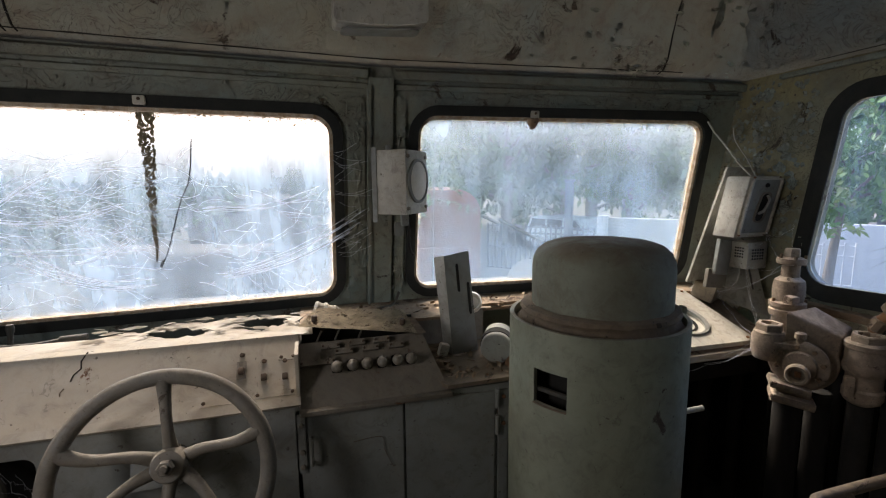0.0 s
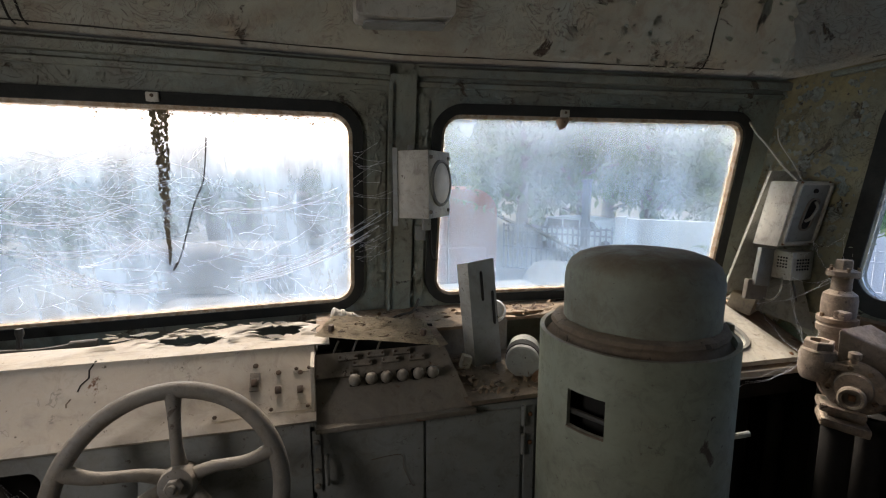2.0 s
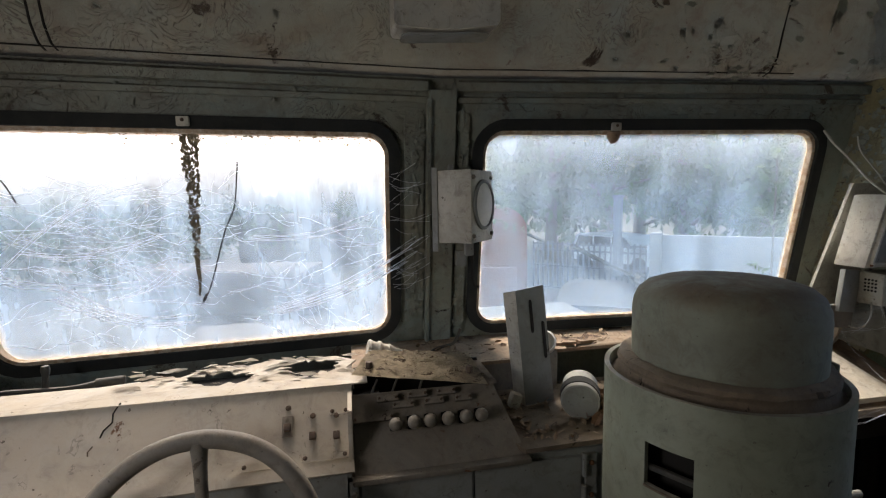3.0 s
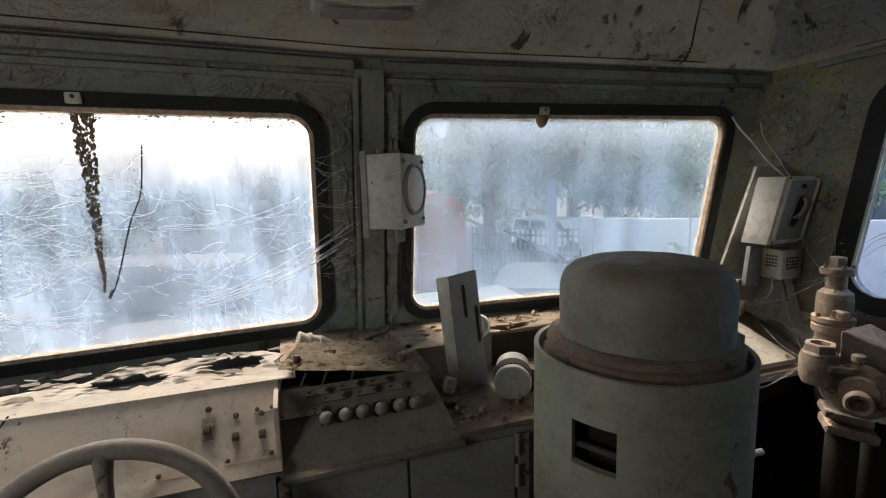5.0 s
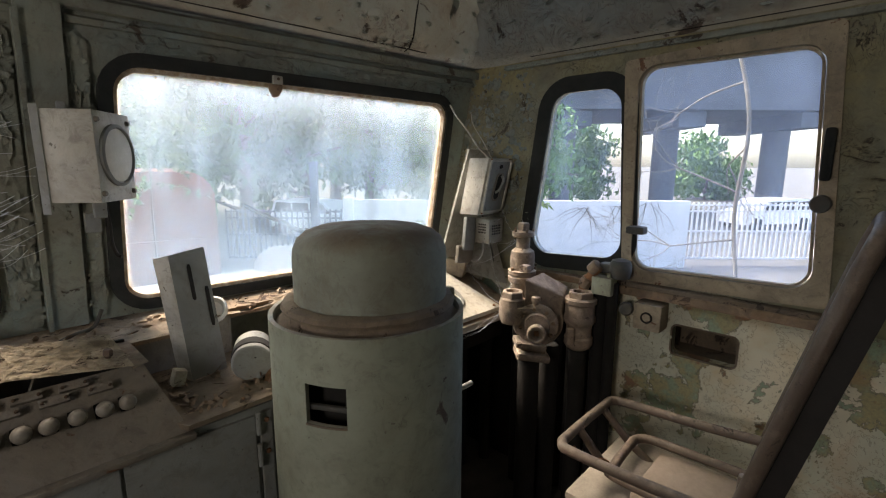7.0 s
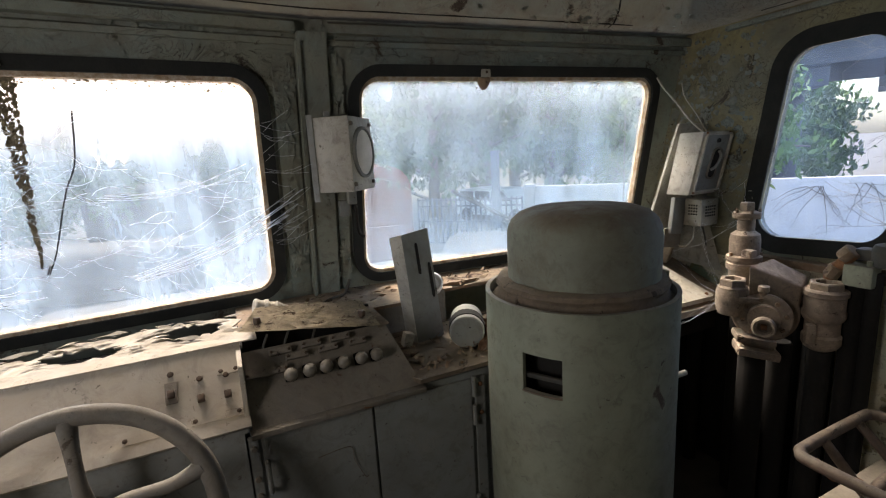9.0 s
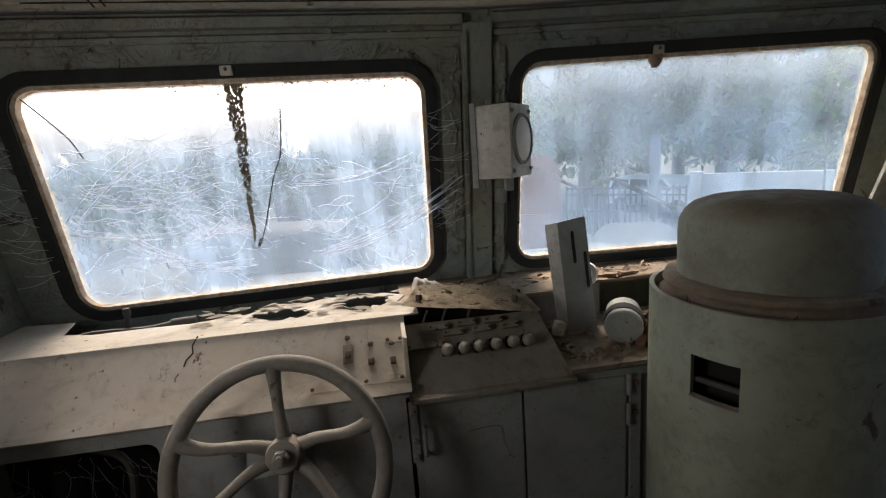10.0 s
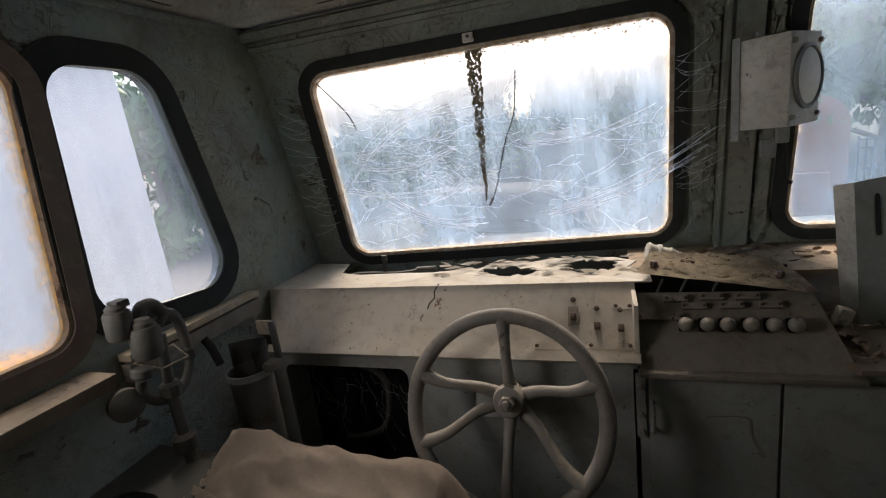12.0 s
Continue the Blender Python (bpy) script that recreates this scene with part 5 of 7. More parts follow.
def wall_boxes():
    lean = Matrix(((1, 0, 0, 0), (0, 1, -0.22, 0.22 * 1.41), (0, 0, 1, 0), (0, 0, 0, 1)))

    def leaned(bm):
        bmesh.ops.transform(bm, matrix=lean, verts=bm.verts)
        return bm
    front = lambda x, z, d: lean @ Vector((x, 1.571 - d, z))
    t = thing("switch_box", "pale grey switch box with a recessed dark cover by a window", "switch box")
    part("case", leaned(box((1.546, 1.627, 1.412), (0.172, 0.112, 0.262), 0.006)), M_BOX, t)
    rim = roundpoly([(1.480, 1.300), (1.628, 1.300), (1.628, 1.528), (1.480, 1.528)], 0.008, 3)
    part("rim", ring(rim, 0.0, 0.008, 0.012, -0.001, front), M_BOX, t, "raised rim round the cover", 40)
    part("cover", plate(grown(rim, -0.001), [], 0.003, -0.001, front), M_CAB, t, "darker recessed cover", None)
    slot = roundpoly([(1.535, 1.352), (1.580, 1.352), (1.592, 1.470), (1.548, 1.470)], 0.02, 6)
    part("slot", plate(slot, [], 0.005, 0.003, front), M_BLACK, t, "dark slot", None)
    part("slot_rim", ring(slot, 0.0, 0.007, 0.010, 0.002, front), M_PANEL, t, "", 40)
    part("lever", sweep(spline([front(1.552, 1.385, 0.006), front(1.560, 1.40, 0.022), front(1.572, 1.44, 0.024), front(1.575, 1.462, 0.008)], 5), 0.006, 8), M_CAB, t, "bent switch lever")
    part("lock", lathe([(0, 0.008), (0.008, 0.008), (0.010, 0)], front(1.56, 1.505, 0.002), (0, -1, 0), 12), M_BLACK, t)
    for x, z in ((1.484, 1.292), (1.624, 1.292), (1.484, 1.536), (1.624, 1.536)):
        part("screw", lathe([(0, 0.006), (0.004, 0.005), (0.006, 0)], front(x, z, 0.0), (0, -1, 0), 8), M_RUST, t)
    part("back_plate", plate([(1.425, 1.05), (1.655, 1.05), (1.655, 1.585), (1.492, 1.585)], [], 0.0, -0.012, lambda x, z, d: Vector((x, 1.690 - 0.22 * (z - 1.55) - d, z))), M_BOX, t, "pale leaning backing plate", None)
    part("wire", sweep(spline([(1.53, 1.60, 1.545), (1.525, 1.66, 1.60), (1.51, 1.72, 1.68), (1.485, 1.76, 1.74), (1.475, 1.79, 1.79), (1.495, 1.78, 1.76)]), 0.004, 6), M_BOX, t, "pale loose wire")
    part("wire", sweep(spline([(1.56, 1.60, 1.54), (1.555, 1.65, 1.62), (1.54, 1.70, 1.70), (1.545, 1.72, 1.76)]), 0.0025, 6), M_BOX, t)
    t = thing("buzzer", "small pale box with a perforated front below the switch box", "buzzer")
    part("case", box((1.585, 1.628, 1.199), (0.112, 0.088, 0.118), 0.006), M_BOX, t)
    part("bracket", box((1.49, 1.675, 1.185), (0.075, 0.02, 0.16), 0.003, Matrix.Rotation(0.12, 4, 'Y')), M_CAB, t)
    part("bracket_foot", box((1.475, 1.69, 1.085), (0.11, 0.02, 0.085), 0.003, Matrix.Rotation(0.12, 4, 'Y')), M_PANEL, t)
    b = bmesh.new()
    for i in range(5):
        for j in range(4):
            lathe([(0, 0.0015), (0.0045, 0.0015), (0.0045, 0)], (1.557 + i * 0.014, 1.584, 1.185 + j * 0.013), (0, -1, 0), 8, b)
    part("grille", b, M_BLACK, t, "dark perforations", None)
    b = bmesh.new()
    for i in range(4):
        for j in range(4):
            lathe([(0, 0.0015), (0.004, 0.0015), (0.004, 0)], (1.529, 1.608 + i * 0.012, 1.192 + j * 0.013), (-1, 0, 0), 8, b)
    part("grille", b, M_BLACK, t, "", None)
    part("strap", sweep(spline([(1.56, 1.60, 1.142), (1.565, 1.59, 1.10), (1.59, 1.60, 1.06), (1.62, 1.62, 1.04)]), 0.004, 6), M_DARKVALVE, t)
    part("wire", sweep(spline([(1.53, 1.62, 1.15), (1.50, 1.60, 1.09), (1.50, 1.64, 1.05), (1.53, 1.72, 1.05)]), 0.003, 6), M_BOX, t)
    t = thing("push_button_box", "small pale square box with a round push button", "button box")
    part("case", box((1.615, 0.845, 0.935), (0.09, 0.105, 0.105), 0.008), M_FRAME, t)
    part("ring", lathe([(0.017, 0), (0.022, 0), (0.022, 0.006), (0.018, 0.008), (0.016, 0.004)], (1.57, 0.845, 0.935), (-1, 0, 0), 22), M_BLACK, t)
    part("button", lathe([(0, 0.004), (0.014, 0.004), (0.016, 0)], (1.57, 0.845, 0.935), (-1, 0, 0), 18), M_FRAME, t)


wall_boxes()

# ---------------------------------------------------------------- brake valve pedestal
def brake_valve():
    t = thing("brake_valve", "dusty cast-iron brake valve with two capped cylinders on dark pipes", "brake valve")
    r_, d_ = Vector((0.707, -0.707, 0)), Vector((0.707, 0.707, 0))
    O = Vector((1.40, 1.20, 0.0))

    def P(a, dd, z):
        return O + r_ * a + d_ * dd + Vector((0, 0, z))
    turn = Matrix.Rotation(radians(-45), 4, 'Z')
    def nut(a, dd, z, r, hh, parent):
        """A hollow hexagonal nut on top of a cylinder."""
        part("hex_nut", lathe([(r * 0.62, 0.0), (r, 0), (r, hh - 0.004), (r * 0.93, hh), (r * 0.66, hh), (r * 0.62, hh - 0.004), (r * 0.60, hh * 0.25), (0, hh * 0.25)], P(a, dd, z), (0, 0, 1), 6), M_VALVE, parent, "hollow hexagonal nut", 20)
    left = part("cylinder", lathe([(0, 0.87), (0.044, 0.87), (0.050, 0.885), (0.054, 0.90), (0.054, 0.955), (0.050, 0.962), (0.050, 0.972), (0.044, 0.978), (0, 0.978)], P(-0.122, 0.02, 0.0), (0, 0, 1), 30), M_VALVE, t, "short capped cylinder")
    nut(-0.122, 0.02, 0.976, 0.046, 0.028, left)
    right = part("cylinder", lathe([(0, 0.755), (0.030, 0.757), (0.050, 0.770), (0.058, 0.785), (0.058, 0.812), (0.052, 0.82), (0.052, 0.865), (0.058, 0.872), (0.064, 0.885), (0.064, 0.900), (0.060, 0.906), (0.060, 0.955), (0.066, 0.960), (0.066, 0.976), (0.058, 0.982), (0, 0.982)], P(0.155, 0.0, 0.0), (0, 0, 1), 32), M_VALVE, t, "tall ringed cylinder")
    nut(0.155, 0.0, 0.980, 0.052, 0.026, right)
    part("lug", box(P(0.105, -0.045, 0.83), (0.03, 0.03, 0.07), 0.008, turn), M_VALVE, right)
    # slanted arm between the two cylinders
    top = [(-0.083, -0.005, 1.058), (0.085, -0.005, 0.985), (0.135, 0.10, 1.000), (0.02, 0.10, 1.066)]
    low = [(-0.070, 0.0, 0.86), (0.070, 0.0, 0.83), (0.120, 0.10, 0.83), (0.02, 0.10, 0.86)]
    b = bmesh.new()
    tv, lv = [b.verts.new(P(*p)) for p in top], [b.verts.new(P(*p)) for p in low]
    b.faces.new(tv)
    b.faces.new(lv[::-1])
    for k in range(4):
        b.faces.new((tv[k], lv[k], lv[(k + 1) % 4], tv[(k + 1) % 4]))
    bmesh.ops.recalc_face_normals(b, faces=list(b.faces))
    bmesh.ops.bevel(b, geom=list(b.edges), offset=0.010, segments=3, affect='EDGES', profile=0.6)
    part("upper_arm", b, M_VALVE, t, "slanted arm casting")
    fl = P(-0.030, -0.035, 0.875)
    n = Vector((-0.86, -0.5, 0.05)).normalized()
    u, v, _ = basis_of(n)
    part("disc", lathe([(0, -0.085), (0.102, -0.085), (0.106, -0.08), (0.106, -0.062), (0.100, -0.056), (0.060, -0.054), (0, -0.054)], fl, n, 40), M_VALVE, t, "large round disc")
    part("flange", lathe([(0.05, -0.056), (0.062, -0.05), (0.066, -0.030), (0.082, -0.026), (0.085, -0.020), (0.085, -0.004), (0.078, 0.002), (0.052, 0.006), (0.048, 0.022), (0.0, 0.026)], fl, n, 36), M_VALVE, t, "round bolted flange")
    for k in range(8):
        q = k * math.pi / 4 + 0.2
        part("bolt", lathe([(0, 0.012), (0.008, 0.012), (0.009, 0.009), (0.009, 0)], fl + (u * math.cos(q) + v * math.sin(q)) * 0.066 + n * 0.001, n, 6), M_RUSTDUST, t)
    part("nose", lathe([(0.024, 0.0), (0.034, 0.0), (0.030, 0.012), (0.030, 0.026), (0.037, 0.030), (0.037, 0.050), (0.032, 0.056), (0.024, 0.054), (0.021, 0.030), (0, 0.030)], fl + n * 0.018 + Vector((0, 0, -0.020)), n, 26), M_VALVE, t, "hollow round nose")
    part("nose_square", box(fl + n * 0.052 + Vector((0, 0, -0.020)), (0.018, 0.018, 0.018), 0.003, turn), M_RUST, t)
    part("stem", lathe([(0.012, 0), (0.012, 0.030), (0.018, 0.034), (0.018, 0.052), (0.012, 0.056), (0, 0.056)], P(-0.034, -0.02, 0.935), (0, 0, 1), 14), M_VALVE, t)
    part("bridge", box(P(-0.075, -0.01, 0.935), (0.075, 0.055, 0.022), 0.006, turn), M_VALVE, t)
    for p, s, z in (((-0.055, -0.02), (0.125, 0.10, 0.026), 0.792), ((-0.045, -0.02), (0.135, 0.11, 0.030), 0.745)):
        b = box((0, 0, 0), s, 0.010)
        bmesh.ops.transform(b, matrix=Matrix.Translation(P(p[0], p[1], z)) @ turn @ Matrix.Rotation(radians(8), 4, 'Y'), verts=b.verts)
        part("foot_plate", b, M_VALVE, t, "pale foot plate")
    b = box((0, 0, 0), (0.10, 0.08, 0.05), 0.01)
    bmesh.ops.transform(b, matrix=Matrix.Translation(P(-0.04, 0.0, 0.77)) @ turn, verts=b.verts)
    part("neck", b, M_RUSTDUST, t)
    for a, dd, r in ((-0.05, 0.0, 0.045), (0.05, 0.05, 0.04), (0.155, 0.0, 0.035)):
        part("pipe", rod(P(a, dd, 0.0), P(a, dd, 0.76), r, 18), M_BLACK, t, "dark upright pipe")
    t2 = thing("relay_valve", "tall dusty cast-iron stacked valve behind the brake valve", "valve")
    c = Vector((1.52, 1.385, 0))
    prof = [(0, 0.84), (0.05, 0.84), (0.05, 1.0), (0.060, 0.995), (0.062, 1.002), (0.062, 1.018), (0.057, 1.022), (0.057, 1.028), (0.063, 1.032), (0.063, 1.048), (0.052, 1.054), (0.054, 1.07), (0.054, 1.115), (0.050, 1.135), (0.036, 1.146), (0.031, 1.150), (0.031, 1.196), (0.048, 1.202), (0.050, 1.212), (0.048, 1.222), (0.028, 1.228), (0, 1.228)]
    part("column", lathe(prof, c, (0, 0, 1), 28), M_VALVE, t2)
    part("cap", lathe([(0, 0.035), (0.024, 0.035), (0.028, 0.03), (0.028, 0), (0, 0)], c + Vector((0, 0, 1.226)), (0, 0, 1), 6), M_VALVE, t2, "hexagonal cap")
    part("lug", box(c + Vector((-0.05, -0.05, 1.07)), (0.04, 0.04, 0.03), 0.006), M_VALVE, t2)
    for k in range(5):
        q = k * 2 * math.pi / 5 - 2.2
        part("bolt", rod(c + Vector((0.043 * math.cos(q), 0.043 * math.sin(q), 1.195)), c + Vector((0.043 * math.cos(q), 0.043 * math.sin(q), 1.236)), 0.006, 6), M_RUSTDUST, t2)
        part("bolt", rod(c + Vector((0.056 * math.cos(q), 0.056 * math.sin(q), 1.045)), c + Vector((0.056 * math.cos(q), 0.056 * math.sin(q), 1.064)), 0.007, 6), M_RUSTDUST, t2)
    part("base_pipe", rod(c, c + Vector((0, 0, 0.86)), 0.035, 14), M_BLACK, t2)
    t3 = thing("pipe_valves", "group of small dark and rusty pipe valves below the side window", "valve")
    part("elbow", jitter(sweep(spline([(1.56, 1.105, 1.00), (1.56, 1.10, 1.04), (1.56, 1.075, 1.06), (1.56, 1.06, 1.09), (1.56, 1.045, 1.105)]), 0.020, 12), 0.004, 30), M_RUST, t3, "rusty elbow")
    part("elbow_nut", rod((1.56, 1.075, 1.085), (1.56, 1.045, 1.118), 0.028, 8), M_RUSTDUST, t3, "rusty nut")
    part("elbow_nut", rod((1.555, 1.105, 1.015), (1.555, 1.085, 1.055), 0.025, 8), M_RUSTDUST, t3, "rusty nut")
    part("valve_box", box((1.56, 1.018, 1.035), (0.06, 0.085, 0.075), 0.010), M_CYL, t3, "sage-grey valve box")
    part("spindle", rod((1.55, 0.995, 1.065), (1.55, 0.995, 1.09), 0.008, 10), M_CYL, t3)
    part("bonnet", lathe([(0, 0), (0.038, 0), (0.042, 0.01), (0.042, 0.055), (0.034, 0.072), (0.015, 0.078), (0, 0.08)], (1.585, 0.965, 1.07), (0, 0, 1), 20), M_DARKVALVE, t3)
    part("arm", box((1.585, 1.00, 1.105), (0.05, 0.09, 0.04), 0.010), M_DARKVALVE, t3)
    # near-black pipes carry the painted shade on along the wall
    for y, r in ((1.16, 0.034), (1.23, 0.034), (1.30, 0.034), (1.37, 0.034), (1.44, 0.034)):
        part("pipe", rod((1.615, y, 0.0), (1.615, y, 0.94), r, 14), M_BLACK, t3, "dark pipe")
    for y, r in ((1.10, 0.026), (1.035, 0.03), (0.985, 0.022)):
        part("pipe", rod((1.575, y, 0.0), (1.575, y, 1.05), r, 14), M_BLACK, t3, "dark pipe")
    part("round_cap", lathe([(0, 0.02), (0.022, 0.018), (0.028, 0.008), (0.028, 0)], (1.57, 0.925, 0.955), (-1, -0.2, 0.1), 18), M_DARKVALVE, t3, "round cap")


brake_valve()

sill = thing("window_sill", "dusty worn wooden sill below the sliding window", "sill")
part("board", jitter(box((1.637, 0.66, 1.035), (0.05, 0.66, 0.03), 0.006), 0.001, 20), M_GRIME, sill)
part("edge_strip", box((1.609, 0.66, 1.018), (0.012, 0.66, 0.035), 0.004), M_RUSTDUST, sill, "rusty edge strip")
sill2 = thing("window_sill", "dusty worn arm-rest sill below the side window", "sill")
part("board", jitter(box((-1.585, 0.44, 1.055), (0.11, 1.0, 0.018), 0.005), 0.002, 20), M_SILLWOOD, sill2)
part("edge_strip", box((-1.535, 0.44, 1.045), (0.012, 1.0, 0.03), 0.004), M_SILLWOOD, sill2, "chipped edge strip")
rail = thing("window_rail", "rusty rail below the quarter window", "rail")
part("rail", box((1.635, 1.24, 1.02), (0.05, 0.44, 0.03), 0.006), M_RUSTDUST, rail)
rail = thing("window_rail", "dusty rail below the quarter window", "rail")
part("rail", box((-1.615, 1.27, 1.055), (0.05, 0.50, 0.022), 0.006), M_FRAME, rail)
part("rail", box((-1.62, 1.27, 1.01), (0.04, 0.50, 0.05), 0.004), M_PANEL, rail)

# ---------------------------------------------------------------- seats
def right_seat():
    t = thing("cab_seat", "old cab seat with a worn tubular frame and dark vinyl back", "seat")
    z = 0.625
    loop = spline([(1.46, 0.36, z + 0.03), (1.455, 0.60, z + 0.01), (1.45, 0.84, z), (1.43, 0.895, z), (1.38, 0.905, z), (1.10, 0.905, z), (1.045, 0.895, z), (1.025, 0.85, z), (1.03, 0.60, z), (1.04, 0.38, z + 0.01)], 8)
    part("arm_tube", sweep(loop, 0.0165, 14), M_TUBE, t, "worn metal tube")
    z = 0.56
    loop = spline([(1.385, 0.36, z), (1.38, 0.60, z), (1.375, 0.72, z), (1.345, 0.765, z), (1.29, 0.77, z), (1.16, 0.77, z - 0.02), (1.13, 0.74, z - 0.03), (1.12, 0.40, z - 0.03)], 8)
    part("seat_tube", sweep(loop, 0.0155, 14), M_TUBE, t, "worn metal tube")
    part("strut", sweep([(1.17, 0.90, 0.62), (1.19, 0.80, 0.50), (1.20, 0.74, 0.46)], 0.014, 12), M_TUBE, t)
    part("strut", sweep([(1.36, 0.90, 0.62), (1.37, 0.80, 0.52), (1.37, 0.70, 0.46)], 0.014, 12), M_TUBE, t)
    part("seat_board", jitter(box((1.25, 0.60, 0.465), (0.46, 0.54, 0.035), 0.015), 0.004, 7), M_FOAM, t, "pale dusty seat board")
    part("cushion", jitter(box((1.25, 0.52, 0.50), (0.30, 0.36, 0.05), 0.022), 0.006, 9), M_CLOTH, t, "flattened cushion remains")
    part("pivot_plate", box((1.11, 0.385, 0.66), (0.03, 0.08, 0.12), 0.012), M_TUBE, t)
    back = lambda x, s, d: Vector((x, 0.40 - 0.125 * s - 0.05 * s * s - d, 0.62 + 0.72 * s))
    outline = roundpoly([(1.075, 0.02), (1.50, 0.02), (1.50, 1.0), (1.075, 1.0)], 0.09)
    part("backrest", plate(outline, [], -0.01, 0.06, back), M_VINYL, t, "dark vinyl backrest", 40)
    tube = [back(x, s, -0.015) for x, s in roundpoly([(1.03, -0.04), (1.54, -0.04), (1.54, 1.06), (1.03, 1.06)], 0.11, 6)]
    part("back_tube", sweep(tube, 0.0195, 14, True), M_TUBE, t, "worn metal tube")
    part("pedestal", rod((1.25, 0.58, 0.0), (1.25, 0.58, 0.46), 0.05, 18), M_DARKVALVE, t)
    part("base", lathe([(0, 0), (0.19, 0), (0.19, 0.015), (0.07, 0.04), (0.05, 0.07), (0, 0.07)], (1.25, 0.58, 0), seg=28), M_DARKVALVE, t)
    part("chain", sweep(spline([(1.09, 0.88, 0.60), (1.10, 0.84, 0.56), (1.13, 0.80, 0.57), (1.16, 0.79, 0.55)]), 0.007, 6), M_RUST, t, "rusty chain end")
    return t


right_seat()


def left_seat():
    t = thing("driver_seat", "driver's seat under a crumpled brown cloth cover", "seat")
    cx, cy, w, dpt, zt = -1.08, 0.82, 0.335, 0.325, 0.735
    b = bmesh.new()
    n = 84
    g = []
    for i in range(n + 1):
        row = []
        for j in range(n + 1):
            u, v = 2 * i / n - 1, 2 * j / n - 1
            e = (abs(u) ** 9 + abs(v) ** 9) ** (1 / 9)
            drop = max(0.0, e - 0.88) / 0.26
            x = cx + u * w * (1.0 + 0.08 * drop)
            y = cy + v * dpt * (1.0 + 0.08 * drop)
            # folds run from the raised corner across the cover
            a = x * 0.55 + y * 0.83
            ridge = 1 - abs(noise.noise(Vector((a * 7, (x - y) * 2.6, 4)))) * 2.0
            fold = 0.020 * ridge * abs(ridge) + 0.010 * (1 - abs(noise.noise(Vector((a * 19, (x - y) * 5, 9)))) * 2.4) + 0.006 * noise.noise(Vector((x * 16, y * 16, 2)))
            peak = 0.055 * math.exp(-((x + 1.32) / 0.10) ** 2 - ((y - 1.04) / 0.10) ** 2)
            ang, far = math.atan2(y - 0.93, x + 1.43), math.hypot(y - 0.93, x + 1.43)
            pleat = 0.026 * (0.6 - abs(math.sin(6.5 * ang + 0.8 + 1.2 * noise.noise(Vector((x * 3, y * 3, 7)))))) * math.exp(-(far / 0.34) ** 2) * min(1.0, far / 0.06)
            back = 0.035 * math.exp(-((y - 1.07) / 0.06) ** 2)
            row.append(b.verts.new((x + 0.006 * noise.noise(Vector((x * 9, y * 9, 1))), y, zt + fold + peak + pleat + back - 0.26 * min(1, drop) ** 1.3)))
        g.append(row)
    for i in range(n):
        for j in range(n):
            b.faces.new((g[i][j], g[i + 1][j], g[i + 1][j + 1], g[i][j + 1]))
    line = [g[k][round(n * 0.64 + 2 * math.sin(k * 0.4))].co + Vector((0, 0, 0.001)) for k in range(26, 66, 2)]
    bmesh.ops.solidify(b, geom=list(b.faces), thickness=0.004)
    part("cover", b, M_CLOTH, t, "crumpled brown cloth cover", 80)
    part("seam", sweep(line, 0.0022, 6), M_VINYL, t, "torn dark seam")
    part("pad", box((cx, cy, 0.625), (w * 1.85, dpt * 1.85, 0.14), 0.05), M_VINYL, t, "dark seat pad")
    part("pedestal", rod((cx, cy, 0), (cx, cy, 0.56), 0.05), M_DARKVALVE, t)
    return t


left_seat()

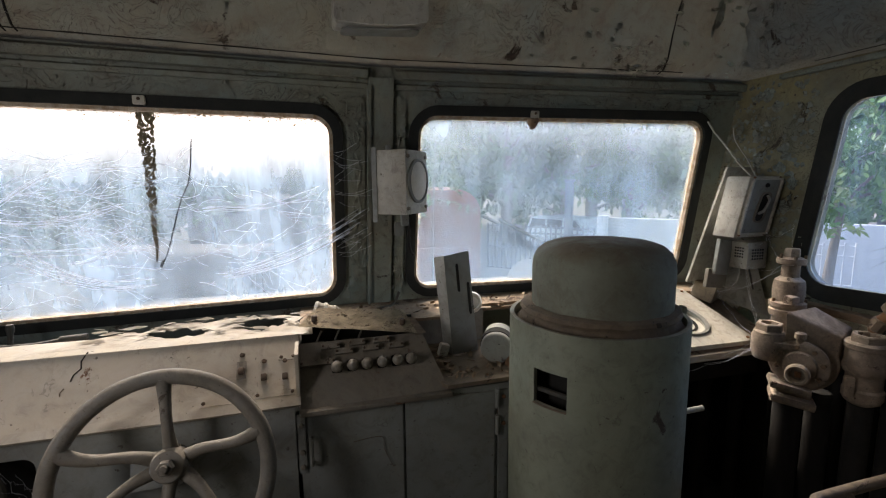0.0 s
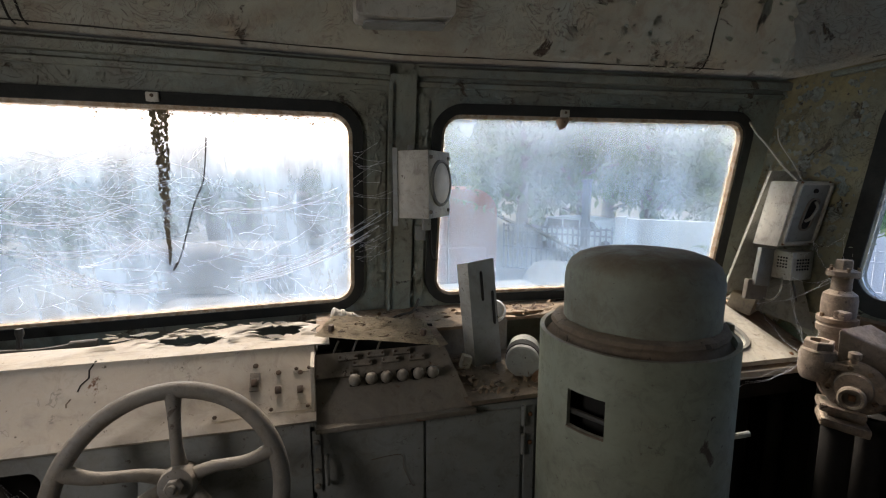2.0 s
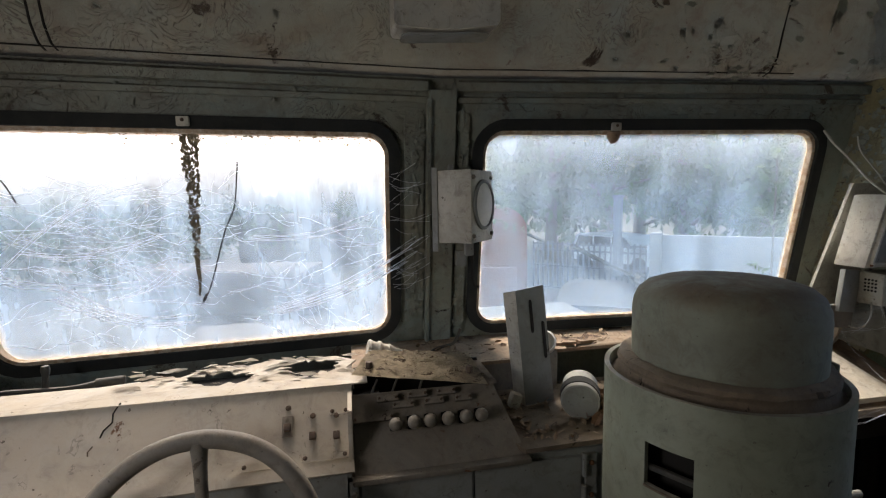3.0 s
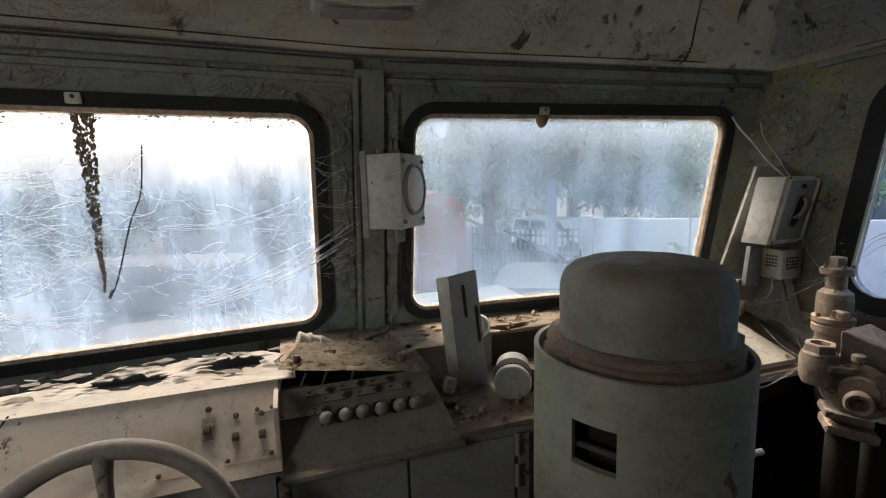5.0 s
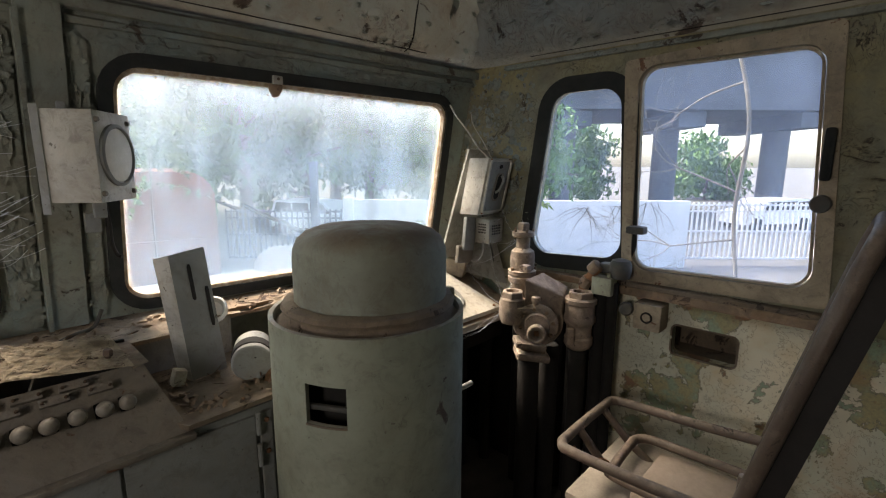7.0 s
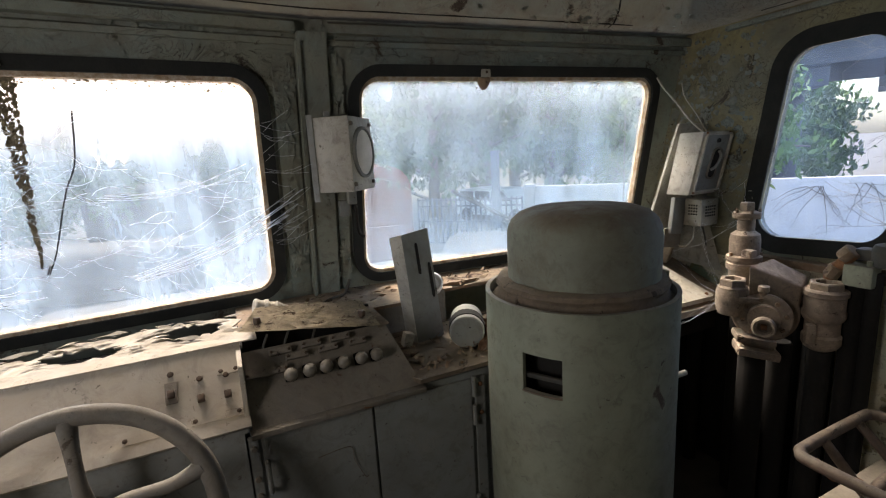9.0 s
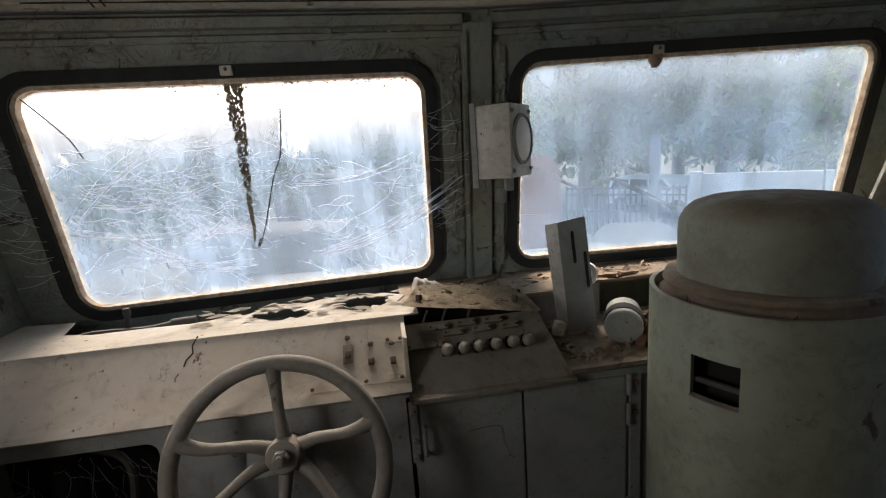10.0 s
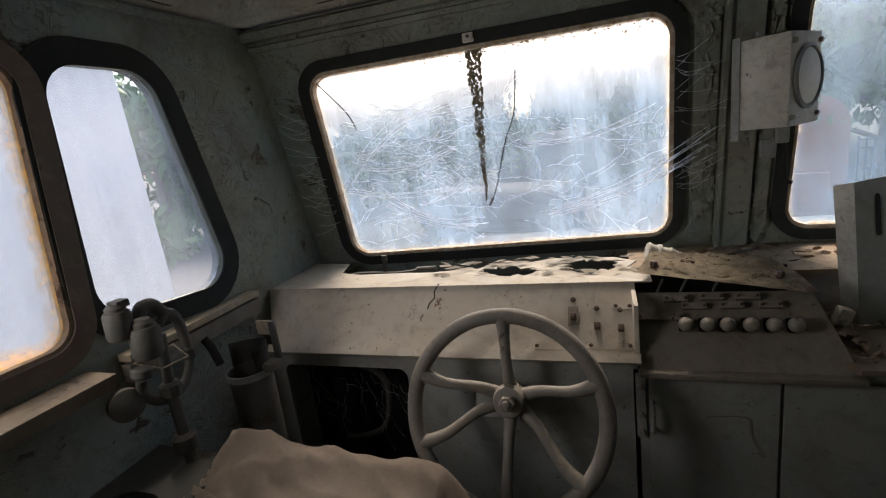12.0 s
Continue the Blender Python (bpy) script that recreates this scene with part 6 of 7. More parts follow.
# ---------------------------------------------------------------- left wall fittings
def left_valves():
    t = thing("brake_stand", "dark grey independent brake valve with bent pipes on the side wall", "brake valve")
    X0 = -1.50
    cyl = [(0, 0), (0.026, 0), (0.030, 0.006), (0.030, 0.058), (0.026, 0.066), (0.022, 0.068), (0.022, 0.076), (0.014, 0.084), (0, 0.084)]
    part("cylinder", lathe(cyl, (X0, 0.957, 1.145), (0.02, 0.05, 1), 22), M_DARKVALVE, t)
    part("cap", box((X0, 0.972, 1.226), (0.035, 0.034, 0.020), 0.006), M_DARKVALVE, t)
    part("cylinder", lathe([(r * 1.15, z * 1.15) for r, z in cyl], (X0 + 0.03, 0.985, 1.085), (0.05, 0.06, 1), 22), M_DARKVALVE, t)
    part("collar", lathe([(0, 0), (0.020, 0), (0.024, 0.005), (0.024, 0.020), (0.018, 0.025), (0, 0.025)], (X0 + 0.03, 0.955, 1.045), (0.05, 0.2, 1), 16), M_DARKVALVE, t)
    part("elbow", sweep(spline([(X0, 1.005, 1.17), (X0, 1.022, 1.195), (X0, 1.050, 1.192), (X0, 1.070, 1.165)]), 0.017, 12), M_DARKVALVE, t)
    part("elbow", sweep(spline([(X0, 1.05, 1.14), (X0, 1.075, 1.158), (X0, 1.100, 1.145), (X0, 1.112, 1.10), (X0, 1.115, 1.03)]), 0.0135, 12), M_DARKVALVE, t)
    part("union", lathe([(0, 0), (0.018, 0), (0.020, 0.006), (0.020, 0.026), (0.015, 0.032), (0, 0.032)], (X0, 1.115, 1.015), (0, 0, 1), 8), M_DARKVALVE, t)
    part("pipe", sweep(spline([(X0, 1.114, 1.02), (X0, 1.10, 0.985), (X0, 1.065, 0.95), (X0, 1.02, 0.945), (X0, 0.985, 0.965), (X0, 0.965, 1.0), (X0 + 0.02, 0.958, 1.04)]), 0.012, 12), M_DARKVALVE, t)
    part("pipe", rod((X0 + 0.02, 1.035, 1.12), (X0 + 0.02, 1.02, 0.985), 0.013, 14), M_DARKVALVE, t)
    part("pipe", rod((X0 + 0.02, 1.022, 0.99), (X0 + 0.02, 1.020, 0.60), 0.015, 14), M_DARKVALVE, t)
    part("union", lathe([(0, 0), (0.022, 0), (0.026, 0.008), (0.026, 0.030), (0.018, 0.038), (0, 0.038)], (X0 + 0.02, 1.022, 0.958), (0, 0, 1), 8), M_DARKVALVE, t)
    part("union", lathe([(0, 0), (0.026, 0), (0.030, 0.008), (0.030, 0.040), (0.022, 0.050), (0, 0.050)], (X0 + 0.02, 1.020, 0.80), (0, 0, 1), 14), M_DARKVALVE, t)
    part("round_body", lathe([(0, 0), (0.036, 0.0), (0.040, 0.008), (0.040, 0.024), (0.022, 0.034), (0, 0.034)], (X0 - 0.03, 0.935, 0.985), (0.9, -0.3, 0), 24), M_DARKVALVE, t)
    part("wire_frame", sweep([(X0, 0.965, 1.075), (X0 + 0.04, 1.00, 1.045), (X0 + 0.03, 1.085, 1.035), (X0 - 0.03, 1.10, 1.06)], 0.0024, 6, True), M_FRAME, t, "pale wire loop")
    t = thing("cup_holder", "dark riveted sheet-metal bucket holder on the side wall", "holder")
    c = Vector((-1.45, 1.255, 0))
    part("bucket", lathe([(0.060, 0.55), (0.063, 0.86), (0.064, 0.905), (0.060, 0.905), (0.058, 0.86), (0.054, 0.55), (0, 0.55)], c, seg=30), M_LOCKER, t)
    part("rim", lathe([(0.064, 0.888), (0.068, 0.889), (0.068, 0.908), (0.064, 0.909)], c, seg=30), M_CAB, t, "pale rolled rim")
    b = bmesh.new()
    ks = [radians(a) for a in range(-30, 181, 6)]
    vs = [[b.verts.new(c + Vector((0.061 * math.cos(k), 0.061 * math.sin(k), z))) for z in (0.90, 0.995 - 0.02 * abs(math.sin(k - 0.5)))] for k in ks]
    for p, q in zip(vs, vs[1:]):
        b.faces.new((p[0], q[0], q[1], p[1]))
    bmesh.ops.solidify(b, geom=list(b.faces), thickness=0.003)
    part("back_guard", b, M_LOCKER, t, "dark curved guard")
    part("strap", box((-1.40, 1.30, 1.02), (0.055, 0.008, 0.045), 0.003), M_FRAME, t)
    part("strap", box((-1.368, 1.295, 0.975), (0.022, 0.010, 0.135), 0.003), M_LOCKER, t)
    part("lug", box((-1.372, 1.265, 0.915), (0.036, 0.05, 0.026), 0.006), M_DARKVALVE, t)
    part("bottle_neck", sweep(spline([(-1.60, 1.255, 1.00), (-1.585, 1.26, 0.97), (-1.57, 1.265, 0.91)]), 0.013, 10), M_BLACK, t)
    t = thing("wall_locker", "low grey steel side locker with a dark oval opening", "locker")
    top = plate([(-1.64, -0.4), (-1.36, -0.4), (-1.36, 1.04), (-1.40, 1.06), (-1.64, 1.06)], [roundpoly([(-1.58, 0.55), (-1.42, 0.55), (-1.42, 0.90), (-1.58, 0.90)], 0.06)], 0.0, -0.012, lambda x, y, d: Vector((x, y, 0.765 + d)))
    part("top", top, M_LOCKER, t, "", None)
    part("side", box((-1.365, 0.33, 0.38), (0.012, 1.44, 0.76), 0.002), M_LOCKER, t)
    part("end", box((-1.50, 1.055, 0.38), (0.27, 0.012, 0.76), 0.002), M_LOCKER, t)
    # black sheet below the oval opening imitates the locker's inner shade
    part("inside", box((-1.50, 0.7, 0.60), (0.26, 0.7, 0.01), 0.0), M_BLACK, t, "sheet painted black for the shade inside")


left_valves()


def ceiling_lamp():
    t = thing("ceiling_lamp", "pale grey box lamp with a sagging edge under the ceiling", "ceiling lamp")
    low = [(-0.185 + 0.315 * k / 12, 2.052 - 0.012 * math.sin(math.pi * k / 12) + 0.016 * k / 12) for k in range(13)]
    outline = roundpoly([(-0.185, 2.33)] + low + [(0.13, 2.33)], 0.02, 4)
    part("case", plate(outline, [], 0.0, 0.12, lambda x, z, d: Vector((x, 1.66 + d, z))), M_BOX, t, "", 40)
    part("cover", plate(roundpoly([(-0.16, 0.02), (0.105, 0.02), (0.105, 0.10), (-0.16, 0.10)], 0.02, 4), [], 0.0, -0.006, lambda x, y, d: Vector((x, 1.66 + y, 2.040 + d + 0.05 * (x + 0.185) - 0.003))), M_CAB, t, "dull lower cover", None)
    return t


ceiling_lamp()

# flakes of paint that curl off the front ledge, the corners and the ceiling
def paint_flakes():
    t = thing("paint_flakes", "curled flakes of peeling grey paint", "paint", kind="stuff")
    rnd = random.Random(33)
    b = bmesh.new()

    def flake(p, nrm, k):
        u, v, n = basis_of(nrm)
        a = rnd.uniform(0, 6.28)
        e, f = u * math.cos(a) + v * math.sin(a), v * math.cos(a) - u * math.sin(a)
        c = rnd.uniform(0.2, 0.7)
        rows = []
        for i in range(4):
            s = i / 3
            w = k * (0.55 + 0.45 * rnd.random()) * (1 - 0.35 * s)
            rows.append((b.verts.new(p + e * k * 1.5 * s + n * (0.001 + c * k * s * s) + f * w), b.verts.new(p + e * k * 1.5 * s + n * (0.001 + c * k * s * s) - f * w)))
        for q, r in zip(rows, rows[1:]):
            b.faces.new((q[0], q[1], r[1], r[0]))
    for i in range(620):
        x = rnd.uniform(LEFT + 0.1, RIGHT - 0.1)
        if x < -0.1 and rnd.random() < 0.5:
            continue
        z = rnd.choice((rnd.uniform(1.85, 1.97), rnd.uniform(1.9, 1.96)))
        flake(on_screen(x, z, 0.004), (0, -1, -0.2), rnd.uniform(0.003, 0.012))
    for i in range(130):
        z, s = rnd.uniform(1.0, 1.85), rnd.choice((-1, 1))
        x = rnd.uniform(0.06, 0.10) if s > 0 else rnd.uniform(-0.125, -0.06)
        flake(on_screen(x, z, 0.014), (0, -1, -0.2), rnd.uniform(0.005, 0.015))
    for i in range(900):
        x, y = rnd.uniform(0.5, 1.6), rnd.uniform(0.2, 1.8)
        if rnd.random() < 0.25:
            x = rnd.uniform(-1.5, 0.5)
        flake(Vector((x, y, ceiling_z(x, y) - 0.002)), (-0.3, -0.3, -1), rnd.uniform(0.004, 0.02))
    for i in range(330):
        flake(on_right(rnd.uniform(1.45, 1.95), rnd.uniform(1.2, 1.95), 0.002), (-1, 0, 0), rnd.uniform(0.004, 0.015))

    def sheet(place, k, lift):
        """A ragged sheet of paint that comes away from the wall along its edge; place maps (a, b, depth)."""
        n = 13
        rim = [(k * rnd.uniform(0.5, 1.15) * math.cos(a), k * rnd.uniform(0.5, 1.15) * math.sin(a)) for a in (6.2832 * i / n for i in range(n))]
        loose = rnd.uniform(0, 6.28)
        mid = b.verts.new(place(0, 0, 0.002))
        inner = [b.verts.new(place(x * 0.6, z * 0.6, 0.003)) for x, z in rim]
        outer = [b.verts.new(place(x, z, 0.001 + lift * max(0.0, math.cos(6.2832 * i / n - loose)) * rnd.uniform(0.6, 1.2))) for i, (x, z) in enumerate(rim)]
        for i in range(n):
            j = (i + 1) % n
            b.faces.new((mid, inner[i], inner[j]))
            b.faces.new((inner[i], outer[i], outer[j], inner[j]))
    for i in range(90):
        x0, z0 = rnd.uniform(LEFT + 0.1, RIGHT - 0.12), rnd.uniform(1.845, 1.93)
        if x0 < -0.15 and rnd.random() < 0.55:
            continue
        sheet(lambda a, c, d: on_screen(x0 + a * 1.8, z0 + c * 0.6, d + 0.001), rnd.uniform(0.012, 0.04), rnd.uniform(0.003, 0.012))
    for i in range(26):
        left = rnd.random() < 0.55
        x0, z0 = (rnd.uniform(-0.128, -0.062) if left else rnd.uniform(0.068, 0.104)), rnd.uniform(1.0, 1.84)
        sheet(lambda a, c, d: on_screen(x0 + a * 0.7, z0 + c * 1.5, d + 0.013), rnd.uniform(0.014, 0.036), rnd.uniform(0.004, 0.016))
    for i in range(60):
        y0, z0 = rnd.uniform(1.50, 1.86), rnd.uniform(1.2, 1.93)
        sheet(lambda a, c, d: on_right(y0 + a, z0 + c, d + 0.001), rnd.uniform(0.010, 0.035), rnd.uniform(0.003, 0.012))
    for i in range(80):
        x0, y0 = rnd.uniform(0.7, 1.5), rnd.uniform(0.2, 1.70)
        sheet(lambda a, c, d: Vector((x0 + a, y0 + c, ceiling_z(x0 + a, y0 + c) - 0.002 - d)), rnd.uniform(0.012, 0.045), rnd.uniform(0.004, 0.016))
    part("wall_flakes", b, M_WALL, t, "", None)
    b = bmesh.new()
    for i in range(260):
        y, z = rnd.gauss(0.66, 0.22), rnd.gauss(0.62, 0.12)
        if not (0.55 < y < 0.78 and 0.77 < z < 0.92) and z < 0.96:
            flake(on_right(y, z, 0.002), (-1, 0, 0), rnd.uniform(0.003, 0.012))
    part("side_flakes", b, M_PEEL, t, "", None)


paint_flakes()


def foam_strip():
    t = thing("cable_bundle", "dark frayed cable bundle between the cabinet and the drum", "cables")
    path = [Vector((0.405 + 0.012 * math.sin(k * 1.7), 1.46 + 0.01 * math.sin(k * 2.3), 0.02 + 0.81 * k / 60)) for k in range(61)]
    b = sweep(path, 0.02, 12, radii=[0.020 + 0.008 * math.sin(k * 2.9) * math.sin(k * 0.7) for k in range(61)])
    part("sheath", jitter(b, 0.009, 55), M_RUBBER, t, "frayed dark sheath")
    for j in range(4):
        p = [Vector((0.40 + 0.015 * math.sin(k * 0.9 + j * 2), 1.445 + 0.01 * math.cos(k * 0.7 + j), 0.15 + 0.68 * k / 20)) for k in range(21)]
        part("cable", sweep(spline(p, 3), 0.004, 6), M_DARKVALVE, t)


foam_strip()

webs = thing("corner_cobwebs", "dusty cobwebs over the side desk fittings", "cobweb", kind="stuff")
b = bmesh.new()
rnd = random.Random(77)
anchors = [(1.54, 1.60, 1.16), (1.52, 1.40, 1.20), (1.62, 1.50, 1.10), (1.50, 1.70, 1.02), (1.60, 1.56, 1.30), (1.62, 1.46, 1.35), (1.30, 1.45, 0.82), (1.20, 1.45, 0.80), (1.42, 1.40, 0.90), (1.05, 1.46, 0.82)]
for i in range(46):
    p, q = (Vector(a) for a in rnd.sample(anchors, 2))
    if (p - q).length > 0.42:
        continue
    pts = [p.lerp(q, k / 8) + Vector((0, 0, -0.03 * math.sin(math.pi * k / 8))) + noise.noise_vector(Vector((i, k * 0.9, 1))) * 0.016 for k in range(9)]
    sweep(pts, 0.0003, 4, bm=b)
for i in range(16):
    p = Vector((rnd.uniform(-1.48, -1.08), 1.485, rnd.uniform(0.70, 0.79)))
    q = p + Vector((rnd.uniform(-0.12, 0.12), rnd.uniform(0.01, 0.06), rnd.uniform(-0.28, -0.05)))
    pts = [p.lerp(q, k / 8) + noise.noise_vector(Vector((i, k * 0.9, 5))) * 0.02 for k in range(9)]
    sweep(pts, 0.00025, 4, bm=b)
part("strands", b, M_WEB, webs, "", None)

# ---------------------------------------------------------------- outside
G = -1.6
M_GROUND = plain("pale_dusty_ground", (0.16, 0.15, 0.135), (0.11, 0.105, 0.09), 0.95, 0, 0.8, 0.3)
M_DECK = plain("pale_dusty_deck", (0.20, 0.195, 0.185), (0.14, 0.135, 0.13), 0.9, 0, 2.0, 0.3)
M_WALLWHITE = plain("whitewashed_wall", (0.62, 0.62, 0.61), (0.54, 0.54, 0.53), 0.9, 0, 1.2, 0.1)
# lighter than the yard wall's whitewash, to bounce more light into the cab
M_BLDG = plain("whitewash_raised_for_bounce", (0.82, 0.82, 0.80), (0.76, 0.76, 0.74), 0.9, 0, 1.0, 0.1)
M_CONC = plain("viaduct_concrete", (0.115, 0.125, 0.14), (0.085, 0.095, 0.105), 0.9, 0, 0.6, 0.2)
M_LEAF = plain("green_leaves", (0.065, 0.155, 0.035), (0.11, 0.22, 0.055), 0.6, 0, 1.5, 0.0)
M_BARK = plain("grey_bark", (0.22, 0.19, 0.15), (0.14, 0.12, 0.095), 0.95, 0, 5, 0.5)
M_ORANGE = plain("faded_orange_paint", (0.40, 0.13, 0.07), (0.30, 0.11, 0.07), 0.8, 0, 2, 0.2)
M_HOOD = plain("dull_vehicle_paint", (0.05, 0.05, 0.065), (0.08, 0.07, 0.075), 0.7, 0, 2, 0.2)
M_TROLLEY = plain("faded_grey_paint", (0.075, 0.078, 0.08), (0.055, 0.056, 0.06), 0.85, 0, 2, 0.2)
M_FENCE = plain("faded_blue_grey_steel", (0.21, 0.235, 0.265), (0.17, 0.19, 0.22), 0.7, 0, 3, 0.1)
M_CARWHITE = plain("white_car_paint", (0.75, 0.76, 0.77), (0.70, 0.70, 0.70), 0.35, 0, 2, 0.0)
M_CARGLASS = plain("dark_car_glass", (0.02, 0.025, 0.03), (0.03, 0.035, 0.04), 0.15, 0, 2, 0.0)

b = bmesh.new()
bmesh.ops.create_grid(b, x_segments=8, y_segments=8, size=900)
for v in b.verts:
    v.co.z = G
tagged(link_mesh("ground", b, M_GROUND), "pale dusty yard ground", "ground", kind="structure")


def polar(az, dist, z=G):
    a = radians(az)
    return Vector((-0.22 + dist * math.sin(a), 0.24 + dist * math.cos(a), z))


YARD = Matrix.Translation(polar(46, 14.0)) @ Matrix.Rotation(radians(-46), 4, 'Z')   # x along the yard wall, y away from the cab


def yard(x, y, z):
    return YARD @ Vector((x, y, z))


def in_yard(bm):
    bmesh.ops.transform(bm, matrix=YARD, verts=bm.verts)
    return bm


t = thing("yard_wall", "low whitewashed yard wall", "yard wall")
part("wall", in_yard(box((2.55, 0.1, 1.03), (10.3, 0.2, 2.06), 0.02)), M_WALLWHITE, t)
part("pier", in_yard(box((-2.6, 0.05, 1.06), (0.3, 0.3, 2.12), 0.02)), M_WALLWHITE, t)


def climber(x, z, seed, n):
    """Bare twigs of a dead climber that fan out over the yard wall."""
    t = thing("dead_climber", "bare grey twigs of a dead climber on the yard wall", "climber", "climbers on the yard wall")
    rnd = random.Random(seed)
    b = bmesh.new()
    for i in range(n):
        q = radians(rnd.uniform(200, 340))
        p, pts = Vector((x + rnd.uniform(-.2, .2), -0.03, z)), []
        for k in range(7):
            pts.append(YARD @ p)
            q += rnd.uniform(-.35, .35)
            p = p + Vector((math.cos(q), 0, math.sin(q))) * rnd.uniform(0.12, 0.28)
            p.z = max(p.z, 0.1)
        sweep(pts, 0.01, 5, bm=b, radii=[0.010 * (1 - 0.12 * k) for k in range(7)])
    part("twigs", b, M_BARK, t, "", None)


climber(4.4, 1.85, 5, 8)
climber(5.4, 1.9, 6, 5)
climber(6.5, 2.0, 7, 6)


def fence(x0, x1, y, h, m, lab):
    t = thing("fence", lab, "fence", "yard fences")
    n = int((x1 - x0) / 0.16)
    first = in_yard(box((x0, y, h / 2 + 0.1), (0.05, 0.04, h - 0.2), 0.0))
    bar = part("bar", first, m, t)
    d = YARD.to_3x3() @ Vector((1, 0, 0))
    for i in range(1, n + 1):
        o = new("bar", bar.data)
        o.parent = t
        o.location = d * (i * (x1 - x0) / n)
    for z in (0.25, h * 0.55, h - 0.28, h - 0.08):
        part("rail", in_yard(box(((x0 + x1) / 2, y, z), (x1 - x0, 0.05, 0.05), 0.0)), m, t)
    return t


fence(7.8, 15.0, 0.3, 2.0, M_WALLWHITE, "white steel bar fence beside the yard wall")
fence(-6.4, -2.9, 0.3, 1.75, M_FENCE, "blue-grey bar fence beside the yard wall")
fence(0.6, 2.6, -2.6, 1.9, M_WALLWHITE, "white bar gate standing before the yard wall")


def viaduct():
    t = thing("viaduct", "grey concrete viaduct on round columns behind the yard", "viaduct")
    part("deck", in_yard(box((24, 17, 8.4), (62, 9.0, 4.6), 0.3)), M_CONC, t)
    part("parapet", in_yard(box((24, 12.4, 11.2), (62, 0.25, 1.0), 0.05)), M_CONC, t)
    for x in (1.5, 8.0, 14.5, 21.5, 30):
        part("column", in_yard(lathe([(0.75, 0), (0.75, 6.2), (0, 6.2)], (x, 16, 0), seg=20)), M_CONC, t, "round concrete column")
        part("crosshead", in_yard(box((x, 17, 5.7), (1.6, 8, 0.9), 0.1)), M_CONC, t)


viaduct()


def leaf_clump(seed, n, size, leaf):
    rnd = random.Random(seed)
    vs, fs = [], []
    for i in range(n):
        while True:
            p = Vector((rnd.uniform(-1, 1), rnd.uniform(-1, 1), rnd.uniform(-1, 1)))
            if p.length < 1:
                break
        p = p * size * (0.6 + 0.5 * rnd.random())
        q = Euler((rnd.uniform(0, 6), rnd.uniform(0, 6), rnd.uniform(0, 6))).to_matrix()
        k = leaf * rnd.uniform(0.6, 1.3)
        o = len(vs)
        for a, c in ((-1, 0), (-.1, -.42), (1, 0), (-.1, .42)):
            vs.append(p + q @ Vector((a * k, c * k, 0.1 * k * a)))
        fs.append((o, o + 1, o + 2, o + 3))
    return vs, fs


def tree(base, height, spread, seed, lab, leaf=0.16, dens=170, low=0.35):
    rnd = random.Random(seed)
    t = thing("tree", lab, "tree", "trees round the yard")
    b = bmesh.new()
    top = base + Vector((rnd.uniform(-.4, .4), rnd.uniform(-.4, .4), height * 0.72))
    path = spline([base, base.lerp(top, 0.4) + Vector((rnd.uniform(-.2, .2), rnd.uniform(-.2, .2), 0)), top], 6)
    sweep(path, 0.1, 8, bm=b, radii=[0.03 * height * (1 - 0.75 * i / (len(path) - 1)) for i in range(len(path))])
    vs, fs = [], []
    for i in range(16):
        s = rnd.uniform(low, 1.0)
        a = rnd.uniform(0, 6.28)
        st = base.lerp(top, s)
        r = spread * rnd.uniform(0.35, 1.0) * (1.15 - 0.5 * s)
        en = st + Vector((math.cos(a) * r, math.sin(a) * r, height * rnd.uniform(0.02, 0.25)))
        sweep(spline([st, st.lerp(en, 0.5) + Vector((0, 0, 0.1)), en], 4), 0.02, 6, bm=b, radii=[0.009 * height * (1 - 0.085 * k) for k in range(9)])
        for e in (en, st.lerp(en, 0.6)):
            cv, cf = leaf_clump(rnd.random(), dens, spread * 0.38, leaf)
            o = len(vs)
            vs += [v + e for v in cv]
            fs += [tuple(k + o for k in f) for f in cf]
    part("trunk", b, M_BARK, t, "grey trunk with limbs", 50)
    me = bpy.data.meshes.new("crown")
    me.from_pydata([tuple(v) for v in vs], [], fs)
    me.materials.append(M_LEAF)
    o = new("crown", me)
    o.parent = t


spots = ((-30, 26, 9, 4.2), (-20, 30, 8.5, 4.4), (-11, 27, 7.5, 4.0), (-3, 31, 8.0, 4.4), (4, 25, 10, 4.2), (10, 22, 11, 4.4), (17, 26, 12.5, 5.0), (24, 24, 12.5, 5.2), (31, 27, 13, 5.4), (38, 26, 13, 5.4), (45, 24, 11, 4.4), (20, 34, 15, 6.5), (34, 36, 16, 6.5), (7, 36, 14, 6.0), (53, 21, 8.5, 2.8), (-40, 27, 9, 4.2), (-50, 22, 8, 3.6), (62, 42, 8, 4.0), (76, 50, 6, 4.0))
for i, (az, di, h, sp) in enumerate(spots):
    tree(polar(az, di), h, sp, 100 + i, "leafy green tree behind the yard", leaf=0.27, dens=170, low=0.08)
tree(polar(57, 11.0), 4.6, 1.5, 300, "slender leafy tree near the cab", leaf=0.09, dens=60, low=0.70)


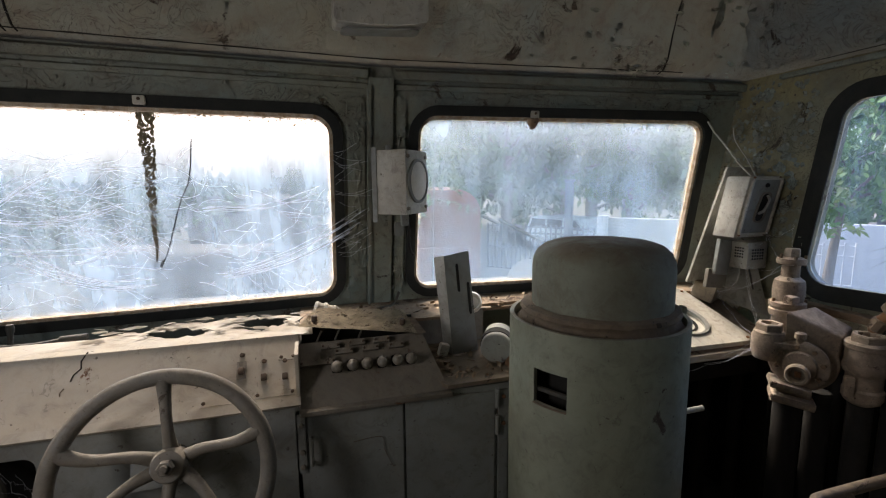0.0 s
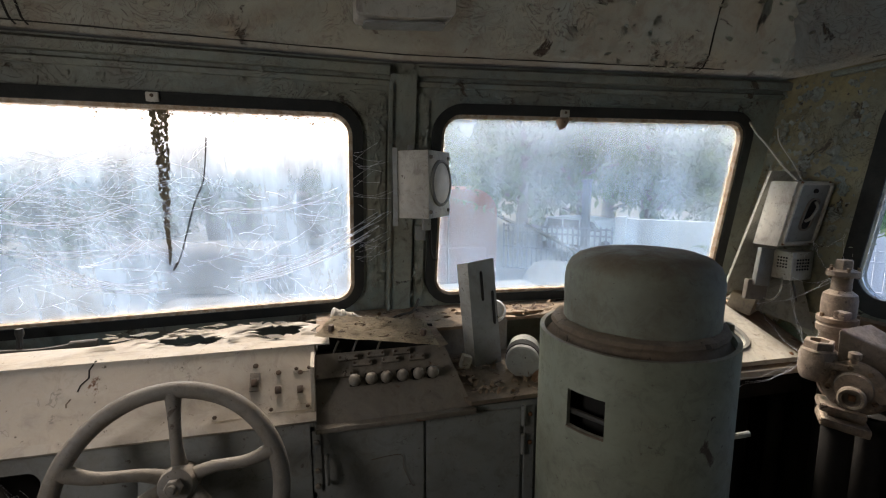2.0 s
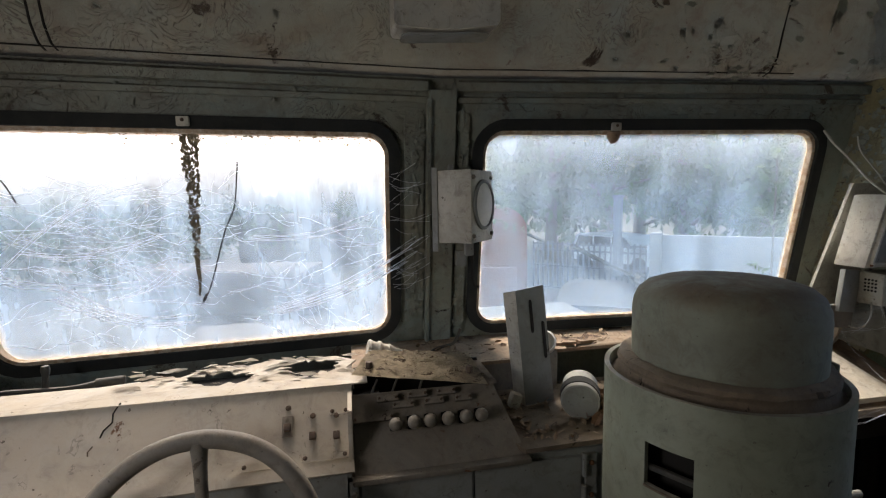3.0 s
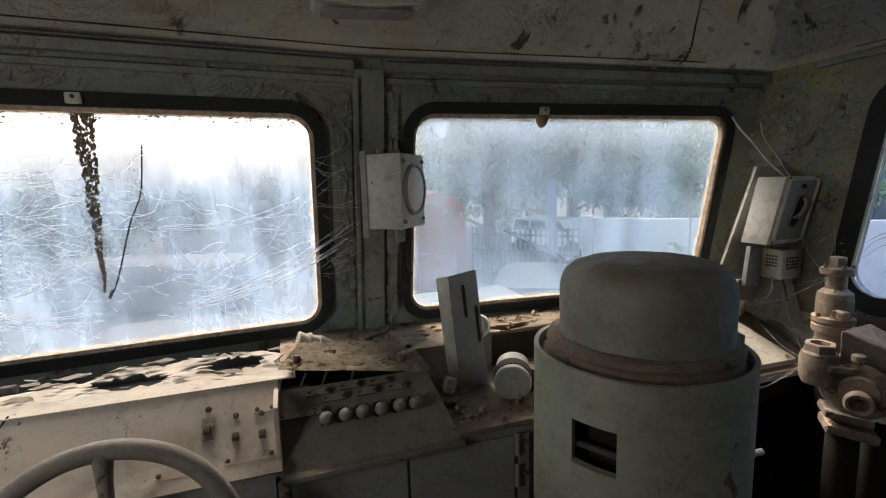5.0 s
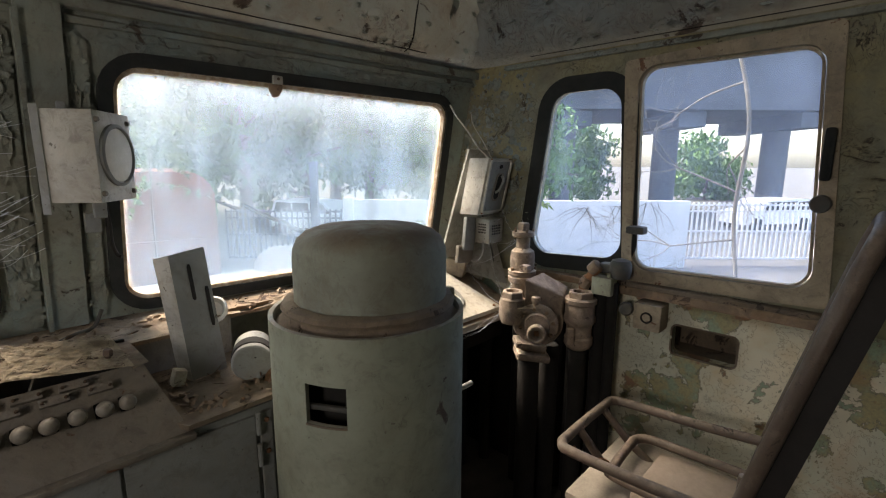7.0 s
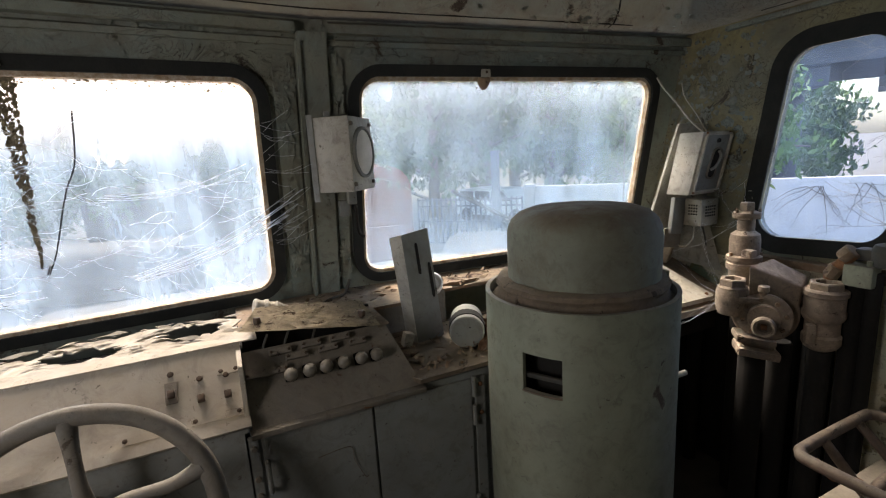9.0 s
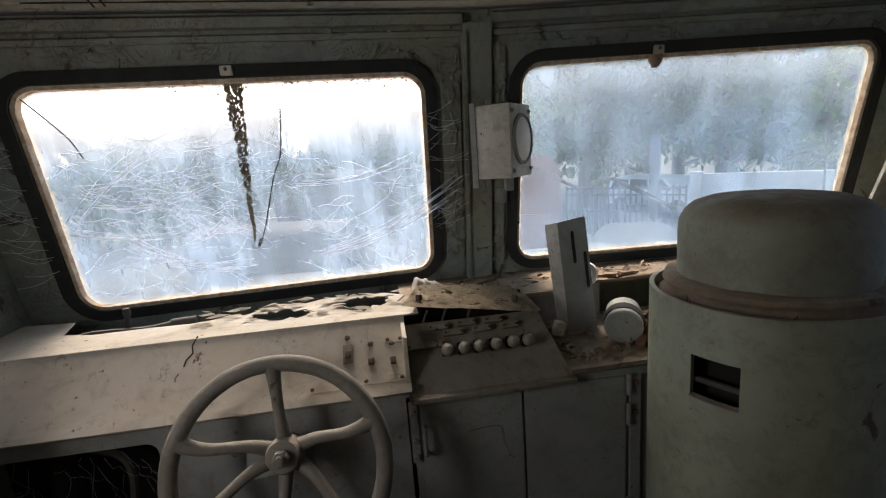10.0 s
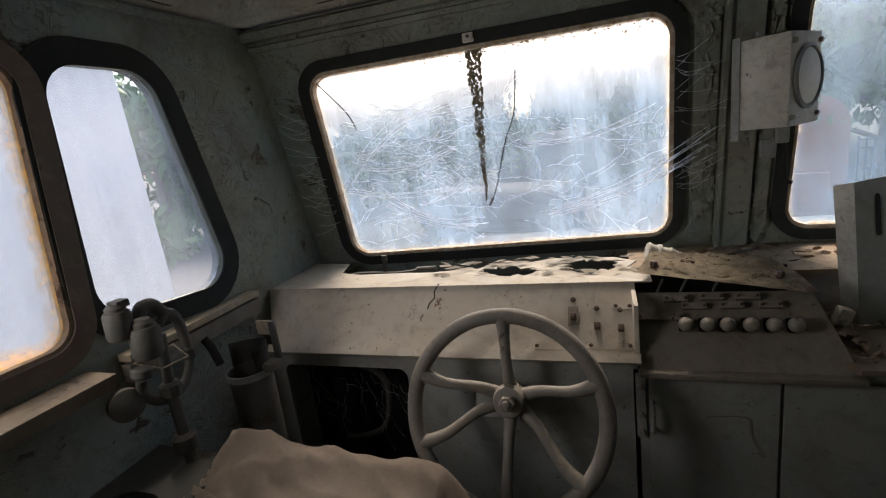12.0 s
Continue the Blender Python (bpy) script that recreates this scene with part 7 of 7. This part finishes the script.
# brighter copy of the leaf colour, with sunlight painted in, for near saplings
M_LEAFNEAR = plain("leaves_painted_sunlit", (0.11, 0.17, 0.055), (0.16, 0.22, 0.08), 0.6, 0, 3.0, 0.0)
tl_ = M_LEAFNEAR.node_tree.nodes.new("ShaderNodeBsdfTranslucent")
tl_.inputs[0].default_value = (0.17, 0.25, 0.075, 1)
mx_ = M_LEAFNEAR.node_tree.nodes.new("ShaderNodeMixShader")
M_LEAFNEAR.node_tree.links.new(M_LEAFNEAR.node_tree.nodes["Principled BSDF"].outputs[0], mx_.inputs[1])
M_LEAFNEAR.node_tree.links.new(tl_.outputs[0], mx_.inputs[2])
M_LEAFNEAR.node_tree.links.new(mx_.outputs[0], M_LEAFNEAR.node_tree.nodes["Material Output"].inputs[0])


def sapling(base, top, reach, n, leaf, seed, lab):
    """A thin stem with side twigs near its top and separate broad leaves along them."""
    rnd = random.Random(seed)
    t = thing("sapling", lab, "sapling", "saplings beside the cab")
    b = bmesh.new()
    stem = spline([base, base.lerp(top, 0.5) + Vector((rnd.uniform(-.15, .15), rnd.uniform(-.15, .15), 0)), top], 10)
    sweep(stem, 0.01, 6, bm=b, radii=[0.022 * (1 - 0.8 * i / (len(stem) - 1)) for i in range(len(stem))])
    vs, fs = [], []
    for i in range(n):
        st = stem[int((0.62 + 0.38 * rnd.random()) * (len(stem) - 1))]
        d = Vector((rnd.uniform(-1, 1), rnd.uniform(-1, 1), rnd.uniform(-0.5, 0.8))).normalized()
        twig = spline([st, st + d * reach * 0.5 + Vector((0, 0, 0.03)), st + d * reach * rnd.uniform(0.7, 1.1)], 5)
        sweep(twig, 0.004, 5, bm=b)
        for p in twig[2:]:
            for k in range(2):
                q = Euler((rnd.uniform(-1, 1), rnd.uniform(-1, 1), rnd.uniform(0, 6.28))).to_matrix()
                w = leaf * rnd.uniform(0.6, 1.2)
                o = len(vs)
                vs += [p + q @ Vector((w * a, w * c, -0.12 * w * a * a)) for a, c in ((0, 0), (0.6, -0.42), (1.3, -0.3), (2.0, 0), (1.3, 0.3), (0.6, 0.42))]
                fs.append(tuple(range(o, o + 6)))
    part("stem", b, M_BARK, t, "thin grey stem", 60)
    me = bpy.data.meshes.new("leaves")
    me.from_pydata([tuple(v) for v in vs], [], fs)
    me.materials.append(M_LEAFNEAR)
    o = new("foliage", me)
    o.parent = t


sapling(polar(45.2, 5.6), polar(45.6, 5.6, 2.25), 0.34, 11, 0.036, 401, "thin sapling with leaves coloured as sunlit before the windscreen")
sapling(polar(55.0, 6.4), polar(54.5, 6.4, 2.60), 0.60, 26, 0.055, 402, "bushy sapling with yellow-green leaves coloured as sunlit")
sapling(polar(15.0, 9.5), polar(15.5, 9.5, 2.60), 0.80, 30, 0.07, 403, "leafy sapling beside the faded rail vehicle")

t = thing("pillar", "pale square concrete pillar standing behind the fence", "pillar")
part("shaft", in_yard(box((-4.9, 5.0, 1.55), (0.30, 0.30, 3.1), 0.03)), M_FENCE, t)
part("cap", in_yard(box((-4.9, 5.0, 3.14), (0.40, 0.40, 0.10), 0.02)), M_FENCE, t)


def bare_tree():
    t = thing("bare_tree", "bare dry tree with thin twigs beside the cab", "tree")
    rnd = random.Random(51)
    b = bmesh.new()

    def grow(p, d, ln, r, lv):
        q = p + d * ln
        mid = p.lerp(q, 0.5) + Vector((rnd.uniform(-1, 1), rnd.uniform(-1, 1), rnd.uniform(-1, 1))) * ln * 0.09
        pts = spline([p, mid, q], 4)
        sweep(pts, r, 6, bm=b, radii=[r * (1 - 0.4 * i / (len(pts) - 1)) for i in range(len(pts))])
        if lv:
            for k in range(3 if lv > 1 else 2):
                nd = (d + Vector((rnd.uniform(-1, 1), rnd.uniform(-1, 1), rnd.uniform(-.9, .7))) * 0.75).normalized()
                grow(q, nd, ln * rnd.uniform(0.5, 0.8), r * 0.55, lv - 1)
    base = polar(80.5, 4.6)
    pts = spline([base, base + Vector((0.05, 0.1, 0.9)), base + Vector((-0.12, 0.02, 1.9)), base + Vector((-0.05, 0.12, 2.7)), base + Vector((-0.3, 0.05, 3.5)), base + Vector((-0.25, 0.3, 4.4))], 8)
    sweep(pts, 0.016, 7, bm=b)
    for k in (22, 26, 30, 34, 38):
        p = pts[min(k, len(pts) - 1)]
        grow(p, Vector((rnd.uniform(-.5, .5), rnd.uniform(-.2, 1), rnd.uniform(-.2, .6))).normalized(), 0.5, 0.010, 4)
    for az, di in ((66, 6.5), (73, 7.0), (60, 6.0)):
        grow(polar(az, di), Vector((0.05, 0.1, 1)).normalized(), 0.9, 0.010, 4)
    part("branches", b, M_BARK, t, "", 60)


bare_tree()


def parked_car(m, lab):
    t = thing("car", lab, "car", "parked cars")
    b = bmesh.new()
    prof = [(-2.1, 0.35), (-2.1, 0.85), (-1.5, 0.98), (-1.2, 1.0), (-0.75, 1.48), (0.9, 1.55), (1.75, 1.5), (2.0, 0.95), (2.05, 0.35)]
    side = plate(prof, [], -0.85, 0.85, lambda x, z, d: Vector((x, d, z)))
    bmesh.ops.transform(side, matrix=m, verts=side.verts)
    part("body", side, M_CARWHITE, t, "", None)
    for s in (-0.856, 0.856):
        for x0, x1, x2, x3 in ((-1.05, -0.08, -0.08, -0.68), (0.0, 0.82, 0.82, 0.0), (0.9, 1.8, 1.65, 0.9)):
            w = plate([(x0, 1.02), (x1, 1.02), (x2, 1.44), (x3, 1.42)], [], s, s * 1.005, lambda x, z, d: Vector((x, d, z)))
            bmesh.ops.transform(w, matrix=m, verts=w.verts)
            part("window", w, M_CARGLASS, t, "dark glass", None)
        for x in (-1.35, 1.3):
            w = lathe([(0, 0), (0.3, 0), (0.33, 0.03), (0.33, 0.18), (0, 0.18)], (x, s * 0.85, 0.33), (0, 1 if s > 0 else -1, 0), 20)
            bmesh.ops.transform(w, matrix=m, verts=w.verts)
            part("wheel", w, M_RUBBER, t, "black tyre")


parked_car(YARD @ pose(-5.2, 7.0, 0, 0, 0, 160), "white car parked behind the yard fence")
parked_car(YARD @ pose(16.5, 9.0, 0, 0, 0, 10), "pale car parked behind the white fence")


def hood(name, c, turn, sx, sy, h, m, lab):
    t = thing(name, lab, "vehicle")
    sh = roundpoly([(-sx, 0.0), (sx, 0.0), (sx, h), (-sx, h)], min(sx, h) * 0.55, 10)
    b = plate(sh, [], -sy, sy, lambda x, z, d: Vector((x, d, z)))
    bmesh.ops.transform(b, matrix=Matrix.Translation(c) @ Matrix.Rotation(radians(turn), 4, 'Z'), verts=b.verts)
    part("body", b, m, t, "", 40)
    b = box((0, -sy - 0.02, h * 0.35), (sx * 1.5, 0.05, h * 0.4), 0.02)
    bmesh.ops.transform(b, matrix=Matrix.Translation(c) @ Matrix.Rotation(radians(turn), 4, 'Z'), verts=b.verts)
    part("front_panel", b, m, t)


hood("rail_vehicle", polar(15.8, 13.5), -16, 0.95, 3.0, 2.95, M_ORANGE, "faded orange rail vehicle end with a rounded roof")
hood("track_trolley", polar(29, 8.5), -30, 0.8, 1.2, 1.5, M_TROLLEY, "low grey rounded rail trolley before the fence")
hood("rail_wagon", polar(-13, 15), 74, 1.2, 2.4, 1.35, M_HOOD, "dull dark low wagon beyond the windscreen")
hood("rail_wagon", polar(2, 24), 80, 1.4, 6.0, 2.6, M_HOOD, "dull dark wagon in the distance")

t = thing("white_building", "whitewashed building wall close to the side windows", "building")
part("wall", box((-8.2, 1.0, G + 3.2), (0.3, 10.9, 6.4), 0.02), M_BLDG, t)
part("roof_edge", box((-8.0, 1.0, G + 6.5), (0.9, 11.2, 0.2), 0.02), M_CONC, t)

# the loco's own low nose below the windscreen
t = thing("nose_deck", "pale dusty nose deck in front of the windscreen", "nose deck", kind="structure")
part("deck", box((0.0, 3.1, 0.62), (2.9, 1.7, 0.1), 0.04), M_DECK, t)
